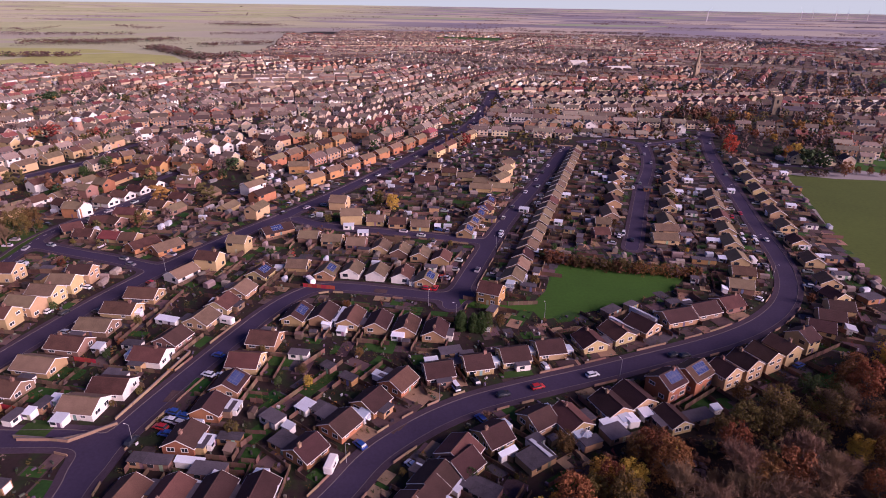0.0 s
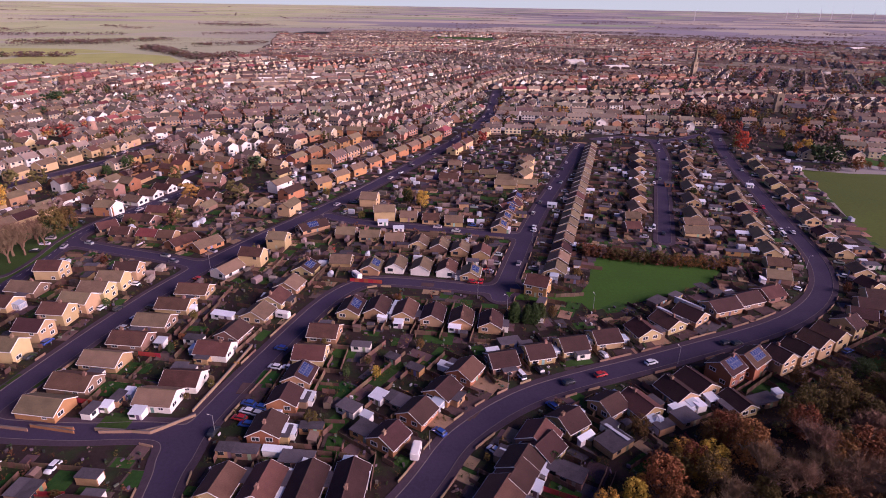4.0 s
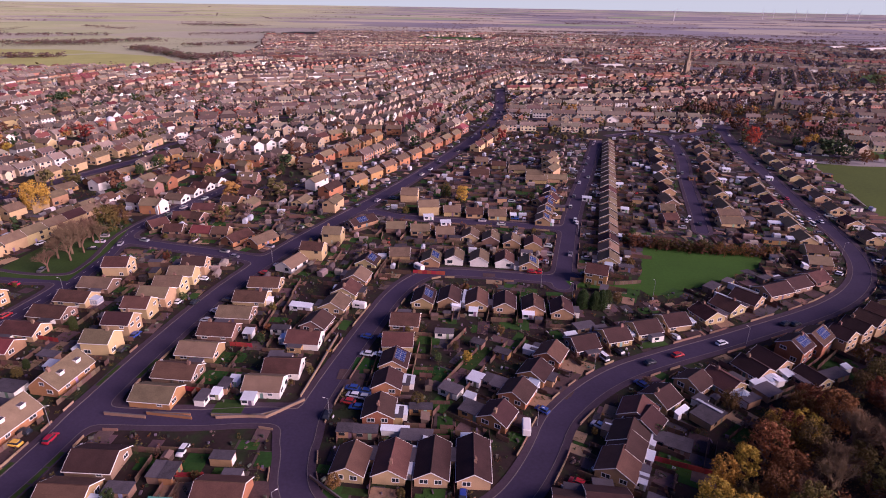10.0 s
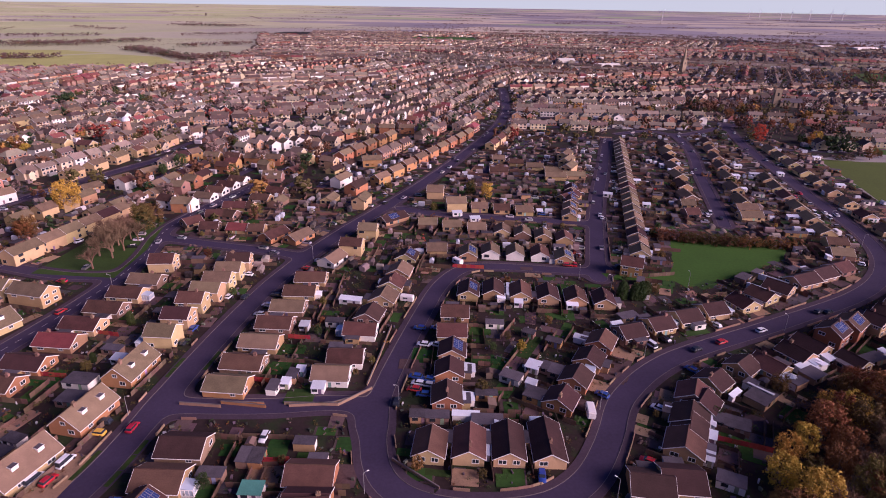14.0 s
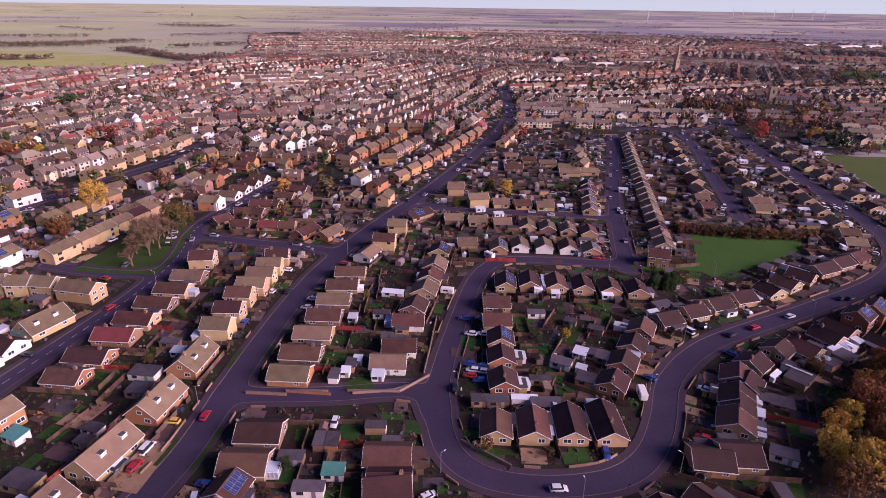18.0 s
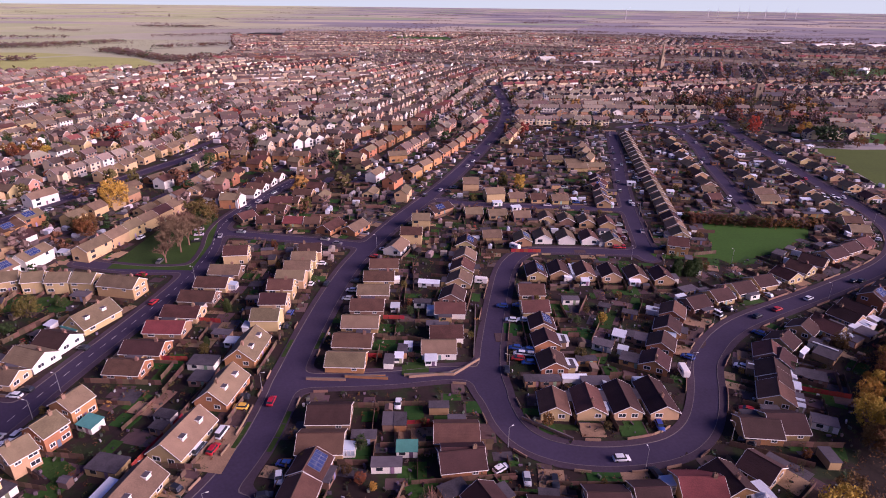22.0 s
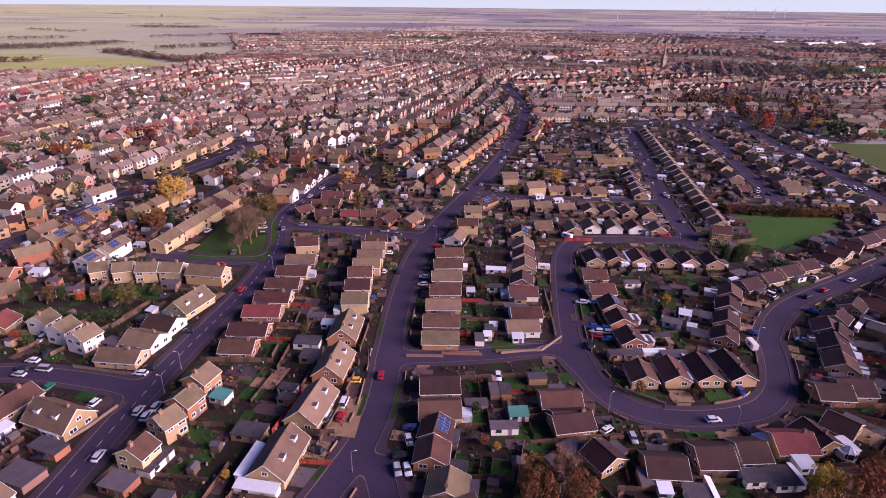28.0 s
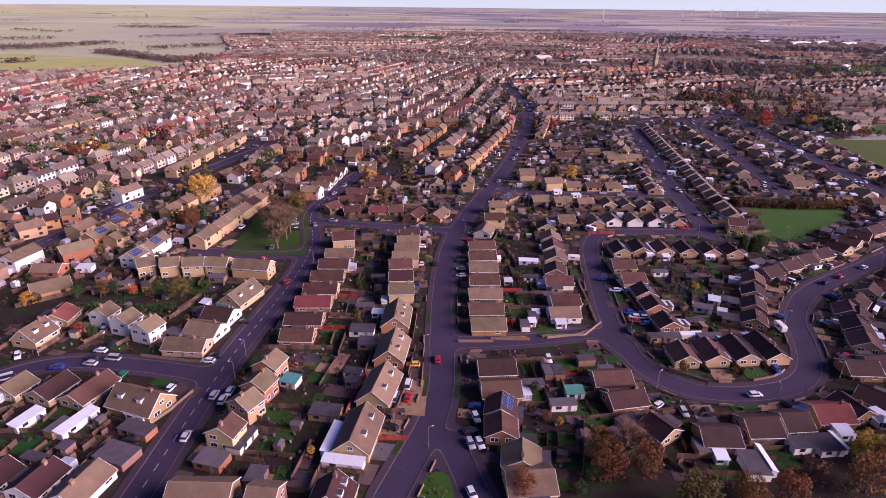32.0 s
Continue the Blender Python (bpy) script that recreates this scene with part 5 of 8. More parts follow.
outbuilding(111.6, 362.6, 4, 3, "w")
outbuilding(124.3, 256.8, 6, 3, "w")
outbuilding(129.5, 295.9, 6, 4, "g")
outbuilding(125.6, 276.9, 5, 4, "g")
outbuilding(113.7, 262.9, 6, 4, "g")
outbuilding(138.5, 304.4, 6, 4, "g")
outbuilding(136.9, 317.5, 6, 3, "g")
outbuilding(161.5, 220.6, 6, 4, "g")
outbuilding(169.1, 237.4, 7, 4, "g")
outbuilding(183.8, 278.5, 6, 3, "g")
outbuilding(214.3, 344.6, 6, 3, "g")
outbuilding(124.7, 284.1, 5, 3, "g")
outbuilding(135.3, 284.5, 4, 4, "g")
plot(207.0, 331.0, 6, 4, "grass")
plot(114.5, 252.4, 10, 4, "grass")
outbuilding(21.1, 284.4, 6, 4, "g")
outbuilding(51.1, 307.3, 5, 4, "g")
outbuilding(70.1, 348.0, 5, 4, "g")
outbuilding(81.7, 323.3, 5, 4, "g")
outbuilding(58.8, 269.8, 5, 4, "g")
outbuilding(49.4, 271.3, 4, 4, "g")
outbuilding(106.0, 288.8, 5, 4, "g")
outbuilding(119.7, 317.3, 5, 4, "g")
outbuilding(121.4, 340.1, 5, 4, "g")
outbuilding(102.8, 271.1, 6, 4, "g")
outbuilding(68.2, 325.4, 5, 3, "w")
outbuilding(40.6, 299.3, 5, 3, "w")
outbuilding(10.5, 261.8, 4, 3, "w")
outbuilding(87.1, 301.6, 5, 3, "w")
outbuilding(125.5, 305.6, 5, 3, "w")
outbuilding(102.3, 349.2, 5, 3, "w")
outbuilding(-5.9, 272.2, 3, 3, "w")
outbuilding(-49.5, 271.7, 5, 3, "w")
outbuilding(-41.4, 262.9, 5, 3, "w")
outbuilding(-4.4, 100.8, 3, 3, "w")
outbuilding(-8.9, 93.6, 3, 3, "w")
outbuilding(40.2, 127.2, 6, 4, "w")
outbuilding(2.8, 105.9, 7, 4, "g")
outbuilding(-7.2, 86.1, 6, 4, "g")
fence_run(-4.2, 101.6, 9.3, 95.3, "fencered")
outbuilding(-57.5, 105.1, 1.8, 9, "w")
outbuilding(-43.6, 103.6, 3, 3, "w")

panels = 0
lapv, lapf = [], []
for x, y, a in SIDES:
    if y < 240 and -290 < x < 160 and panels < 190:
        panels += fence(x, y, a, 5, "fencered" if rng4.random() < 0.07 else "fence")
    elif y < 420:
        lap_fence(x, y, a)
for q in HOUSES[::2]:       # back boundaries, across the ends of the gardens
    c, s = math.cos(radians(q[2])), math.sin(radians(q[2]))
    for e in (-1, 1):
        if q[1] < 330 and -300 < q[0] < 165:
            lap_fence(q[0] + e * (q[3] / 2 + 5.5) * c, q[1] + e * (q[3] / 2 + 5.5) * s, q[2] + 90, 3)
tagged(new("back_garden_fences", sheet("back_garden_fences", lapv, lapf, "fence_far")), "brown lapped panel fences between the back gardens", "fence", kind="stuff")

# front drives and lawns, then what stands behind
for _ in range(9000):
    x, y = rng4.uniform(-300, 165), rng4.uniform(58, 330)
    d = off_road(x, y)
    if d < 3.4 or d > 40 or not is_open(x, y, 0.9, 3.2):
        continue
    a = nearest_angle(x, y)
    if a is None:
        continue
    a += rng4.choice([0, 90])
    if d < 9:
        if _ % 3 == 0:
            patch(rng4.choice(["drive", "drive", "drive", "gravel", "grass", "flat"]), x, y, a, rng4.uniform(3.5, 6.5), rng4.uniform(2.6, 4.0))
    elif rng4.random() < 0.25:
        patch(rng4.choice(["grass", "grass", "drive", "drive", "gravel", "flat"]), x, y, a, rng4.uniform(4, 8), rng4.uniform(3, 6.0))
more = random.Random(77)
for _ in range(6000):          # yards and lawns of the farther gardens
    x, y = more.uniform(-330, 235), more.uniform(215, 480)
    if off_road(x, y) > 3.4 and is_open(x, y, 0.9, 3.2) and poly_in(x, y, TOWN) and nearest_angle(x, y) is not None:
        patch(more.choice(["grass", "drive", "flat", "gravel", "flat", "drive"]), x, y, nearest_angle(x, y) + more.choice([0, 90]), more.uniform(3, 7), more.uniform(2.5, 5))
sheds = 0
for _ in range(1100):
    x, y = rng4.uniform(-290, 160), rng4.uniform(58, 300)
    big = rng4.random() < 0.4
    a = nearest_angle(x, y)
    if a is None or off_road(x, y) < 10 or sheds >= 70:
        continue
    m = 2.3 if big else 1.3
    if is_open(x, y, m + 0.3, 8) and all(is_open(x + m * i, y + m * j, 0.4, 6) for i in (-1, 1) for j in (-1, 1)):
        shed(x, y, a + rng4.choice([0, 90, 180]), big)
        sheds += 1
for kind, name, label in (("grass", "garden_lawns", "small dark green back-garden lawns"), ("drive", "paved_drives", "purple-brown paved drives and patios"), ("gravel", "gravel_yards", "tan gravel front yards"), ("flat", "concrete_yards", "grey concrete yards")):
    tagged(new(name, sheet(name, *PATCH[kind], kind)), label, "ground", kind="stuff")
polygon("gravel_forecourt", [(-166.5, 93.0), (-158.2, 90.3), (-156.6, 97.0), (-155.0, 106.0), (-162.5, 108.5)], 0.165, "gravel", "tan gravel forecourt in front of a chalet house", "forecourt")
polygon("island_green", ISLAND, 0.16, "field", "small grassed island where two roads part", "green")


def octagon_room(x, y, ang, sheet_key, label):
    """A glazed octagonal garden room with a pointed ribbed roof."""
    ring = [(1.9 * math.cos(math.pi * (k + 0.5) / 4), 1.9 * math.sin(math.pi * (k + 0.5) / 4)) for k in range(8)]
    ob = new("conservatory")
    ob.matrix_world = pose(x, y, 0, 0, 0, ang)
    tagged(ob, label, "conservatory")
    bm = bmesh.new()
    tube(bm, (0, 0, 0), (0, 0, 0.6), 2.0, 2.0, 8)
    part("base_wall", finish("base_wall", bm, "trim"), ob, pose(0, 0, 0, 0, 0, 22.5))
    for px, py in ring:
        bm = bmesh.new()
        tube(bm, (px, py, 0.5), (px, py, 2.2), 0.08, 0.08, 4)
        part("post", finish("post", bm, "trim"), ob)
        bm = bmesh.new()
        tube(bm, (px * 1.05, py * 1.05, 2.24), (0, 0, 3.3), 0.07, 0.05, 4)
        part("roof_rib", finish("roof_rib", bm, "trim"), ob)
    for (ax, ay), (bx, by) in zip(ring, ring[1:] + ring[:1]):
        bm = bmesh.new()
        tube(bm, (ax, ay, 2.2), (bx, by, 2.2), 0.08, 0.08, 4)
        part("eaves_beam", finish("eaves_beam", bm, "trim"), ob)
        bm = bmesh.new()
        v = [bm.verts.new(q) for q in ((ax * 0.98, ay * 0.98, 0.6), (bx * 0.98, by * 0.98, 0.6), (bx * 0.98, by * 0.98, 2.2), (ax * 0.98, ay * 0.98, 2.2))]
        bm.faces.new(v)
        part("pane", finish("pane", bm, "glass"), ob)
        bm = bmesh.new()
        bm.faces.new([bm.verts.new(q) for q in ((ax, ay, 2.24), (bx, by, 2.24), (0, 0, 3.28))])
        part("roof_pane", finish("roof_pane", bm, sheet_key), ob)


octagon_room(-39.9, 64.8, 20, "sheet", "white octagonal conservatory with a pale ribbed roof")
octagon_room(31.8, 122.6, 25, "poly", "white-framed octagonal conservatory with a blue glazed roof")

# low garden walls along the pavements
def garden_wall(x, y, ang, mat):
    def make():
        bm = bmesh.new()
        box(bm, -1.95, 1.95, -0.11, 0.11, 0, 0.75)
        bm.faces.ensure_lookup_table()
        bmesh.ops.inset_region(bm, faces=[bm.faces[1]], thickness=0.02, depth=0.06)
        return finish("wall", bm, mat)
    ob = new("garden_wall", cached(("gwall", mat), make))
    ob.matrix_world = pose(x, y, 0, 0, 0, ang)
    tagged(ob, "low brick garden wall with a raised coping beside the pavement", "wall", "front garden walls")


count = 0
for w, line in LINES:
    run = 0.0
    for (xa, ya), (xb, yb) in zip(line, line[1:]):
        seg = math.hypot(xb - xa, yb - ya)
        while run < seg:
            u = run / seg
            px, py = xa + u * (xb - xa), ya + u * (yb - ya)
            tx, ty = (xb - xa) / seg, (yb - ya) / seg
            for side in (-1, 1):
                qx, qy = px - side * ty * (w + 2.25), py + side * tx * (w + 2.25)
                if count < 130 and qy < 270 and rng4.random() < 0.5 and abs(off_road(qx, qy) - 2.25) < 0.5 and not in_house(qx, qy, 2.5) and not poly_in(qx, qy, WOOD):
                    garden_wall(qx, qy, math.degrees(math.atan2(ty, tx)), rng4.choice(["wallbuff", "wallbuff", "brown"]))
                    count += 1
            run += 4.0
        run -= seg

# grass verges and broken centre lines
v, f = PATCH["grass"] = ([], [])
dv, df = [], []


def strip(v, f, x, y, tx, ty, half, wide, z0, z1):
    b = len(v)
    for zz in (z0, z1):
        v += [(x + i * tx * half - j * ty * wide, y + i * ty * half + j * tx * wide, zz) for i, j in ((-1, -1), (1, -1), (1, 1), (-1, 1))]
    f += [(b + 4, b + 5, b + 6, b + 7)] + [(b + k, b + (k + 1) % 4, b + 4 + (k + 1) % 4, b + 4 + k) for k in range(4)]


for (name, _, _), (w, line) in zip(ROADS, LINES):
    if name not in ("main", "diag", "high"):
        continue
    run, k = 0.0, 0
    for (xa, ya), (xb, yb) in zip(line, line[1:]):
        seg = math.hypot(xb - xa, yb - ya)
        tx, ty = (xb - xa) / seg, (yb - ya) / seg
        while run < seg:
            px, py = xa + run * tx, ya + run * ty
            if off_road(px, py) < -2.4 and name != "main" and py < 330:
                strip(dv, df, px, py, tx, ty, 1.2, 0.07, 0.04, 0.046)
            for side in (-1, 1):
                qx, qy = px - side * ty * (w + 0.95), py + side * tx * (w + 0.95)
                if name == "main" and 76 < qy < 165 and k % 7 < 5 and abs(off_road(qx, qy) - 0.95) < 0.3:
                    strip(v, f, qx, qy, tx, ty, 2.4, 0.6, 0.1, 0.17)
            run += 5.0
            k += 1
        run -= seg
tagged(new("road_markings", sheet("road_markings", dv, df, "paint")), "worn white broken centre line on the road", "road marking", kind="stuff")
tagged(new("verge", sheet("verge", v, f, "grass")), "narrow grass verge between kerb and pavement", "verge", kind="structure")

# ---- vehicles ----
PAINT = {"red": (0.42, 0.015, 0.02), "white": (0.75, 0.76, 0.78), "blue": (0.03, 0.07, 0.30), "dark": (0.02, 0.022, 0.03), "silver": (0.42, 0.44, 0.47), "yellow": (0.75, 0.40, 0.02), "green": (0.02, 0.18, 0.09)}
for k, c in PAINT.items():
    M["paint_" + k] = node_mat("car_paint_" + k, c, 0.3, 0.05, 0.5, 4.0, 0.05, 0.01, spec=0.6)


def car_body(L, H, hood, boot, colour):
    """Bonnet, sides and boot in one, with the roof panel above the windows."""
    bm = bmesh.new()
    prof = [(-L / 2, 0.28), (-L / 2 + 0.05, 0.72), (-L / 2 + 0.15, 0.92), (L / 2 - hood, 0.95), (L / 2 - 0.12, 0.74), (L / 2, 0.5), (L / 2 - 0.03, 0.28)]
    a = [bm.verts.new((x, -0.87, z)) for x, z in prof]
    b = [bm.verts.new((x, 0.87, z)) for x, z in prof]
    n = len(prof)
    bm.faces.new(a)
    bm.faces.new(b[::-1])
    for i in range(n):
        bm.faces.new((a[(i + 1) % n], a[i], b[i], b[(i + 1) % n]))
    bmesh.ops.bevel(bm, geom=bm.edges[:], offset=0.06, segments=1, affect="EDGES")
    bmesh.ops.recalc_face_normals(bm, faces=bm.faces[:])
    return finish("body", bm, "paint_" + colour, True)


def car_top(L, H, hood, boot, name, mat, z0, z1, grow):
    bm = bmesh.new()
    x0, x1 = -L / 2 + boot, L / 2 - hood
    s0, s1 = (z0 - 0.92) / (H - 0.92), (z1 - 0.92) / (H - 0.92)
    v = []
    for s, z in ((s0, z0), (s1, z1)):
        xa, xb, y = x0 + 0.35 * s - grow, x1 - 0.75 * s + grow, 0.80 - 0.16 * s + grow
        v += [bm.verts.new(p) for p in ((xa, -y, z), (xb, -y, z), (xb, y, z), (xa, y, z))]
    for q in ((0, 3, 2, 1), (4, 5, 6, 7), (0, 1, 5, 4), (1, 2, 6, 5), (2, 3, 7, 6), (3, 0, 4, 7)):
        bm.faces.new([v[i] for i in q])
    return finish(name, bm, mat)


def wheel_mesh():
    bm = bmesh.new()
    tube(bm, (0, -0.1, 0), (0, 0.1, 0), 0.32, 0.32, 14)
    bmesh.ops.holes_fill(bm, edges=bm.edges[:])
    return finish("wheel", bm, "tyre")


def vehicle(kind, name, x, y, ang, colour, L, H, hood, boot, label):
    ob = new(name)
    ob.matrix_world = pose(x, y, 0.045 if off_road(x, y) < 0 else 0.13, 0, 0, ang)
    tagged(ob, label, "car" if kind == "car" else kind, "parked vehicles")
    part("body", cached((kind, "body", colour), lambda: car_body(L, H, hood, boot, colour)), ob)
    part("glazing", cached((kind, "glass"), lambda: car_top(L, H, hood, boot, "glazing", "glass", 0.9, H - 0.05, 0.0)), ob, None, "dark car windows")
    part("roof", cached((kind, "roof", colour), lambda: car_top(L, H, hood, boot, "roof", "paint_" + colour, H - 0.06, H, 0.02)), ob)
    for wx in (-L / 2 + 0.78, L / 2 - 0.85):
        for wy in (-0.8, 0.8):
            part("wheel", cached("wheel", wheel_mesh), ob, pose(wx, wy, 0.32))


def car(x, y, ang, colour):
    vehicle("car", "car", x, y, ang, colour, 4.2, 1.45, 1.0, 0.25, f"{colour if colour != 'dark' else 'black'} parked hatchback car")


def van(x, y, ang, colour):
    vehicle("van", "van", x, y, ang, colour, 4.9, 1.95, 0.75, 0.05, f"{colour} parked panel van")


def caravan(x, y, ang, colour):
    def shell():
        bm = bmesh.new()
        box(bm, -2.5, 2.5, -1.1, 1.1, 0.4, 2.6)
        bmesh.ops.bevel(bm, geom=bm.edges[:], offset=0.22, segments=2, affect="EDGES")
        return finish("body", bm, "trim")
    ob = new("caravan")
    ob.matrix_world = pose(x, y, 0.12, 0, 0, ang)
    tagged(ob, "white touring caravan parked on a drive", "caravan", "parked vehicles")
    part("body", cached("caravan", shell), ob)
    for side in (-1, 1):
        part("window", cached(("pane", 2.0, 0.9), lambda: pane_mesh(2.0, 0.9)), ob, pose(0.4, side * 1.09, 1.3, 0, 0, 0 if side < 0 else 180))
        part("wheel", cached("wheel", wheel_mesh), ob, pose(-0.1, side * 0.95, 0.32))


def street_lamp(x, y, ang):
    """A steel column with a short bracket and a lantern."""
    def column():
        bm = bmesh.new()
        tube(bm, (0, 0, 0), (0, 0, 1.3), 0.11, 0.11, 8)
        tube(bm, (0, 0, 1.3), (0, 0, 6.0), 0.075, 0.05, 8)
        tube(bm, (0, 0, 5.95), (0.9, 0, 6.2), 0.05, 0.04, 8)
        return finish("column", bm, "metal")

    def lantern():
        bm = bmesh.new()
        box(bm, 0.8, 1.4, -0.13, 0.13, 6.13, 6.27)
        bmesh.ops.bevel(bm, geom=bm.edges[:], offset=0.05, segments=1, affect="EDGES")
        return finish("lantern", bm, "trim")
    # lean the bracket over the nearest carriageway
    best = min((off_road(x + 2 * math.cos(radians(ang + k)), y + 2 * math.sin(radians(ang + k))), ang + k) for k in (-90, 90))
    for _ in range(8):
        if off_road(x, y) > 0.5:
            break
        x, y = x - 0.6 * math.cos(radians(best[1])), y - 0.6 * math.sin(radians(best[1]))
    ob = new("street_lamp")
    ob.matrix_world = pose(x, y, 0.1, 0, 0, best[1])
    tagged(ob, "grey steel street lamp beside the road, unlit", "street lamp", "street lamps")
    part("column", cached("lamp_c", column), ob)
    part("lantern", cached("lamp_l", lantern), ob)


car(-149.9, 115.6, 80, "red")
car(-157.7, 114.0, 168, "yellow")
car(-157.9, 118.2, 170, "dark")
car(-161.5, 98.6, 69, "red")
van(-160.6, 104.4, 72, "white")
car(-167.6, 87.1, 150, "dark")
car(-144.0, 91.2, 159, "blue")
car(-144.9, 86.9, -86, "white")
car(-147.5, 81.9, 4, "dark")
car(-148.7, 77.5, -86, "silver")
car(-146.4, 77.1, -86, "white")
car(-152.2, 61.8, -83, "white")
car(-116.0, 109.5, -100, "white")
car(-64.6, 82.0, -4, "white")
car(-89.0, 78.7, -100, "silver")
car(-82.9, 77.1, -100, "dark")
car(-94.1, 82.7, 26, "white")
car(-58.7, 76.4, 96, "dark")
car(-23.2, 94.4, 146, "red")
car(-31.0, 83.1, 135, "dark")
car(-49.8, 91.7, -100, "blue")
car(-68.9, 159.4, 162, "blue")
car(-69.9, 149.0, 162, "white")
car(-73.6, 130.7, 163, "blue")
car(-74.0, 128.1, 163, "silver")
car(-75.4, 123.9, 169, "blue")
car(-6.8, 207.2, 77, "red")
car(40.7, 150.7, 20, "white")
car(12.8, 141.0, 23, "dark")
car(23.2, 144.6, 20, "red")
car(5.2, 147.0, 113, "dark")
car(-25.5, 120.3, 136, "blue")
car(-12.1, 113.4, 136, "white")
car(5.7, 130.3, 123, "blue")
car(24.7, 263.4, 72, "white")
car(-118.2, 209.6, 155, "red")
car(-137.5, 185.8, 73, "dark")
car(-140.5, 205.2, 163, "white")
car(-143.2, 186.8, 73, "white")
car(-149.6, 155.9, 77, "dark")
car(-149.3, 164.2, 77, "blue")
car(-128.1, 179.0, 163, "white")
car(-129.6, 172.5, 167, "silver")
car(-126.5, 186.5, 163, "dark")
car(-218.8, 93.3, 78, "white")
car(-214.6, 109.5, 76, "silver")
car(-210.4, 110.5, 76, "white")
car(-211.9, 106.8, 76, "white")
car(-253.1, 139.1, 164, "white")
car(-253.8, 132.2, 164, "silver")
car(-262.9, 131.9, 177, "blue")
car(-277.0, 140.6, -69, "white")
car(-254.0, 135.0, 164, "dark")
car(-242.6, 123.7, -111, "green")
car(-250.5, 142.3, -106, "dark")
car(-227.4, 114.2, -115, "white")
car(-219.2, 127.3, 164, "white")
car(-217.4, 129.7, 164, "dark")
car(-232.3, 94.8, 168, "dark")
car(-198.3, 178.8, 72, "red")
car(-209.9, 203.2, 165, "red")
car(-222.8, 244.1, -113, "white")
car(-256.1, 152.3, -93, "white")
car(-222.7, 253.0, 177, "dark")
car(-210.7, 150.0, 161, "dark")
car(140.2, 259.8, 76, "white")
car(150.2, 293.0, 75, "red")
car(81.8, 264.0, 69, "white")
car(69.5, 161.8, 21, "dark")
car(26.9, 155.1, 110, "silver")
car(-10.0, 206.5, -13, "red")
car(15.7, 275.0, 159, "white")
car(-5.5, 269.9, 166, "blue")
car(11.2, 203.8, 9, "dark")
car(106.7, 156.3, 26, "blue")
car(142.8, 211.5, 154, "silver")
car(116.4, 200.4, 132, "white")
car(73.0, 161.5, 21, "dark")
car(147.5, 264.3, 76, "white")
car(151.9, 261.2, 76, "white")
car(157.6, 299.0, 74, "red")
car(113.9, 344.7, 70, "white")
car(86.8, 259.5, 69, "dark")
car(164.5, 339.9, 74, "white")
car(168.6, 355.9, 75, "dark")
car(-77.2, 132.4, 163, "blue")
car(-76.6, 129.1, 163, "white")
car(-77.9, 126.4, 163, "red")
car(-74.0, 149.5, 162, "white")
car(-74.6, 159.8, 162, "blue")
car(-82.8, 121.2, 79, "dark")
van(-165.0, 99.3, 69, "white")
van(-0.9, 144.6, 113, "white")
van(-248.0, 133.9, 164, "silver")
van(-275.1, 128.4, -159, "white")
van(136.8, 262.1, 76, "white")
van(144.9, 257.5, 76, "white")
van(142.1, 265.8, 76, "white")
van(85.0, 267.6, 69, "white")
caravan(-31.4, 112.6, -100, "white")
caravan(-78.2, 179.6, 161, "white")
caravan(-56.0, 211.2, 125, "white")
caravan(131.8, 234.8, -100, "white")
street_lamp(-90.5, 89.9, -64)
street_lamp(-60.3, 78.3, -4)
street_lamp(-34.7, 84.0, 45)
street_lamp(-154.3, 79.2, -86)
street_lamp(-153.1, 121.1, 80)
street_lamp(-118.4, 221.0, 65)
street_lamp(-188.7, 196.1, 77)
street_lamp(-25.9, 113.5, 63)
street_lamp(32.1, 185.2, 9)
street_lamp(49.0, 150.5, 22)
street_lamp(-209.9, 116.7, 76)
street_lamp(-271.2, 140.4, -159)
street_lamp(-208.7, 128.4, 74)
street_lamp(-82.3, 120.7, 79)
street_lamp(19.1, 248.4, 72)
street_lamp(-9.3, 193.5, -13)
street_lamp(0.6, 184.5, 73)
street_lamp(142.5, 253.1, 76)
street_lamp(132.7, 219.6, 64)
street_lamp(167.5, 334.5, 74)
street_lamp(-5.4, 138.6, 33)

# ---- the rest of the town ----
def inside(x, y, pts):
    ok = False
    for (xa, ya), (xb, yb) in zip(pts, pts[1:] + pts[:1]):
        if (ya > y) != (yb > y) and x < (xb - xa) * (y - ya) / (yb - ya) + xa:
            ok = not ok
    return ok


KEEP_OUT = [GREEN, [(305, 535), (385, 545), (380, 640), (310, 640)], [(226, 383), (205, 309), (172, 203), (700, 150), (700, 460), (480, 485), (280, 400)], [(-226, 205), (-188, 200), (-188, 270), (-205, 285), (-217, 262)],
            [(-40, 1850), (180, 1740), (205, 1990), (0, 2010)], [(20, 130), (60, 120), (150, 168), (190, 200), (190, -100), (-150, -100), (-20, 60)],
            [(225, 540), (300, 540), (300, 610), (225, 620)], [(640, 780), (810, 820), (910, 940), (700, 970), (630, 880)], [(215, 440), (300, 440), (330, 500), (230, 520)]]
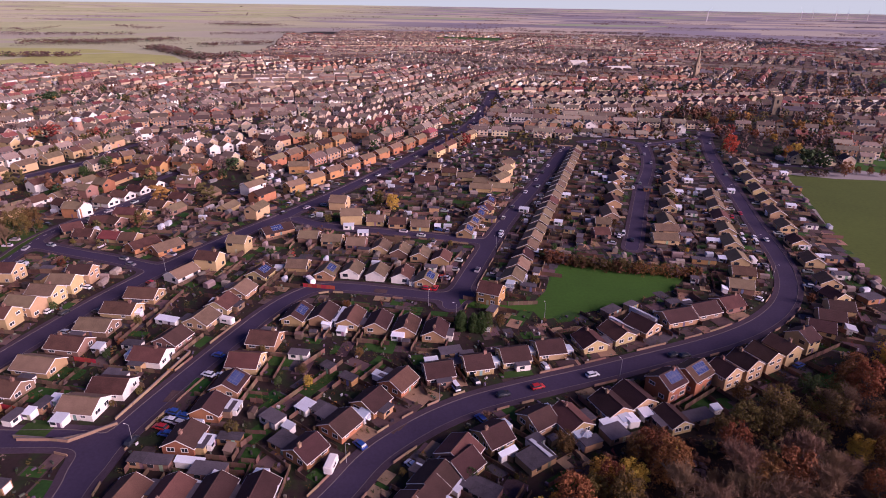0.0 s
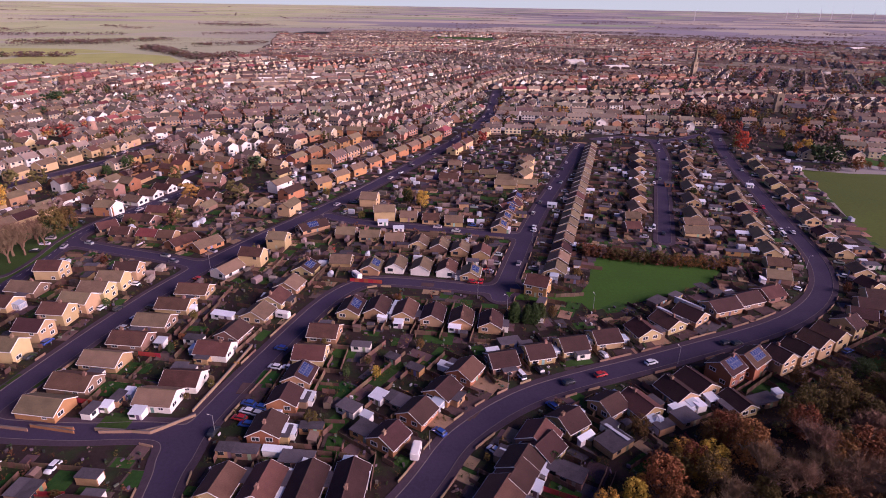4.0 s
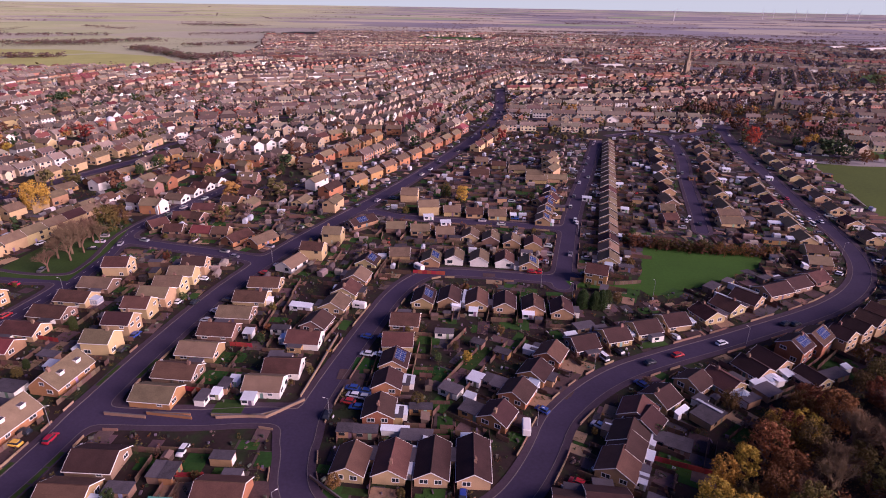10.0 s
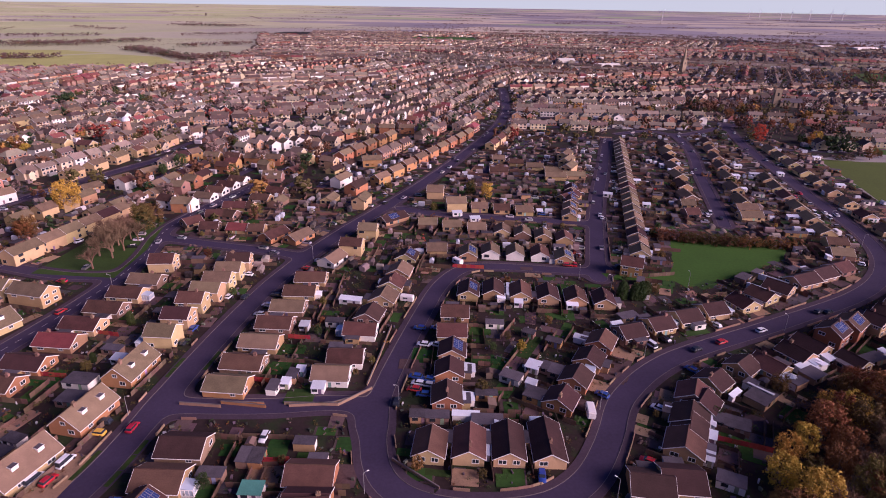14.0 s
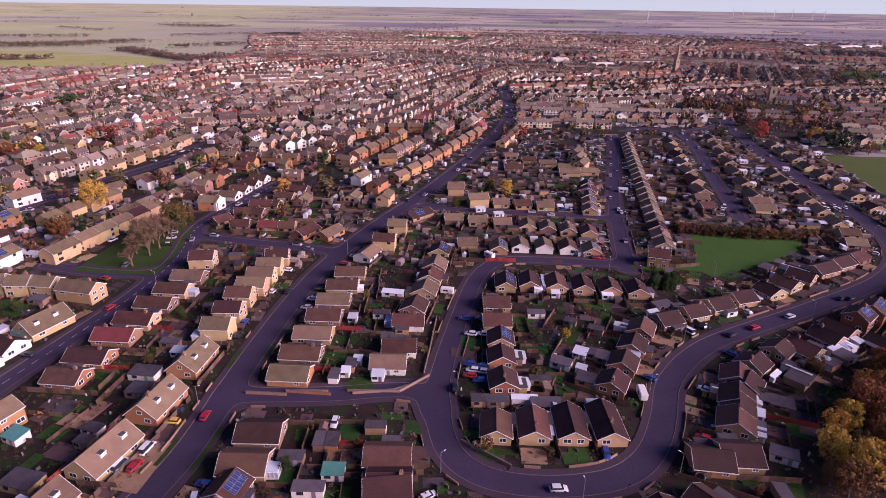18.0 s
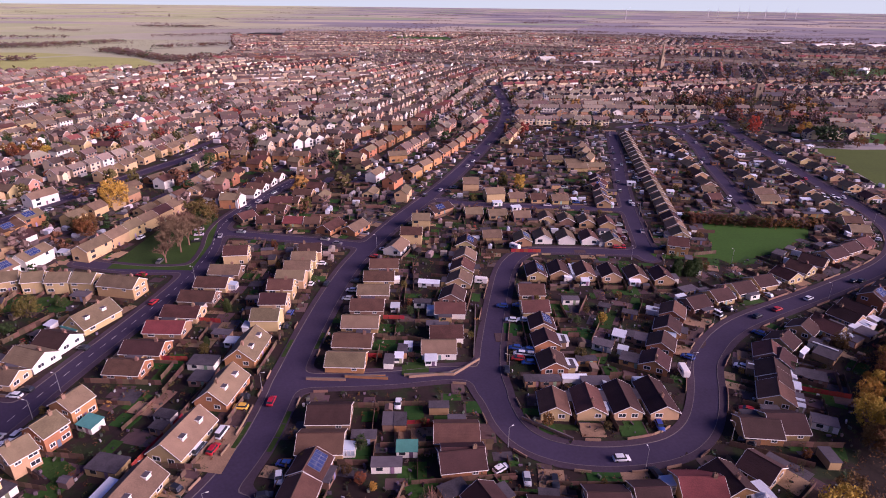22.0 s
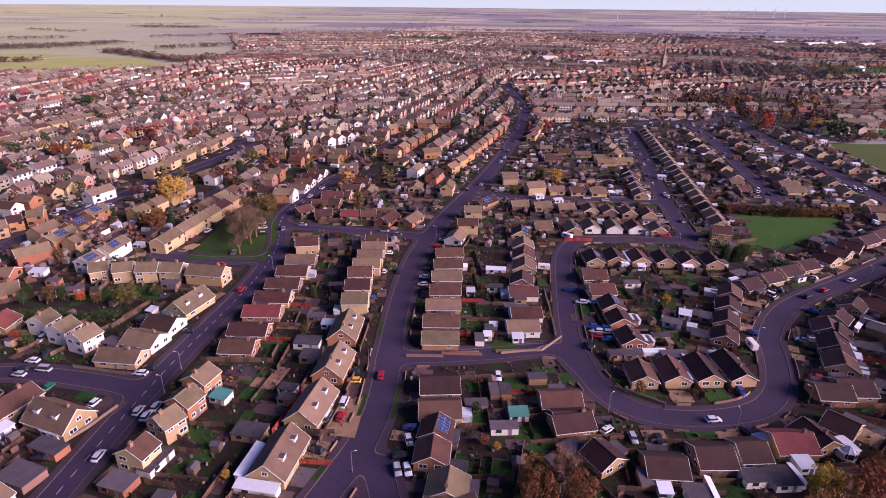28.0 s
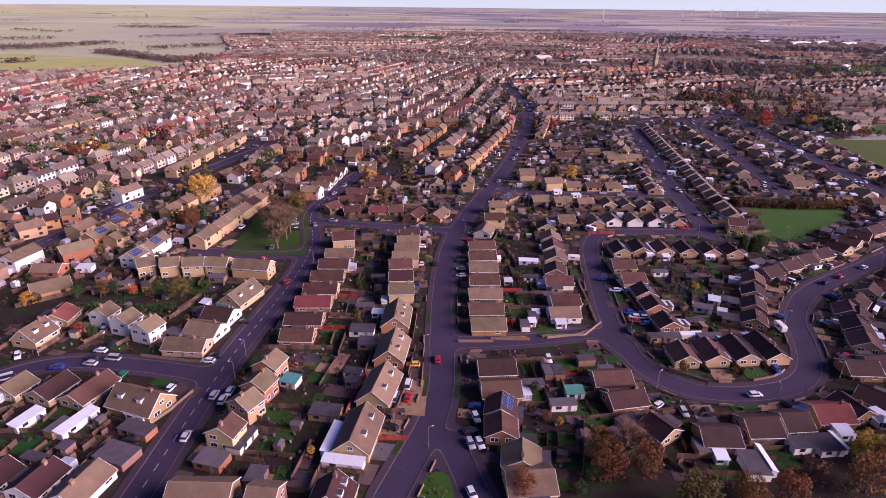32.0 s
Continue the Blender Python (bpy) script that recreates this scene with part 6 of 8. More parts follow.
# rows that can be told apart beyond the estate
row(-184.2, 303.6, -18, -174.0, 335.7, -18, 4, 11, 11, 8, "bw")
row(-165.2, 273.7, -18, -147.7, 311.9, -18, 4, 11, 11, 8, "b")
row(-199.7, 292.0, -24, -188.8, 287.2, -24, 2, 9.5, 9.5, 7.5, "tw")
row(-202.0, 385.9, -10, -160.3, 378.3, -10, 4, 11, 11, 7.5, "to")
row(-199.6, 346.4, 77, -199.6, 346.4, 77, 1, 16, 16, 8, "b")
row(-154.5, 340.0, -6, -154.5, 340.0, -6, 1, 12, 12, 8.5, "c")
row(-168.3, 420.2, -50, -153.3, 432.9, -50, 3, 9, 9, 7.5, "tw")
row(-253.6, 414.7, 76, -248.2, 436.3, 76, 2, 15, 15, 8, "ty")
row(-274.7, 348.6, 75, -258.7, 406.8, 75, 4, 13, 13, 7.5, "ty")
row(-253.4, 323.6, 60, -233.8, 357.2, 60, 3, 12, 12, 8, "bo")
row(-213.3, 315.8, 72, -213.3, 315.8, 72, 1, 15, 15, 8, "by")
row(-319.8, 429.1, -17, -299.9, 423.0, -17, 2, 12, 12, 8, "ty")
row(-223.7, 386.9, 52, -217.4, 395.1, 52, 2, 9, 9, 8, "to")
row(-314.3, 340.7, 77, -308.8, 364.4, 77, 2, 14, 14, 8, "bo")
row(-115.1, 389.8, 63, -83.9, 452.3, 63, 5, 13.5, 13.5, 7.5, "to")
row(-95.7, 373.0, 7, -95.7, 373.0, 7, 1, 13, 13, 7.5, "to")
row(-140.3, 380.2, -28, -123.5, 371.1, -28, 2, 11, 11, 7.5, "ty")
row(-141.5, 422.4, 57, -126.6, 445.4, 57, 2, 16, 16, 8, "ty")
row(-116.3, 460.5, 45, -116.3, 460.5, 45, 1, 13, 13, 8, "to")
row(-101.8, 482.0, -5, -69.1, 479.4, -5, 3, 13, 13, 7.5, "to")
row(-237.0, 465.1, 38, -255.4, 488.5, 38, 2, 9, 9, 8, "tw")
row(-416.5, 464.2, 67, -369.0, 579.0, 67, 8, 15.5, 15.5, 7.5, "ty")

rng = random.Random(11)
# streets keep one direction within a quarter of the town
SEEDS = [(-450, 560, 70), (-520, 800, 76), (-400, 780, 72), (-300, 650, 66), (-340, 500, 68), (-200, 520, 20), (-150, 600, 8), (-250, 440, 72), (-90, 560, 64), (30, 640, 68), (-100, 720, 60),
         (90, 560, -8), (150, 690, 10), (300, 800, 15), (0, 900, 62), (-200, 850, 15), (-330, 960, 60), (500, 900, 58), (650, 1200, 58), (250, 1100, 75), (-250, 300, 68), (-300, 400, 68), (-150, 400, 62),
         (-60, 400, 62), (60, 350, -12), (150, 350, -12), (-200, 330, 72), (380, 560, -15), (520, 640, 5)]
SEEDS += [(rng.uniform(-500, 1400), rng.uniform(1000, 2300), rng.choice([rng.uniform(-30, 25), rng.uniform(50, 75)])) for _ in range(50)]
SEED_AT = np.array([q[:2] for q in SEEDS])
BUCKET = {}
for hx, hy, *_ in HOUSES:
    BUCKET.setdefault((int(hx // 15), int(hy // 15)), []).append((hx, hy))


def is_free(x, y, r):
    i, j = int(x // 15), int(y // 15)
    return all((x - a) ** 2 + (y - b) ** 2 > r * r for di in (-1, 0, 1) for dj in (-1, 0, 1) for a, b in BUCKET.get((i + di, j + dj), ()))


def quarter(x, y):
    return int(((SEED_AT - (x, y)) ** 2).sum(1).argmin())


def in_town(x, y):
    return inside(x, y, TOWN) and not any(inside(x, y, p) for p in KEEP_OUT)


SPOTS = []
STREETS = ([], [])
KERBSIDE = []      # places along the side streets where cars stand
for si, (sx0, sy0, sang) in enumerate(SEEDS):
    ca, sn = math.cos(radians(sang)), math.sin(radians(sang))
    v, k = -330.0, 0
    while v < 330:
        u = -330.0 + rng.uniform(0, 8)
        style = rng.choices(["semi", "detached", "terrace", "bungalow"], (38, 18, 6, 38))[0]
        look_w, look_r = rng.choice(["buff", "cream", "cream", "orange", "orange", "brown", "buff"]), rng.choice(["roof", "roof", "roof", "roofgrey", "roofgrey", "roofgrey", "roofred"])
        turn = 90 if style in ("detached", "bungalow") and rng.random() < 0.55 else 0
        back = rng.uniform(-1.5, 1.5)
        while u < 330:
            L = {"semi": rng.uniform(12, 15), "detached": rng.uniform(8, 10.5), "terrace": rng.uniform(16, 22), "bungalow": rng.uniform(9, 12)}[style]
            W = rng.uniform(6.8, 8.4)
            side = W if turn else L
            x, y = sx0 + (u + side / 2) * ca - (v + back) * sn, sy0 + (u + side / 2) * sn + (v + back) * ca
            u += side + rng.choice([1.8, 2.6, 3.4, 3.4, 6.0])
            if quarter(x, y) != si:
                continue
            if y < 60 or (y < 285 and x > -185) or y < 175 or (y < 260 and -270 < x) or (y < 478 and x > -52 + (y - 335) * 0.45 and x < 245) or rng.random() < 0.05 or not in_town(x, y) or off_road(x, y) < W / 2 + 4.2 or not is_free(x, y, 8.0 + side * 0.25):
                continue
            white = rng.random()
            wall = "render" if white < 0.15 else look_w if white < 0.8 else rng.choice(["buff", "cream", "orange", "brown"])
            roof = look_r if rng.random() < 0.72 else rng.choice(["roof", "roofgrey", "roofgrey", "roof"])
            SPOTS.append((x, y, sang + turn, L, W, style, wall, roof))
            for q in (-0.3, 0.3) if side > 12 else (0.0,):
                hx, hy = x + q * side * ca, y + q * side * sn
                BUCKET.setdefault((int(hx // 15), int(hy // 15)), []).append((hx, hy))
        k += 1
        if k % 2:
            for q in range(-330, 330, 10):          # a side street along every second gap
                x, y = sx0 + q * ca - (v + 10.2) * sn, sy0 + q * sn + (v + 10.2) * ca
                if y > 290 and quarter(x, y) == si and in_town(x, y) and off_road(x, y) > 7 and is_free(x, y, 5.5):
                    strip(*STREETS, x, y, ca, sn, 5.2, 2.8, 0.0, 0.03 + 0.001 * (q % 7))
                    if y < 1000 and rng.random() < 0.55:
                        e = rng.choice([-1, 1]) * 1.9
                        KERBSIDE.append((x - e * sn, y + e * ca, sang))
        v += 20.4 if k % 2 else rng.uniform(21, 25)


def far_houses(spots):
    """Gabled and hipped houses with wings, chimneys and windows, joined by the colour of their walls and roofs."""
    walls = {k: ([], []) for k in ("buff", "cream", "orange", "brown", "render")}
    roofs = {k: ([], []) for k in ("roof", "roofgrey", "roofred")}
    trims, panes, felt = ([], []), ([], []), ([], [])

    def block(out, put, x0, x1, y0, y1, z0, z1):
        v, f = out
        b = len(v)
        v += [put((x, y, z)) for z in (z0, z1) for x, y in ((x0, y0), (x1, y0), (x1, y1), (x0, y1))]
        f += [(b + 4, b + 5, b + 6, b + 7)] + [(b + i, b + (i + 1) % 4, b + 4 + (i + 1) % 4, b + 4 + i) for i in range(4)]

    def shell(wout, rout, put, x0, x1, W, eave, rise, hip):
        """Walls and a thick roof; the ridge runs along x."""
        v, f = wout
        b = len(v)
        h = hip * W / 2
        v += [put(p) for p in ((x0, -W / 2, 0), (x1, -W / 2, 0), (x1, W / 2, 0), (x0, W / 2, 0), (x0, -W / 2, eave), (x1, -W / 2, eave), (x1, W / 2, eave), (x0, W / 2, eave))]
        f += [(b, b + 1, b + 5, b + 4), (b + 2, b + 3, b + 7, b + 6), (b + 1, b + 2, b + 6, b + 5), (b + 3, b, b + 4, b + 7)]
        if not hip:
            v += [put((x0, 0, eave + rise)), put((x1, 0, eave + rise))]
            f += [(b + 5, b + 6, b + 9), (b + 7, b + 4, b + 8)]
        v, f = rout
        b, o = len(v), 0.35
        zl = eave - o * rise / (W / 2)
        for up in (0.0, 0.2):
            v += [put(p) for p in ((x0 - o, -W / 2 - o, zl + up), (x1 + o, -W / 2 - o, zl + up), (x1 + o - h, 0, eave + rise + up), (x0 - o + h, 0, eave + rise + up), (x0 - o, W / 2 + o, zl + up), (x1 + o, W / 2 + o, zl + up))]
        f += [(b + 6, b + 7, b + 8, b + 9), (b + 9, b + 8, b + 11, b + 10), (b, b + 1, b + 7, b + 6), (b + 5, b + 4, b + 10, b + 11), (b + 1, b + 2, b + 8, b + 7), (b + 2, b + 5, b + 11, b + 8), (b + 3, b, b + 6, b + 9), (b + 4, b + 3, b + 9, b + 10)]
        if hip:
            f += [(b + 7, b + 11, b + 8), (b + 10, b + 6, b + 9)]

    for x, y, a, L, W, style, wall, roof in spots:
        eave = 2.6 if style == "bungalow" else 5.0
        rise = W * rng.uniform(0.28, 0.38)
        c, s, z0 = math.cos(radians(a)), math.sin(radians(a)), far_rise(x, y)

        def put(p):
            return (x + p[0] * c - p[1] * s, y + p[0] * s + p[1] * c, p[2] + z0)
        hip = 0.9 if rng.random() < (0.3 if style in ("semi", "bungalow") else 0.05) else 0
        shell(walls[wall], roofs[roof], put, -L / 2, L / 2, W, eave, rise, hip)
        units = max(1, round(L / 6.5))
        for i in range(units):
            q = (i + (0.12 if i % 2 else 0.88)) / units * L - L / 2
            if rng.random() < 0.8:
                block(walls["brown" if wall == "render" else wall], put, q - 0.4, q + 0.4, -0.4, 0.4, eave + rise - 0.6, eave + rise + 1.0)
        e = rng.choice([-1, 1])
        kind = rng.random()
        if kind < 0.35:          # a lower wing at the back
            w2 = W * rng.uniform(0.5, 0.7)
            m = rng.uniform(-0.25, 0.25) * L

            def wing(p):
                return put((m - e * p[1], e * (W / 2 + p[0]), p[2]))
            shell(walls[wall], roofs[roof], wing, -1.0, rng.uniform(2.5, 4), w2, min(eave, 3.0) if kind < 0.2 else eave - 0.4, w2 * 0.34, 0)
        elif kind < 0.65:
            m, d = rng.uniform(-0.3, 0.3) * L, rng.uniform(2.0, 3.4)
            block(walls[wall], put, m - 2, m + 2, *sorted((e * W / 2, e * (W / 2 + d))), 0, 2.4)
            block(felt, put, m - 2.15, m + 2.15, *sorted((e * W / 2, e * (W / 2 + d + 0.15))), 2.4, 2.58)
        if y < 700:
            for z in (0.95,) if eave < 3 else (0.95, 3.35):
                for i in range(units * 2):
                    q = (i + 0.5) / (units * 2) * L - L / 2
                    for side in (-1, 1):
                        if side * c > 0.3:          # the north sides are turned away
                            continue
                        w, h = rng.choice([0.6, 0.85, 1.0]), 1.25
                        lo, hi = sorted((side * W / 2, side * (W / 2 + 0.06)))
                        block(trims, put, q - w - 0.12, q + w + 0.12, lo, hi, z - 0.1, z + h + 0.1)
                        lo, hi = sorted((side * (W / 2 + 0.03), side * (W / 2 + 0.09)))
                        block(panes, put, q - w, q + w, lo, hi, z, z + h)
                for side in (-1, 1):
                    if side * s < 0.3 and rng.random() < 0.75:
                        q, w = rng.choice([-0.2, 0.2]) * W, 0.7
                        lo, hi = sorted((side * L / 2, side * (L / 2 + 0.06)))
                        block(trims, put, lo, hi, q - w - 0.12, q + w + 0.12, z - 0.1, z + 1.35)
                        lo, hi = sorted((side * (L / 2 + 0.03), side * (L / 2 + 0.09)))
                        block(panes, put, lo, hi, q - w, q + w, z, z + 1.25)
            if not hip:          # pale verge boards on the gables
                for side in (-1, 1):
                    v, f = trims
                    b = len(v)
                    xo = side * (L / 2 + 0.37)
                    for xx in (xo, xo + side * 0.04):
                        v += [put((xx, yy, zz)) for yy, zz in ((-W / 2 - 0.35, eave - 0.35 * rise / (W / 2) - 0.02), (0, eave + rise - 0.02), (W / 2 + 0.35, eave - 0.35 * rise / (W / 2) - 0.02), (W / 2 + 0.35, eave - 0.35 * rise / (W / 2) + 0.22), (0, eave + rise + 0.22), (-W / 2 - 0.35, eave - 0.35 * rise / (W / 2) + 0.22))]
                    f += [(b + 6, b + 7, b + 10, b + 11), (b + 7, b + 8, b + 9, b + 10), (b + 5, b + 4, b + 10, b + 11), (b + 4, b + 3, b + 9, b + 10)]
    for wall, out in walls.items():
        tagged(new("town_house_walls", sheet("town_house_walls", *out, "far_" + wall)), f"{NAMES[wall]} walls of the town's distant houses", "houses", kind="stuff")
    for roof, out in roofs.items():
        tagged(new("town_roofs", sheet("town_roofs", *out, "far_" + roof)), {"roof": "brown", "roofgrey": "grey-tan", "roofred": "red"}[roof] + " tiled roofs of the town's distant houses", "roofs", kind="stuff")
    tagged(new("town_window_frames", sheet("town_window_frames", *trims, "trim")), "white window frames and verge boards of the town's houses", "windows", kind="stuff")
    tagged(new("town_window_panes", sheet("town_window_panes", *panes, "glass")), "dark window panes of the town's houses", "windows", kind="stuff")
    tagged(new("town_flat_roofs", sheet("town_flat_roofs", *felt, "flat")), "grey felt roofs of back extensions", "roofs", kind="stuff")


M["far_roof"] = node_mat("town_brown_roofs", (0.122, 0.087, 0.068), 0.85, 0.35, 0.3, 1.2, 0.45, 0.03, island=True)
M["far_roofgrey"] = node_mat("town_grey_roofs", (0.210, 0.170, 0.125), 0.85, 0.35, 0.3, 1.2, 0.4, 0.03, island=True)
M["far_roofred"] = node_mat("town_red_roofs", (0.20, 0.078, 0.055), 0.85, 0.35, 0.3, 1.2, 0.4, 0.03, island=True)
for k, c in (("buff", (0.47, 0.36, 0.225)), ("cream", (0.60, 0.49, 0.30)), ("orange", (0.42, 0.225, 0.125)), ("brown", (0.28, 0.17, 0.115)), ("render", (0.78, 0.74, 0.64))):
    M["far_" + k] = node_mat("town_" + k + "_walls", c, 0.88, 0.2, 0.3, 3.0, 0.25, 0.02, island=True)

tagged(new("town_streets", sheet("town_streets", *STREETS, "asphalt")), "grey asphalt side streets between the rows of houses", "street", kind="stuff")
# gardens of those houses
for kind in ("grass", "drive", "gravel"):
    PATCH[kind] = ([], [])
for x, y, a, L, *_ in SPOTS:
    if y < 900:
        for _ in range(2):
            q = radians(a) + rng.choice([1.57, -1.57]) + rng.uniform(-0.4, 0.4)
            px, py = x + 8 * math.cos(q), y + 8 * math.sin(q)
            if off_road(px, py) > 4.5:
                patch(rng.choice(["grass", "grass", "drive", "gravel"]), px, py, a, rng.uniform(4, 8), rng.uniform(3, 6))
for kind in ("grass", "drive", "gravel"):
    tagged(new("town_plots", sheet("town_plots", *PATCH[kind], kind)), "lawns, drives and yards of the town's gardens", "ground", kind="stuff")

NEARER = sorted((s for s in SPOTS if s[1] < 520 and s[3] < 16.5), key=lambda s: math.hypot(s[0] + 90, s[1]))[:62]
taken = set(NEARER)
for x, y, a, L, W, style, wall, roof in NEARER:
    house(x, y, a, L, W, ("b" if style == "bungalow" else "t") + {"render": "w", "cream": "y", "orange": "o"}.get(wall, ""), near="far")
far_houses([s for s in SPOTS if s not in taken])
# cars on the drives and along the estate roads farther off
for w, line in LINES:
    for (xa, ya), (xb, yb) in zip(line, line[1:]):
        seg = math.hypot(xb - xa, yb - ya)
        tx, ty = (xb - xa) / max(seg, 0.01), (yb - ya) / max(seg, 0.01)
        for k in range(int(seg / 5.0 + rng.random())):
            for side in (-1, 1):
                d, u = rng.choice([-1.2, 4.2, 5.4, 6.2]), rng.uniform(0, seg)
                x, y = xa + u * tx - side * ty * (w + d), ya + u * ty + side * tx * (w + d)
                if y > 215 and rng.random() < 0.34 and abs(off_road(x, y) - d) < 0.6 and not in_house(x, y, 1.4) and not any(abs(x - a) < 3.5 and abs(y - b) < 3.5 for a, b, _ in KERBSIDE[-60:]):
                    KERBSIDE.append((x, y, math.degrees(math.atan2(ty, tx)) + (0 if d < 0 else 90)))
# cars along the side streets
M["far_car"] = node_mat("parked_car_paint", (0.30, 0.31, 0.34), 0.35, 0.05, 0.5, 4.0, 0.95, 0.5, spec=0.6, island=True)
v, f, gv, gf = [], [], [], []
for x, y, a in KERBSIDE:
    c, s = math.cos(radians(a)), math.sin(radians(a))
    for out, (x0, x1, t0, t1, w, z0, z1) in (((v, f), (-2.1, 2.1, -2.0, 2.0, 0.87, 0.25, 0.95)), ((gv, gf), (-1.7, 1.2, -1.3, 0.6, 0.76, 0.95, 1.4)), ((v, f), (-1.32, 0.62, -1.25, 0.55, 0.68, 1.4, 1.47))):
        b = len(out[0])
        out[0].extend((x + px * c - py * w * s, y + px * s + py * w * c, z) for z, xa, xb in ((z0, x0, x1), (z1, t0, t1)) for px, py in ((xa, -1), (xb, -1), (xb, 1), (xa, 1)))
        out[1].extend([(b + 4, b + 5, b + 6, b + 7)] + [(b + i, b + (i + 1) % 4, b + 4 + (i + 1) % 4, b + 4 + i) for i in range(4)])
tagged(new("kerbside_cars", sheet("kerbside_cars", v, f, "far_car")), "white, silver and dark cars parked along the town's side streets", "cars", kind="stuff")
tagged(new("kerbside_car_windows", sheet("kerbside_car_windows", gv, gf, "glass")), "dark windows of the cars along the side streets", "cars", kind="stuff")
# ---- trees ----
def limbs_mesh(seed, height, bare):
    """Trunk and forking limbs; a bare tree fans out upwards into fine branches."""
    r = random.Random(seed)
    bm = bmesh.new()
    tips = []

    def grow(p, d, length, rad, depth):
        q = p + d * length
        tube(bm, p, q, rad, rad * 0.66, 5 if depth < 2 else 3)
        if depth == (4 if bare else 3):
            tips.append((q, d))
            return
        for k in range(r.choice([2, 3, 3]) if depth else 6):
            t = Vector((r.gauss(0, 1), r.gauss(0, 1), r.gauss(0.45 if bare else 0.25, 0.5)))
            nd = (d * (1.2 if depth else 0.8) + t.normalized() * r.uniform(0.5, 0.85)).normalized()
            grow(p.lerp(q, r.uniform(0.55, 1.0)), nd, length * r.uniform(0.64, 0.84), rad * 0.58, depth + 1)
    grow(Vector((0, 0, -0.02)), Vector((0, 0, 1)), 0.27, 0.033 if bare else 0.024, 0)
    return finish("trunk", bm, "bark" if not bare else "twig"), tips


def cards(r, centre, n, spread, size, out, thin=1.0):
    v, f = out
    for _ in range(n):
        c = centre + Vector((r.gauss(0, spread), r.gauss(0, spread), r.gauss(0, spread * 0.8)))
        a = Vector((r.gauss(0, 1), r.gauss(0, 1), r.gauss(0, 1))).normalized() * size * r.uniform(0.6, 1.3)
        b = a.orthogonal().normalized() * size * thin * r.uniform(0.5, 1.0)
        b.rotate(Matrix.Rotation(r.uniform(0, 6.28), 3, a))
        k = len(v)
        v += [c - a, c + b, c + a]
        f.append((k, k + 1, k + 2))


def lobe(r, centre, radius, n, size, out):
    """Leaves over one rounded clump of a crown."""
    v, f = out
    for _ in range(n):
        d = Vector((r.gauss(0, 1), r.gauss(0, 1), r.gauss(0.25, 1))).normalized()
        c = centre + d * radius * r.uniform(0.7, 1.1)
        nrm = (d + Vector((r.gauss(0, 0.4), r.gauss(0, 0.4), r.gauss(0, 0.4)))).normalized()
        a = nrm.orthogonal().normalized()
        a.rotate(Matrix.Rotation(r.uniform(0, 6.28), 3, nrm))
        b = nrm.cross(a) * size * r.uniform(0.5, 1.0)
        a *= size * r.uniform(0.7, 1.3)
        k = len(v)
        v += [c - a, c + b, c + a]
        f.append((k, k + 1, k + 2))


def crown_mesh(seed, tips, kind, mat, fine):
    r = random.Random(seed + 50)
    out = ([], [])
    if kind == "bare":
        v, f = out
        for q, d in tips:
            for _ in range(20):
                t = (d + Vector((r.gauss(0, 0.55), r.gauss(0, 0.55), r.gauss(0.1, 0.5)))).normalized()
                p = q - d * r.uniform(0, 0.13)
                w = t.orthogonal().normalized()
                w.rotate(Matrix.Rotation(r.uniform(0, 6.28), 3, t))
                k = len(v)
                v += [p - w * 0.0021, p + w * 0.0021, p + t * r.uniform(0.06, 0.17)]
                f.append((k, k + 1, k + 2))
        return sheet("twig_crown", *out, mat)
    n, size = (32, 0.027) if fine else (11, 0.050)
    for q, d in tips:
        if r.random() < 0.5:
            lobe(r, q, r.uniform(0.045, 0.075), n // 2, size, out)
    for _ in range(78):
        a, z = r.uniform(0, 6.28), r.uniform(0.2, 0.93)
        rad = 0.34 * math.sqrt(max(0.05, 1 - ((z - 0.5) / 0.5) ** 2)) * r.uniform(0.55, 1.05)
        lobe(r, Vector((rad * math.cos(a), rad * math.sin(a), z)), r.uniform(0.05, 0.095), n, size, out)
    return sheet("crown", *out, mat)


LEAF = {"green": "leafgreen", "olive": "leafolive", "brown": "leafbrown", "gold": "leafgold", "red": "leafred", "bare": "twig"}
WORDS = {"green": "dark green", "olive": "olive-green", "brown": "russet-brown autumn", "gold": "golden autumn", "red": "red autumn", "bare": "bare leafless"}
rng6 = random.Random(3)
ROOTED = []


def tree(x, y, h, kind):
    """A unit tree scaled to its height: trunk with limbs, and a crown of small leaves or twigs."""
    if poly_in(x, y, GREEN) or off_road(x, y) < 1.5:
        return
    seed = rng6.randrange(4)
    ROOTED.append((x, y))
    bare = kind == "bare"
    trunk, tips = cached(("limbs", seed, bare), lambda: limbs_mesh(seed * 7 + bare, 1, bare))
    fine = h > 4.5
    crown = cached(("crown", seed, kind, fine), lambda: crown_mesh(seed, tips, kind, LEAF[kind], fine))
    ob = new("tree")
    wide = rng6.uniform(0.9, 1.25)
    h *= 1.3 if bare else 1.08
    ob.matrix_world = pose(x, y, 0, 0, 0, rng6.uniform(0, 360)) @ Matrix.Diagonal((h * wide, h * wide, h * rng6.uniform(0.95, 1.1), 1))
    tagged(ob, f"{WORDS[kind]} broadleaf tree with an uneven crown" if not bare else "bare leafless tree with fine grey-brown twigs", "tree", "trees and shrubs")
    part("trunk", trunk, ob)
    part("twig_crown" if bare else "crown", crown, ob)


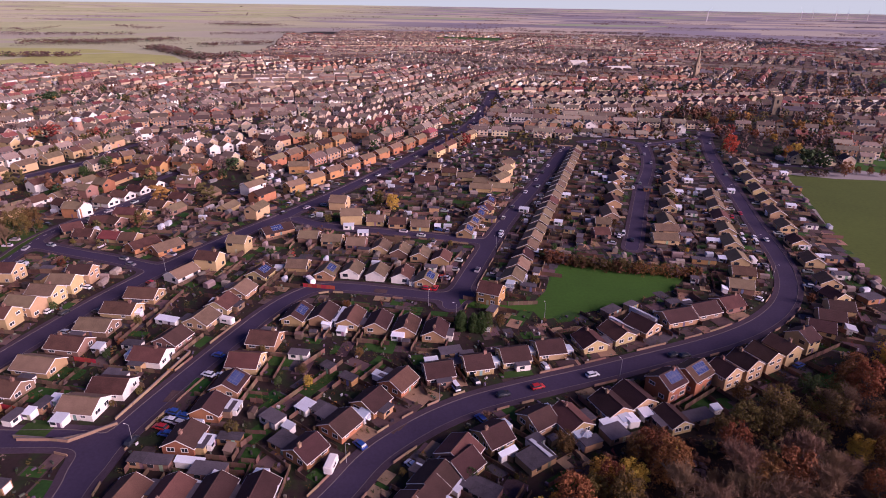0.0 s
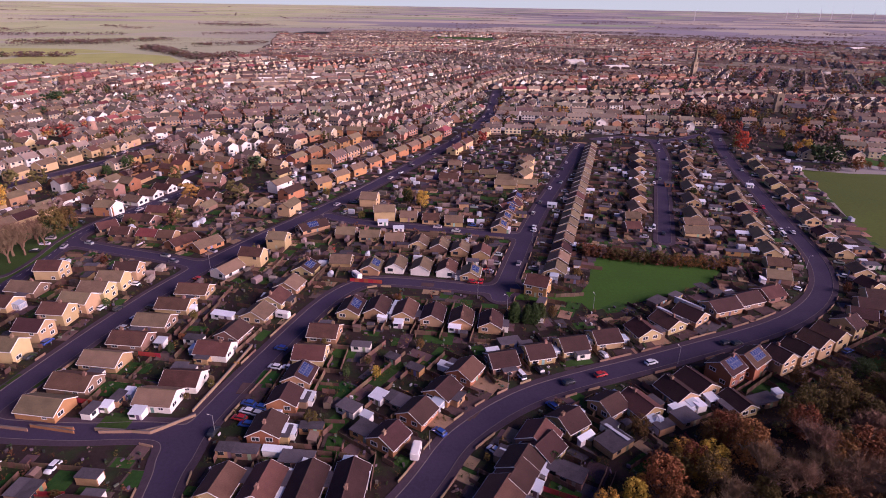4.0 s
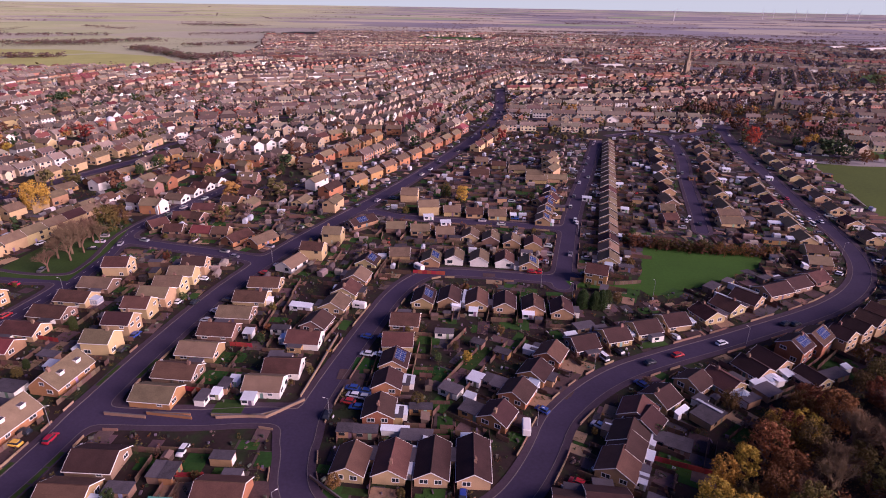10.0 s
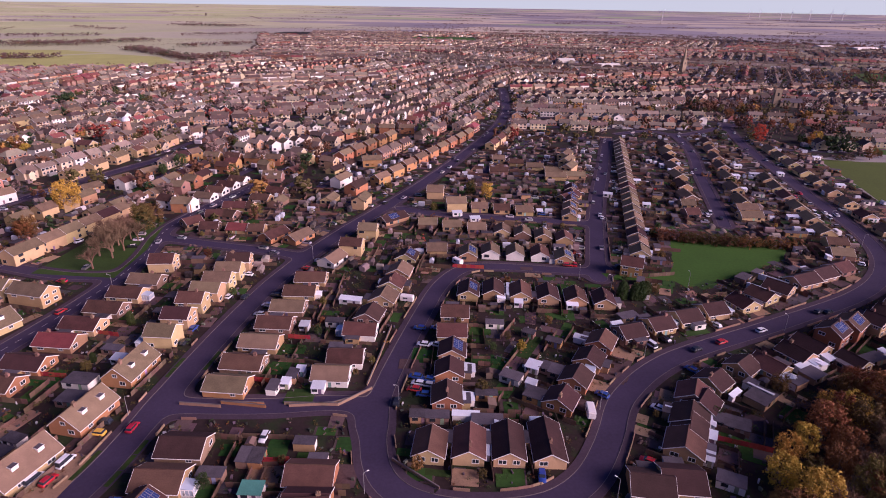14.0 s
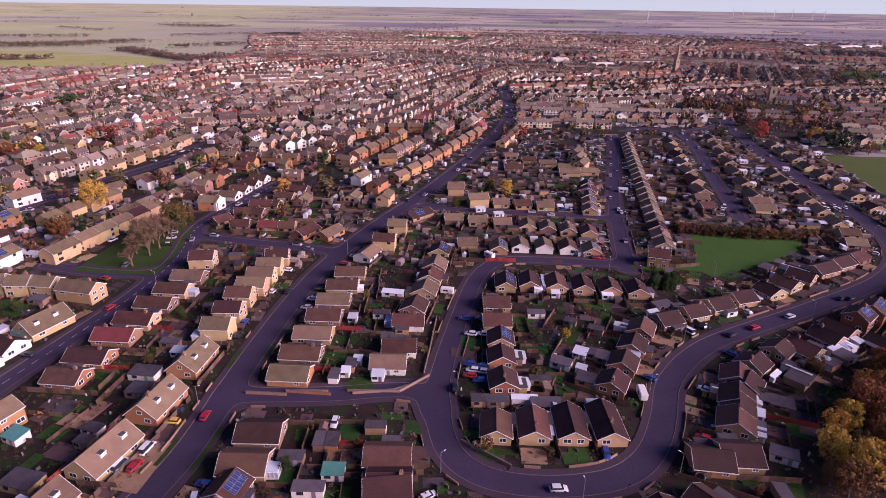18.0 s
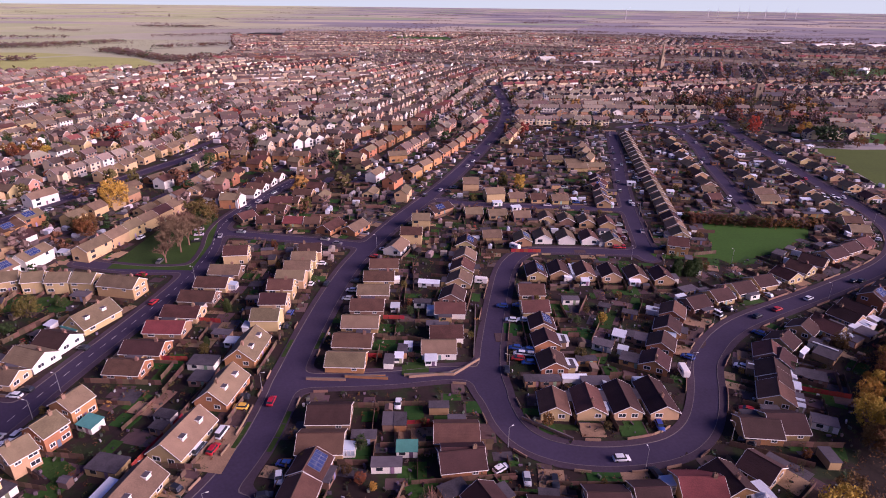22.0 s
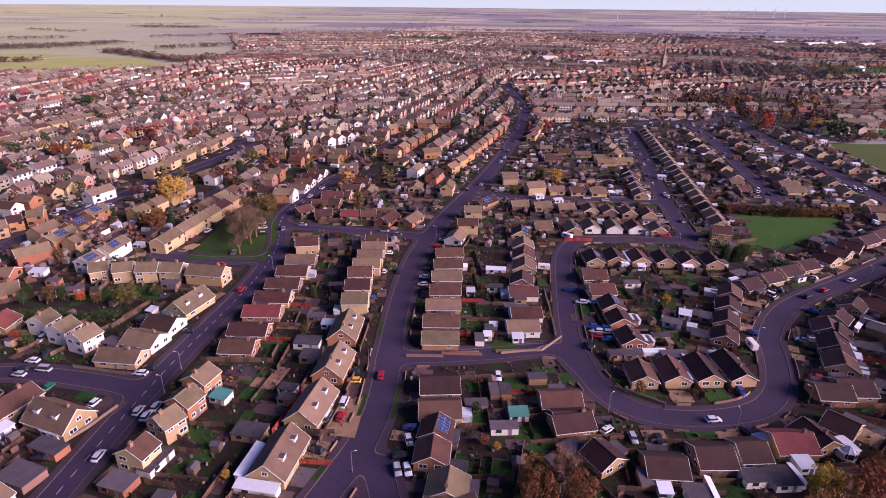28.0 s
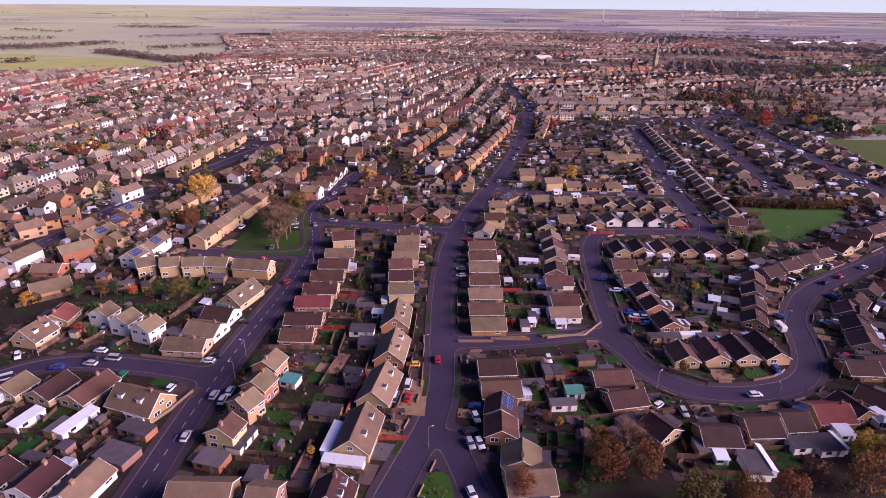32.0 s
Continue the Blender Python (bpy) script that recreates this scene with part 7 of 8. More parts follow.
def conifer(x, y, h, kind):
    """A dense upright evergreen."""
    def trunk():
        bm = bmesh.new()
        tube(bm, (0, 0, -0.05), (0, 0, 0.95), 0.03, 0.008, 6)
        return finish("trunk", bm, "bark")

    def crown():
        r, out = random.Random(9), ([], [])
        for _ in range(420):
            z = r.uniform(0.06, 0.97)
            rad = 0.24 * min(1.0, (1 - z) * 3.0 + 0.15) * r.uniform(0.6, 1.05)
            a = r.uniform(0, 6.28)
            cards(r, Vector((rad * math.cos(a), rad * math.sin(a), z)), 16, 0.028, 0.03, out, 1.0)
        return sheet("crown", *out, "leafgreen")
    ob = new("conifer")
    ob.matrix_world = pose(x, y, 0, 0, 0, rng6.uniform(0, 360)) @ Matrix.Diagonal((h, h, h, 1))
    tagged(ob, "dense dark green columnar evergreen", "tree", "trees and shrubs")
    part("trunk", cached("con_t", trunk), ob)
    part("crown", cached("con_c", crown), ob)


def hedge(xa, ya, xb, yb):
    """A thick uneven hedge of brown and green shrubs."""
    r = random.Random(int(xa * 3 + ya))
    n = int(math.hypot(xb - xa, yb - ya) / 0.8) + 1
    out = ([], [])
    for k in range(n):
        u = k / n
        for _ in range(9):
            cards(r, Vector((xa + u * (xb - xa) + r.gauss(0, 1.3), ya + u * (yb - ya) + r.gauss(0, 1.3), r.uniform(0.2, 5.0 if xa > -150 else 2.6))), 16, 0.35, 0.28, out, 1.0)
    tagged(new("hedge", sheet("hedge", *out, r.choice(["leafolive", "leafbrown"]) if xa > -150 else r.choice(["leafolive", "leafgreen"]))), "tall uneven autumn hedge of brown and olive shrubs" if xa > -150 else "green and olive garden hedge behind houses", "hedge", "hedges")


tree(-210.2, 212.1, 11, "bare")
tree(-197.7, 209.9, 11, "bare")
tree(-226.3, 217.7, 8, "bare")
tree(-204.0, 215.3, 9, "bare")
tree(-248.3, 288.5, 16, "gold")
tree(-273.3, 183.6, 5, "green")
tree(-264.4, 179.9, 6, "olive")
tree(-260.0, 179.7, 5, "green")
tree(-236.2, 173.5, 8, "olive")
tree(-247.6, 175.5, 5, "olive")
tree(-253.9, 178.0, 4, "red")
tree(-250.0, 250.4, 8, "brown")
tree(-288.0, 175.8, 5.5, "gold")
tree(-263.2, 151.4, 4, "red")
tree(-286.2, 177.4, 4, "green")
tree(-261.6, 153.5, 3, "olive")
tree(-228.8, 179.5, 4, "green")
tree(-276.2, 233.7, 6, "green")
tree(-274.2, 239.6, 5, "green")
tree(-277.6, 219.6, 5, "olive")
tree(-273.5, 179.1, 5, "green")
tree(-239.1, 173.0, 6, "olive")
tree(-197.5, 252.0, 11, "green")
tree(-195.1, 213.1, 11, "bare")
tree(-246.5, 248.0, 8, "brown")
tree(-194.7, 263.4, 5, "green")
tree(-126.6, 83.3, 3, "brown")
tree(-139.6, 91.0, 3, "olive")
tree(-153.0, 103.8, 3.5, "brown")
tree(-136.4, 85.1, 3, "olive")
tree(-136.6, 89.3, 3, "olive")
tree(-38.3, 305.2, 7, "green")
tree(-108.3, 178.9, 3, "olive")
tree(-60.8, 280.0, 4, "olive")
tree(-78.6, 236.7, 4, "green")
tree(-46.3, 151.5, 3, "olive")
tree(-84.1, 318.1, 4, "olive")
tree(32.8, 211.8, 4, "olive")
tree(60.7, 198.8, 3, "brown")
tree(83.9, 280.6, 3, "olive")
tree(213.8, 431.9, 14, "red")
tree(204.1, 431.4, 4, "red")
tree(254.5, 426.2, 8, "gold")
tree(248.9, 429.7, 8, "green")
tree(262.5, 430.4, 10, "gold")
tree(265.8, 423.0, 8, "green")
tree(275.4, 423.5, 9, "green")
tree(280.8, 420.0, 9, "green")
tree(285.1, 416.6, 8, "green")
tree(271.6, 477.2, 7, "gold")
tree(263.0, 491.0, 8, "brown")
tree(274.0, 491.7, 8, "brown")
tree(265.1, 376.2, 10, "brown")
tree(289.8, 416.8, 5, "gold")
tree(244.6, 532.1, 10, "brown")
tree(266.7, 511.5, 8, "brown")
tree(278.0, 382.8, 5, "brown")
tree(284.6, 380.0, 5, "brown")
tree(291.2, 377.2, 5, "brown")
tree(314.1, 493.9, 6, "gold")
tree(289.5, 492.5, 7, "brown")
tree(325.3, 494.5, 8, "brown")
tree(134.8, 197.8, 4, "brown")
tree(79.7, 164.6, 3, "gold")
tree(122.1, 146.4, 5, "olive")
tree(15.6, 137.1, 3.5, "red")
tree(20.3, 140.5, 3.5, "red")
tree(23.6, 141.1, 3, "red")
tree(25.8, 118.6, 6, "olive")
tree(1.8, 109.4, 3, "green")
tree(-94.7, 135.1, 2, "olive")
tree(-89.9, 140.6, 2.5, "olive")
tree(31.6, 106.9, 8, "gold")
tree(42.5, 114.3, 8, "brown")
tree(35.3, 102.6, 8, "gold")
tree(28.6, 101.8, 8, "olive")
tree(49.4, 120.1, 6, "brown")
tree(53.5, 118.6, 4, "gold")
tree(74.5, 126.4, 9, "olive")
tree(85.5, 131.7, 10, "olive")
tree(87.2, 125.9, 8, "olive")
tree(67.7, 124.4, 6, "olive")
tree(79.5, 139.0, 6, "brown")
tree(100.6, 142.1, 7, "green")
tree(63.2, 105.0, 13, "bare")
tree(46.4, 100.0, 13, "bare")
tree(78.5, 111.4, 13, "bare")
tree(52.3, 96.5, 12, "bare")
tree(67.8, 99.6, 12, "bare")
tree(79.7, 100.3, 12, "bare")
tree(100.2, 128.2, 8, "olive")
tree(20.1, 102.1, 3, "gold")
tree(8.7, 90.5, 9, "gold")
tree(15.5, 94.1, 8, "gold")
tree(3.5, 84.5, 9, "gold")
tree(32.8, 104.8, 9, "brown")
tree(34.7, 99.2, 10, "olive")
tree(46.5, 114.5, 9, "brown")
tree(38.0, 106.0, 8, "gold")
tree(80.0, 124.0, 8, "olive")
tree(45.1, 117.6, 7, "brown")
tree(24.0, 84.8, 9, "bare")
tree(31.6, 86.6, 11, "bare")
tree(10.7, 84.7, 7, "olive")
tree(-0.2, 73.7, 9, "brown")
tree(-2.1, 77.0, 7, "olive")
tree(-14.3, 110.4, 2, "olive")
tree(-55.9, 54.5, 8, "gold")
tree(-47.3, 51.9, 9, "brown")
tree(-39.6, 56.6, 8, "brown")
tree(-119.1, 66.8, 8, "brown")
tree(-113.6, 65.5, 12, "bare")
tree(-110.3, 60.1, 9, "brown")
tree(-120.2, 60.5, 9, "brown")
tree(-54.0, 50.6, 8, "brown")
tree(-123.8, 80.6, 2.5, "gold")
tree(-129.7, 86.4, 3, "olive")
tree(-72.2, 74.7, 2, "olive")
tree(-63.5, 92.7, 2.4, "olive")
tree(-140.6, 59.3, 7, "brown")
tree(-84.5, 45.9, 9, "brown")
tree(-92.8, 47.6, 8, "brown")
tree(-353.5, 407.2, 9, "brown")
tree(-350.6, 414.0, 8, "olive")
tree(-341.9, 415.9, 9, "brown")
tree(-333.8, 409.8, 8, "gold")
tree(-395.5, 423.7, 9, "olive")
tree(-387.2, 419.4, 8, "olive")
tree(-199.8, 263.5, 9, "olive")
tree(-196.1, 425.9, 7, "green")
tree(-224.7, 356.2, 6, "green")
tree(-216.4, 351.1, 5, "green")
tree(-298.8, 229.8, 4, "olive")
tree(-308.0, 221.4, 4, "gold")
tree(-273.9, 234.4, 4, "green")
tree(-250.9, 253.8, 7, "brown")
conifer(2.0, 176.7, 7.5, "green")
conifer(6.3, 175.9, 7, "green")
conifer(8.7, 175.9, 7.5, "green")
conifer(11.0, 177.0, 7, "green")
conifer(-171.1, 169.2, 5, "green")
conifer(-173.3, 147.0, 3.5, "green")
conifer(-311.5, 267.9, 7, "green")
conifer(-324.1, 321.0, 6, "green")
conifer(-321.0, 320.5, 6, "green")
conifer(-317.8, 320.0, 6, "green")
conifer(-315.1, 320.7, 6, "green")
hedge(40.4, 236.2, 51.1, 229.9)
hedge(51.1, 229.9, 74.7, 223.0)
hedge(74.7, 223.0, 100.7, 218.8)
hedge(96.6, 134.1, 113.0, 140.8)
hedge(-273.1, 168.7, -255.5, 167.4)
hedge(-254.9, 165.4, -236.1, 163.0)
# larger trees of the middle gardens
tree(-29.5, 298.6, 9, "gold")
tree(-38.0, 305.0, 8, "olive")
tree(-197.6, 253.5, 14, "olive")
tree(-218.7, 371.8, 9, "green")
tree(-223.2, 352.4, 7, "green")
tree(-199.7, 429.4, 8, "olive")
tree(-150.7, 272.2, 8, "olive")
tree(-246.2, 251.3, 10, "brown")
tree(-236.0, 330.0, 7, "olive")
tree(-160.0, 362.0, 7, "gold")
tree(-138.0, 352.0, 7, "green")
# bare trees on the green beside the street
for k in range(11):
    tree(-207 + 5.5 * math.cos(k * 2.4) * (k / 5) ** 0.5 + 3, 240 + 14 * math.sin(k * 2.4) * (k / 8) ** 0.5, rng6.uniform(10, 13), "bare")
tree(-196, 262, 11, "olive")
# the wood below the estate
wood_trees = 0
for _ in range(1500):
    x, y = rng6.uniform(-120, 205), rng6.uniform(15, 200)
    if not poly_in(x, y, WOOD) or y < (86 if x > 60 else 74 if x > -20 else 46) or in_house(x, y, 9) or off_road(x, y) < 6:
        continue
    if any((x - a) ** 2 + (y - b) ** 2 < 20 for a, b in ROOTED):
        continue
    if wood_trees < 115:
        tree(x, y, rng6.uniform(7, 12.5), rng6.choices(["brown", "bare", "olive", "gold"], (46, 28, 18, 8))[0])
        wood_trees += 1
# brambles and saplings under the trees
out = ([], [])
for _ in range(9000):
    x, y = rng6.uniform(-120, 205), rng6.uniform(40, 200)
    if poly_in(x, y, WOOD) and not in_house(x, y, 3):
        cards(rng6, Vector((x, y, rng6.uniform(0.2, 2.2))), 12, 0.6, 0.32, out, 0.9)
tagged(new("undergrowth", sheet("undergrowth", *out, "leafbrown")), "tangled russet undergrowth below the trees of the wood", "undergrowth", kind="stuff")
# small shrubs, beds and creepers of the gardens
beds = {"leafgreen": ([], []), "leafolive": ([], []), "leafbrown": ([], [])}
for _ in range(16000):
    x, y = rng6.uniform(-310, 170), rng6.uniform(58, 340)
    if 3.0 < off_road(x, y) < 45 and is_open(x, y, 0.4, 2.6):
        s = rng6.uniform(0.3, 0.9)
        cards(rng6, Vector((x, y, s * 0.8)), 16, s * 0.5, 0.22, beds[rng6.choices(list(beds), (45, 35, 20))[0]], 1.0)
for k, out in beds.items():
    tagged(new("garden_plants", sheet("garden_plants", *out, k)), "low shrubs and plants in the garden beds", "plants", kind="stuff")
# garden shrubs
shrubs = 0
for _ in range(2500):
    x, y = rng6.uniform(-300, 165), rng6.uniform(58, 330)
    if shrubs < 80 and 4 < off_road(x, y) < 35 and is_open(x, y, 1.0, 3):
        tree(x, y, rng6.uniform(1.6, 4.2), rng6.choices(["green", "olive", "brown", "red", "gold", "bare"], (40, 28, 16, 3, 5, 8))[0])
        shrubs += 1

# far trees, hedgerows and clutter
def crown_shape(seed, lobes, leaves, size, tall):
    """Leaves over uneven lobes of a unit crown, with a stub of trunk, as triangles."""
    r = np.random.RandomState(seed)
    tri = []
    for _ in range(lobes):
        a, z = r.uniform(0, 6.28), r.uniform(0.2, 0.86)
        rad = (0.2 if tall else 0.33) * math.sqrt(max(0.06, 1 - ((z - 0.5) / 0.52) ** 2)) * r.uniform(0.35, 1.0)
        mid = np.array((rad * math.cos(a), rad * math.sin(a), z))
        size_of = r.uniform(0.08, 0.15)
        tips = [mid + np.array(q) * size_of * r.uniform(0.7, 1.15) for q in ((1, 0, 0), (0, 1, 0), (-1, 0, 0), (0, -1, 0), (0, 0, 0.9), (0, 0, -0.8))]
        tri.append(np.array([[tips[k], tips[(k + 1) % 4], tips[4]] for k in range(4)] + [[tips[(k + 1) % 4], tips[k], tips[5]] for k in range(4)]))
        if not leaves:
            continue
        d = r.normal(size=(leaves, 3)) + (0, 0, 0.3)
        d /= np.linalg.norm(d, axis=1)[:, None]
        p = mid + d * size_of * r.uniform(0.7, 1.15, (leaves, 1))
        n = d + r.normal(scale=0.35, size=d.shape)
        t = np.cross(n, r.normal(size=d.shape))
        t /= np.linalg.norm(t, axis=1)[:, None] + 1e-9
        w = np.cross(n / np.linalg.norm(n, axis=1)[:, None], t)
        k = size * r.uniform(0.6, 1.3, (leaves, 1))
        tri.append(np.stack([p - t * k, p + w * k * 0.9, p + t * k], 1))
    stub = [[(0.02 * math.cos(2.1 * i), 0.02 * math.sin(2.1 * i), 0), (0.02 * math.cos(2.1 * i + 2.1), 0.02 * math.sin(2.1 * i + 2.1), 0), (0, 0, 0.4)] for i in range(3)]
    return np.concatenate(tri + [np.array(stub)])


CROWNS = {lod: [crown_shape(20 + k, *q, k == 4) for k in range(5)] for lod, q in {"near": (20, 9, 0.034), "mid": (13, 4, 0.045), "far": (6, 1, 0.06), "dot": (4, 0, 0.1)}.items()}
GROVES = {k: [] for k in ("far_brown", "far_olive", "far_gold", "far_wood", "far_green", "far_red")}
for k, c in (("far_brown", (0.125, 0.056, 0.025)), ("far_olive", (0.085, 0.070, 0.017)), ("far_gold", (0.30, 0.16, 0.028)), ("far_wood", (0.150, 0.098, 0.080)), ("far_green", (0.032, 0.055, 0.016)), ("far_red", (0.25, 0.055, 0.03))):
    M[k] = node_mat(k + "_foliage", c, 0.9, 0.6, 0.07, 1.2, 0.0, 0.0)


def tuft(kind, x, y, size, wide=1.0, lod=""):
    """One tree or tall shrub of the town and the fields."""
    x, y, k = drawn_in(x, y)
    d = math.hypot(x + 90, y + 12)
    lod = lod if lod else "near" if d < 480 else "mid" if d < 800 else "far" if d < 1500 else "dot"
    a, w = rng6.uniform(0, 6.28), wide * rng6.uniform(0.85, 1.3)
    c, s = math.cos(a), math.sin(a)
    turn = np.array(((c * w, s * w, 0), (-s * w, c * w, 0), (0, 0, 1.0))) * size * k
    GROVES[kind].append(CROWNS[lod][rng6.randrange(5)] @ turn + (x, y, far_rise(x, y) - 0.05 * size))


mixed = lambda: rng6.choices(list(GROVES), (24, 32, 2, 26, 15, 1))[0]
far_mixed = lambda: rng6.choices(list(GROVES), (14, 12, 0, 66, 8, 0))[0]
for _ in range(6200):
    x, y = (rng6.uniform(-760, 1250), rng6.uniform(260, 2250)) if _ % 5 < 2 else (rng6.uniform(-560, 900), rng6.uniform(200, 950))
    if poly_in(x, y, TOWN) and off_road(x, y) > 4 and is_free(x, y, 5.8) and not any(inside(x, y, p) for p in KEEP_OUT[2:6]) and not poly_in(x, y, GREEN):
        near = y < 430 and x > -120
        if not near or (_ % 5 == 0 and is_free(x, y, 8)):
            tuft(mixed(), x, y, rng6.uniform(1.5, 4.0) if near else rng6.choice([3.0, 4.5, 6.0, 7.5, 9.0, 11.0]) * rng6.uniform(0.8, 1.2))
# clumps of tall trees round the churches, the school and the mill
for cx, cy, sx, sy, n, kinds in ((178, 563, 9, 6, 7, ("far_olive", "far_brown", "far_gold")), (252, 588, 22, 9, 22, ("far_wood", "far_brown", "far_brown")), (292, 572, 12, 8, 10, ("far_gold", "far_olive", "far_brown")), (318, 522, 8, 6, 5, ("far_gold", "far_brown")),
                                 (352, 530, 14, 8, 9, ("far_brown", "far_gold", "far_olive")), (104, 576, 6, 4, 3, ("far_gold", "far_olive")), (267, 790, 4, 4, 2, ("far_gold",)), (235, 490, 12, 16, 12, ("far_red", "far_brown", "far_wood")), (262, 400, 7, 6, 8, ("far_green",)),
                                 (300, 470, 22, 12, 12, ("far_wood", "far_green", "far_brown")), (430, 640, 60, 25, 30, ("far_wood", "far_olive", "far_brown")), (520, 720, 60, 30, 34, ("far_brown", "far_olive", "far_gold")), (650, 760, 60, 25, 30, ("far_wood", "far_brown")),
                                 (800, 800, 110, 40, 60, ("far_wood", "far_wood", "far_green")), (1000, 1000, 120, 60, 60, ("far_wood", "far_green")), (480, 900, 70, 30, 26, ("far_wood", "far_olive")), (200, 760, 60, 20, 16, ("far_wood", "far_green")), (-420, 640, 12, 14, 14, ("far_green",)),
                                 (-300, 470, 20, 14, 14, ("far_wood", "far_red", "far_gold")), (-350, 420, 24, 10, 14, ("far_gold", "far_brown", "far_green")), (-240, 560, 30, 14, 14, ("far_wood", "far_red", "far_green")), (-190, 470, 14, 8, 6, ("far_olive",)), (-380, 700, 40, 20, 16, ("far_wood", "far_brown")),
                                 (60, 1020, 60, 30, 20, ("far_wood", "far_green")), (150, 1250, 160, 50, 40, ("far_wood",)), (-150, 1350, 120, 50, 30, ("far_wood",))):
    for _ in range(n):
        x, y = rng6.gauss(cx, sx * 0.7), rng6.gauss(cy, sy * 0.7)
        if off_road(x, y) > 3:
            tuft(rng6.choice(kinds), x, y, rng6.uniform(7, 14))
for k in range(26):
    tuft("far_olive", 596 + 3.6 * k, 770 + 5.2 * k, 13, 0.6)
# tall trees between the estate and the churches, and shrubs of the middle gardens
for _ in range(560):
    x, y = rng6.uniform(170, 950), rng6.uniform(440, 1050)
    if x < 260 + (y - 440) * 1.3 and off_road(x, y) > 4 and is_free(x, y, 4.5) and not any(inside(x, y, p) for p in KEEP_OUT[3:4]):
        tuft(rng6.choices(list(GROVES), (26, 20, 3, 36, 14, 1))[0], x, y, rng6.uniform(8, 14))
for _ in range(1100):
    x, y = rng6.uniform(-330, 235), rng6.uniform(215, 480)
    if off_road(x, y) > 4 and is_open(x, y, 1.2, 4.0) and inside(x, y, TOWN):
        tuft(rng6.choices(list(GROVES), (16, 34, 5, 8, 34, 3))[0], x, y, rng6.choice([1.5, 2.0, 2.5, 3.0, 4.0]), 1.3, "far")
# the thick hedge behind the playing field
for xa, ya, xb, yb in ((40, 237, 52, 230.5), (52, 230.5, 75, 224), (75, 224, 101, 219.5)):
    for k in range(40):
        u = rng6.random()
        tuft(rng6.choices(["far_brown", "far_wood", "far_olive", "far_green"], (30, 36, 24, 10))[0], xa + u * (xb - xa) + rng6.gauss(0, 1.2), ya + u * (yb - ya) + rng6.gauss(1.0, 1.3), rng6.uniform(3.0, 5.5), 1.2)
# rounded shrubs in the near gardens
for _ in range(2600):
    x, y = rng6.uniform(-300, 165), rng6.uniform(60, 215)
    if 3.4 < off_road(x, y) < 40 and is_open(x, y, 0.7, 3.0):
        tuft(rng6.choices(list(GROVES), (20, 32, 4, 10, 32, 2))[0], x, y, rng6.choice([0.8, 1.0, 1.3, 1.7, 2.2]), 1.5, "far")
# saplings and thorn bushes that fill the wood
for _ in range(1200):
    x, y = rng6.uniform(-120, 205), rng6.uniform(46, 200)
    if poly_in(x, y, WOOD) and y > (84 if x > 60 else 72 if x > -20 else 46) and not in_house(x, y, 4) and off_road(x, y) > 5:
        tuft(rng6.choices(["far_brown", "far_wood", "far_olive", "far_green"], (42, 22, 26, 10))[0], x, y, rng6.uniform(2.0, 5.0), 1.5, "mid")
# belts of wood across the fields: from, to, width, trees
for xa, ya, xb, yb, wide, n in ((-960, 1440, -850, 1500, 60, 170), (-850, 1470, -700, 1640, 50, 230), (-860, 1110, -690, 1150, 14, 110), (-640, 1370, -441, 1130, 26, 200), (-441, 1127, -384, 1210, 30, 90), (-560, 1430, -420, 1560, 16, 110),
                                (-958, 2690, -707, 2610, 70, 200), (-700, 1900, -480, 2050, 14, 90), (-1300, 1750, -900, 1850, 30, 150), (-600, 1000, -500, 1060, 6, 8), (900, 2150, 1500, 1750, 60, 300), (300, 2420, 900, 2300, 40, 240), (-420, 2420, 250, 2450, 16, 50),
                                (1500, 1650, 1900, 1300, 60, 90), (1350, 1000, 1700, 900, 40, 50), (232, 372, 285, 395, 4, 16), (290, 392, 520, 470, 6, 46), (480, 470, 700, 440, 10, 40)):
    for _ in range(n):
        u = rng6.random()
        tuft(far_mixed(), xa + u * (xb - xa) + rng6.gauss(0, wide * 0.4), ya + u * (yb - ya) + rng6.gauss(0, wide * 0.4), rng6.uniform(7, 13) if wide > 10 else rng6.uniform(3, 6), 1.7)
for _ in range(46):
    d, az = rng6.uniform(2300, 6500), radians(rng6.uniform(-40, 50))
    x, y, run, wide = d * math.sin(az) - 90, d * math.cos(az), rng6.uniform(80, 420), rng6.uniform(15, 60)
    for k in range(34):
        u = rng6.random()
        tuft("far_wood" if k % 5 else "far_brown", x + u * run, y - 0.3 * u * run + rng6.gauss(0, wide * 0.5), rng6.uniform(8, 13), 1.5)
# hedgerows and copses out to the horizon
for _ in range(75):
    d, az = math.exp(rng6.uniform(math.log(1300), math.log(13000))), radians(rng6.uniform(-46, 50))
    x, y, a = d * math.sin(az) - 90, d * math.cos(az), rng6.choice([0.30, 0.30, 0.30 + 1.57]) + rng6.gauss(0, 0.08)
    step = 4.5 + d * 0.0018
    for k in range(rng6.randrange(25, 90)):
        px, py = x + k * step * math.cos(a), y + k * step * math.sin(a) + rng6.gauss(0, 4)
        if not poly_in(px, py, TOWN):
            tuft(far_mixed(), px, py, rng6.uniform(3, 6) if d < 5000 else rng6.uniform(6, 10), 1.0 + d * 0.0004)
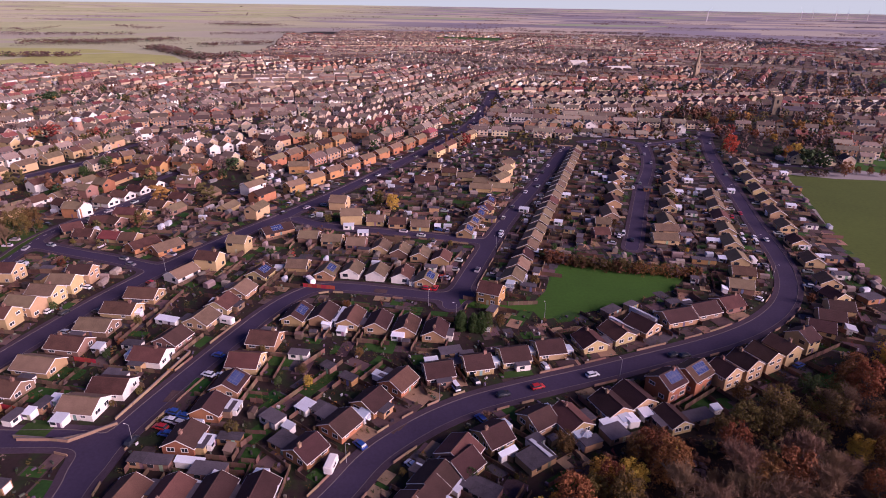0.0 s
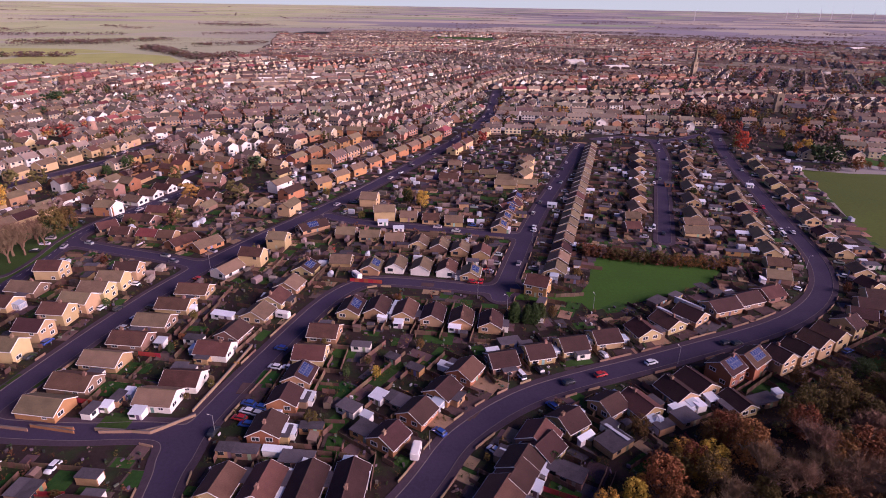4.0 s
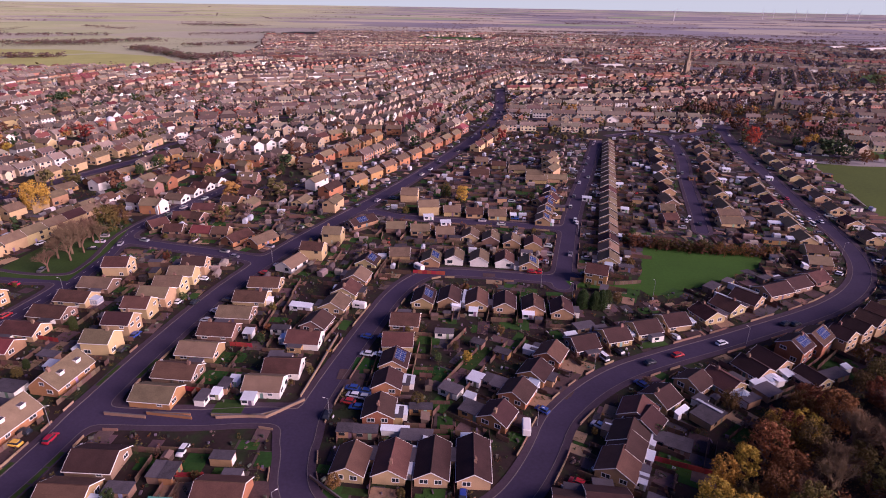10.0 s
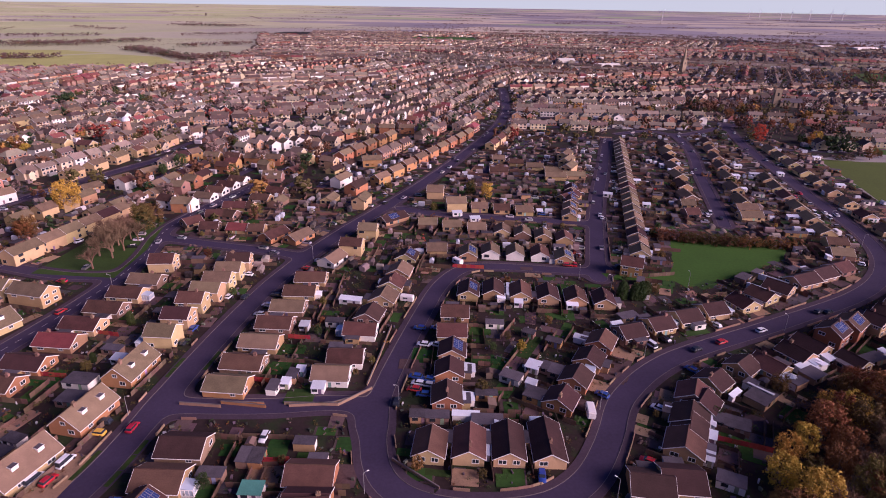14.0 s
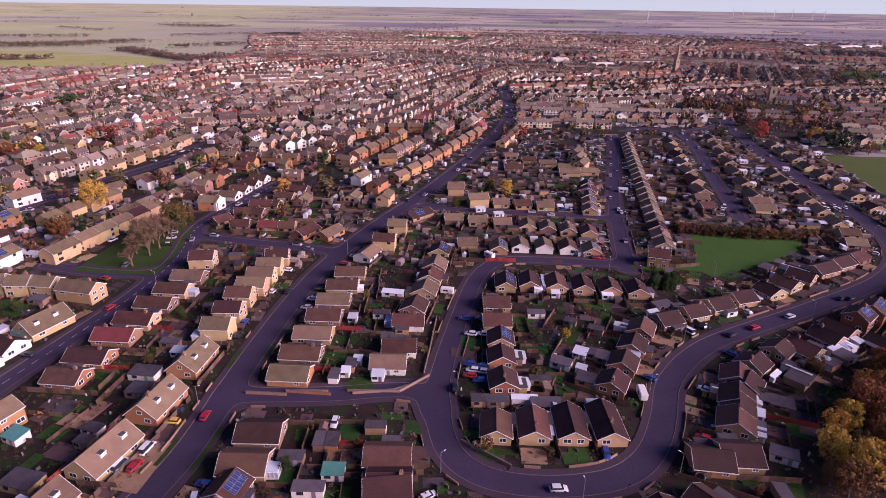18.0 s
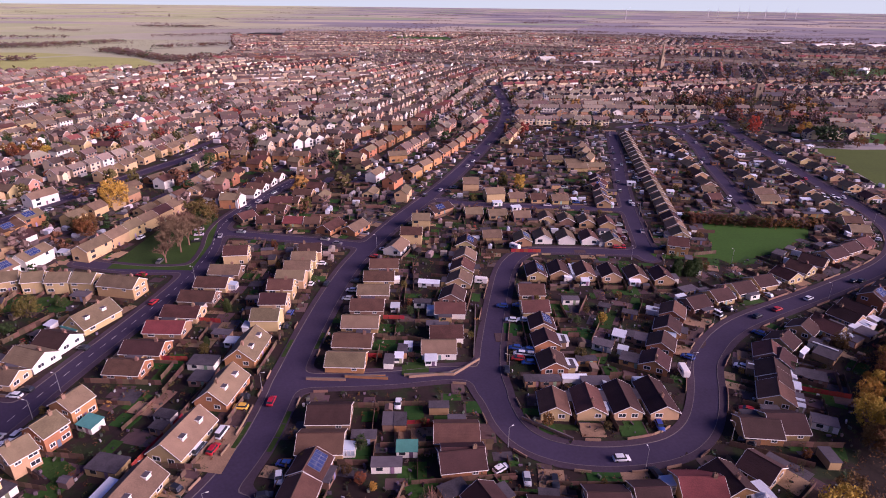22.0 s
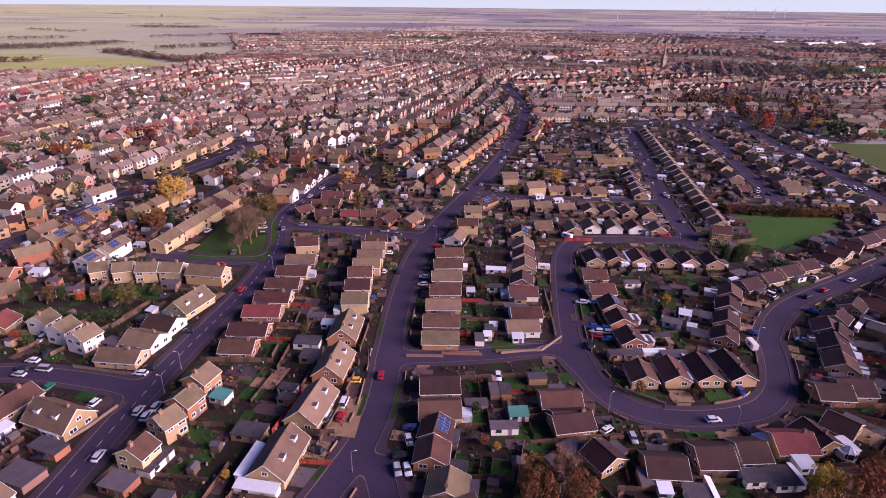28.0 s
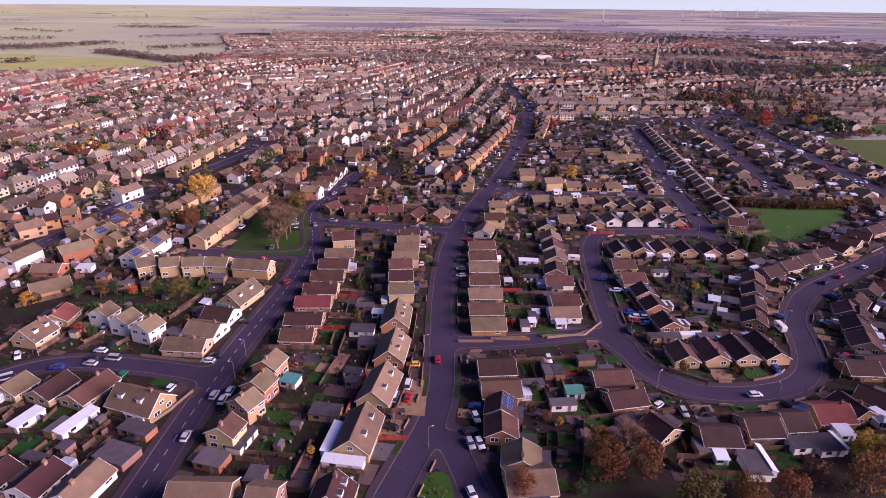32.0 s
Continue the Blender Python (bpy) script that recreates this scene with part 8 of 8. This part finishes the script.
for k, out in GROVES.items():
    tri = np.concatenate(out).reshape(-1, 3)
    me = sheet("far_trees", tri.tolist(), [(i, i + 1, i + 2) for i in range(0, len(tri), 3)], k)
    tagged(new("far_trees", me), {"far_brown": "distant russet-brown trees", "far_olive": "distant olive-green trees", "far_gold": "distant golden trees", "far_wood": "distant bare grey-brown trees", "far_green": "distant dark evergreen trees", "far_red": "distant dark red trees"}[k] + " of the town and fields", "trees", kind="stuff")

# bins, planters, benches and toys in the near gardens
M["odds"] = node_mat("garden_odds_and_ends", (0.10, 0.075, 0.07), 0.7, 0.2, 0.5, 3.0, 0.9, 0.3, island=True)
M["odds_pale"] = node_mat("pale_garden_furniture", (0.55, 0.53, 0.52), 0.6, 0.2, 0.5, 3.0, 0.3, 0.05, island=True)
odds = {"odds": ([], []), "odds_pale": ([], [])}
for _ in range(3400):
    x, y = rng6.uniform(-300, 165), rng6.uniform(60, 230)
    if 3.0 < off_road(x, y) < 40 and is_open(x, y, 0.6, 2.8):
        v, f = odds["odds_pale" if rng6.random() < 0.1 else "odds"]
        L, W, H, a = rng6.uniform(0.15, 0.6), rng6.uniform(0.12, 0.3), rng6.uniform(0.3, 0.9), rng6.uniform(0, 3.14)
        c, t, b = math.cos(a), math.sin(a), len(v)
        v += [(x + i * L * q * c - j * W * q * t, y + i * L * q * t + j * W * q * c, k) for k, q in ((0, 0.9), (H, 1.0)) for i, j in ((-1, -1), (1, -1), (1, 1), (-1, 1))]
        f += [(b + 4, b + 5, b + 6, b + 7)] + [(b + k, b + (k + 1) % 4, b + 4 + (k + 1) % 4, b + 4 + k) for k in range(4)]
for k, out in odds.items():
    tagged(new("garden_clutter", sheet("garden_clutter", *out, k)), {"odds": "bins, planters and stored things in the gardens", "odds_pale": "white garden chairs, tables and boxes"}[k], "clutter", kind="stuff")

# sheds, lean-tos and low fences in the gardens of the middle distance
M["mid_sheds"] = node_mat("garden_outbuildings", (0.20, 0.155, 0.135), 0.75, 0.3, 0.5, 3.0, 0.85, 0.04, island=True)
sv, sf, pv, pf, lv, lf = [], [], [], [], [], []
placed = []
for _ in range(4200):
    x, y = rng6.uniform(-330, 235), rng6.uniform(205, 480)
    if off_road(x, y) < 6 or not is_open(x, y, 1.6, 5.5) or not inside(x, y, TOWN) or any((x - a) ** 2 + (y - b) ** 2 < 20 for a, b in placed[-400:]):
        continue
    a = nearest_angle(x, y)
    if a is None:
        continue
    placed.append((x, y))
    a = radians(a + rng6.choice([0, 90]))
    c, s_ = math.cos(a), math.sin(a)
    kind = rng6.random()
    if kind < 0.45:
        out, L, W, H, up = (sv, sf), rng6.uniform(1.0, 2.4), rng6.uniform(0.8, 1.4), rng6.uniform(1.5, 2.1), 0.4
    elif kind < 0.55:
        out, L, W, H, up = (pv, pf), rng6.uniform(1.0, 2.2), rng6.uniform(0.7, 1.4), rng6.uniform(1.7, 2.2), 0.35
    else:
        out, L, W, H, up = (lv, lf), rng6.uniform(2.5, 6.0), 0.05, rng6.uniform(1.3, 1.8), 0.0
    v, f = out
    b = len(v)
    v += [(x + i * L * c - j * W * s_, y + i * L * s_ + j * W * c, k) for k in (0, H) for i, j in ((-1, -1), (1, -1), (1, 1), (-1, 1))]
    v += [(x + i * L * c, y + i * L * s_, H + up) for i in (-1, 1)]
    f += [(b + 4, b + 5, b + 9, b + 8), (b + 6, b + 7, b + 8, b + 9), (b + 5, b + 6, b + 9), (b + 7, b + 4, b + 8)] + [(b + k, b + (k + 1) % 4, b + 4 + (k + 1) % 4, b + 4 + k) for k in range(4)]
tagged(new("garden_sheds", sheet("garden_sheds", sv, sf, "mid_sheds")), "small brown and grey sheds in the farther gardens", "sheds", kind="stuff")
tagged(new("lean_tos", sheet("lean_tos", pv, pf, "sheet")), "white greenhouses and lean-tos in the farther gardens", "lean-tos", kind="stuff")
tagged(new("farther_fences", sheet("farther_fences", lv, lf, "fence_far")), "brown lapped fences of the farther gardens", "fences", kind="stuff")

# sheds, extensions and vans between the distant houses
M["far_bits"] = node_mat("pale_outbuildings", (0.40, 0.37, 0.36), 0.7, 0.2, 0.5, 3.0, 0.85, 0.06, island=True)
v, f = [], []
for x, y, a, *_ in SPOTS:
    for _ in range(rng6.choice([1, 2, 3]) if y < 1300 else 1):
        px, py = x + rng6.uniform(-13, 13), y + rng6.uniform(-13, 13)
        if off_road(px, py) < 1 or not is_free(px, py, 5.5):
            continue
        L, W, H, c, s, z = rng6.uniform(1.0, 2.8), rng6.uniform(0.8, 1.4), rng6.uniform(1.4, 2.4), math.cos(radians(a)), math.sin(radians(a)), far_rise(px, py)
        b = len(v)
        v += [(px + i * L * c - j * W * s, py + i * L * s + j * W * c, z + k) for k in (0, H) for i, j in ((-1, -1), (1, -1), (1, 1), (-1, 1))]
        v += [(px + i * (L + 0.1) * c, py + i * (L + 0.1) * s, z + H + 0.45) for i in (-1, 1)]
        f += [(b + 4, b + 5, b + 9, b + 8), (b + 6, b + 7, b + 8, b + 9), (b + 5, b + 6, b + 9), (b + 7, b + 4, b + 8)] + [(b + k, b + (k + 1) % 4, b + 4 + (k + 1) % 4, b + 4 + k) for k in range(4)]
tagged(new("outbuildings", sheet("outbuildings", v, f, "far_bits")), "sheds, garages and small extensions between distant houses", "outbuildings", kind="stuff")

# ---- landmarks ----
def church(x, y, ang, tower_h, spire_h, label):
    ob = new("church")
    ob.matrix_world = pose(x, y, 0, 0, 0, ang)
    tagged(ob, label, "church")
    bm = bmesh.new()
    box(bm, -3.5, 3.5, -3.5, 3.5, 0, tower_h)
    for i in (-1, 1):
        for j in (-1, 1):
            tube(bm, (i * 3.1, j * 3.1, tower_h), (i * 3.1, j * 3.1, tower_h + 3.0), 0.6, 0.05, 4)
    part("tower", finish("tower", bm, "stone"), ob)
    if spire_h:
        bm = bmesh.new()
        tube(bm, (0, 0, tower_h), (0, 0, tower_h + spire_h), 3.0, 0.12, 8)
        part("spire", finish("spire", bm, "stone"), ob, None, "tall pale stone spire")
    bm = bmesh.new()
    prism(bm, [(-5, 0), (5, 0), (5, 5.5), (0, 9), (-5, 5.5)], 3.5, 26)
    part("nave", finish("nave", bm, "stone"), ob)
    bm = bmesh.new()
    prism(bm, [(-5.4, 5.2), (0, 9.02), (5.4, 5.2), (5.4, 5.6), (0, 9.4), (-5.4, 5.6)], 3.51, 26.3)
    part("roof", finish("roof", bm, "flat"), ob)
    for k in range(4):
        part("window", pane_mesh(1.5, 4.0), ob, pose(7 + 5 * k, -5.0, 1.2))
    for q in (pose(0, -3.5, tower_h - 7), pose(3.5, 0, tower_h - 7, 0, 0, 90), pose(-3.5, 0, tower_h - 7, 0, 0, -90)):
        part("belfry_opening", pane_mesh(2.0, 4.0), ob, q)


church(408, 961, 10, 20, 28, "pale stone church with a tall spire above the roofs")
church(348, 616, -15, 18.5, 0, "square-towered stone church among trees")


def turbine(az, d):
    x, y, k = drawn_in(d * math.sin(radians(az)) - 7, d * math.cos(radians(az)))
    ob = new("wind_turbine")
    ob.matrix_world = pose(x, y, far_rise(x, y), 0, 0, -az) @ Matrix.Diagonal((k, k, k, 1))
    tagged(ob, "distant white three-bladed wind turbine on the plain", "wind turbine", "wind turbines")

    def mast():
        bm = bmesh.new()
        tube(bm, (0, 0, 0), (0, 0, 70), 2.6, 1.5, 8)
        return finish("tower", bm, "trim")

    def blade():
        bm = bmesh.new()
        tube(bm, (0, 0, 0), (0, 0, 38), 1.7, 0.4, 4)
        return finish("blade", bm, "trim")
    part("tower", cached("mast", mast), ob)
    for q in range(3):
        part("blade", cached("blade", blade), ob, pose(0, -2.5, 70, 0, 120 * q + az * 7, 0))


for az, d in ((23.8, 5200), (30.8, 6900), (33.1, 6600), (33.9, 7300), (35.2, 7500), (36.6, 7000), (37.4, 7200), (31.6, 7600)):
    turbine(az, d)


def windmill(x, y):
    """A disused brick mill tower with a pale boarded cap."""
    ob = new("windmill_tower")
    ob.matrix_world = pose(x, y, 0)
    tagged(ob, "disused tan brick windmill tower with a pale cap", "windmill")
    bm = bmesh.new()
    tube(bm, (0, 0, 0), (0, 0, 14), 4.4, 2.7, 14)
    part("tower", finish("tower", bm, "wallbuff"), ob)
    bm = bmesh.new()
    for z0, r0, z1, r1 in ((13.8, 3.2, 15.2, 3.0), (15.2, 3.0, 16.4, 2.1), (16.4, 2.1, 17.2, 0.4)):
        tube(bm, (0, 0, z0), (0, 0, z1), r0, r1, 14)
    part("cap", finish("cap", bm, "sheet"), ob, None, "pale domed cap")
    for k in range(3):
        part("window", glazed_mesh(1.0, 1.4), ob, pose(0.35 * k, -4.15 + 0.5 * k, 2.2 + 4.0 * k))


windmill(-287, 462)


def works(x, y, ang, L, W, H):
    bm = bmesh.new()
    prism(bm, [(-W / 2, 0), (W / 2, 0), (W / 2, H), (0, H + 2), (-W / 2, H)], -L / 2, L / 2)
    ob = tagged(new("warehouse", finish("warehouse", bm, "render")), "long white distant warehouse", "warehouse", "warehouses")
    ob.matrix_world = pose(x, y, far_rise(x, y), 0, 0, ang)


for q in ((1188, 1527, 20, 90, 30, 8), (1290, 1560, 20, 60, 30, 8), (1130, 1600, 15, 50, 25, 7), (735, 885, 42, 46, 16, 6), (300, 1020, 5, 40, 15, 7), (255, 1130, 0, 34, 20, 6), (1330, 1500, 20, 70, 30, 8)):
    works(*q)
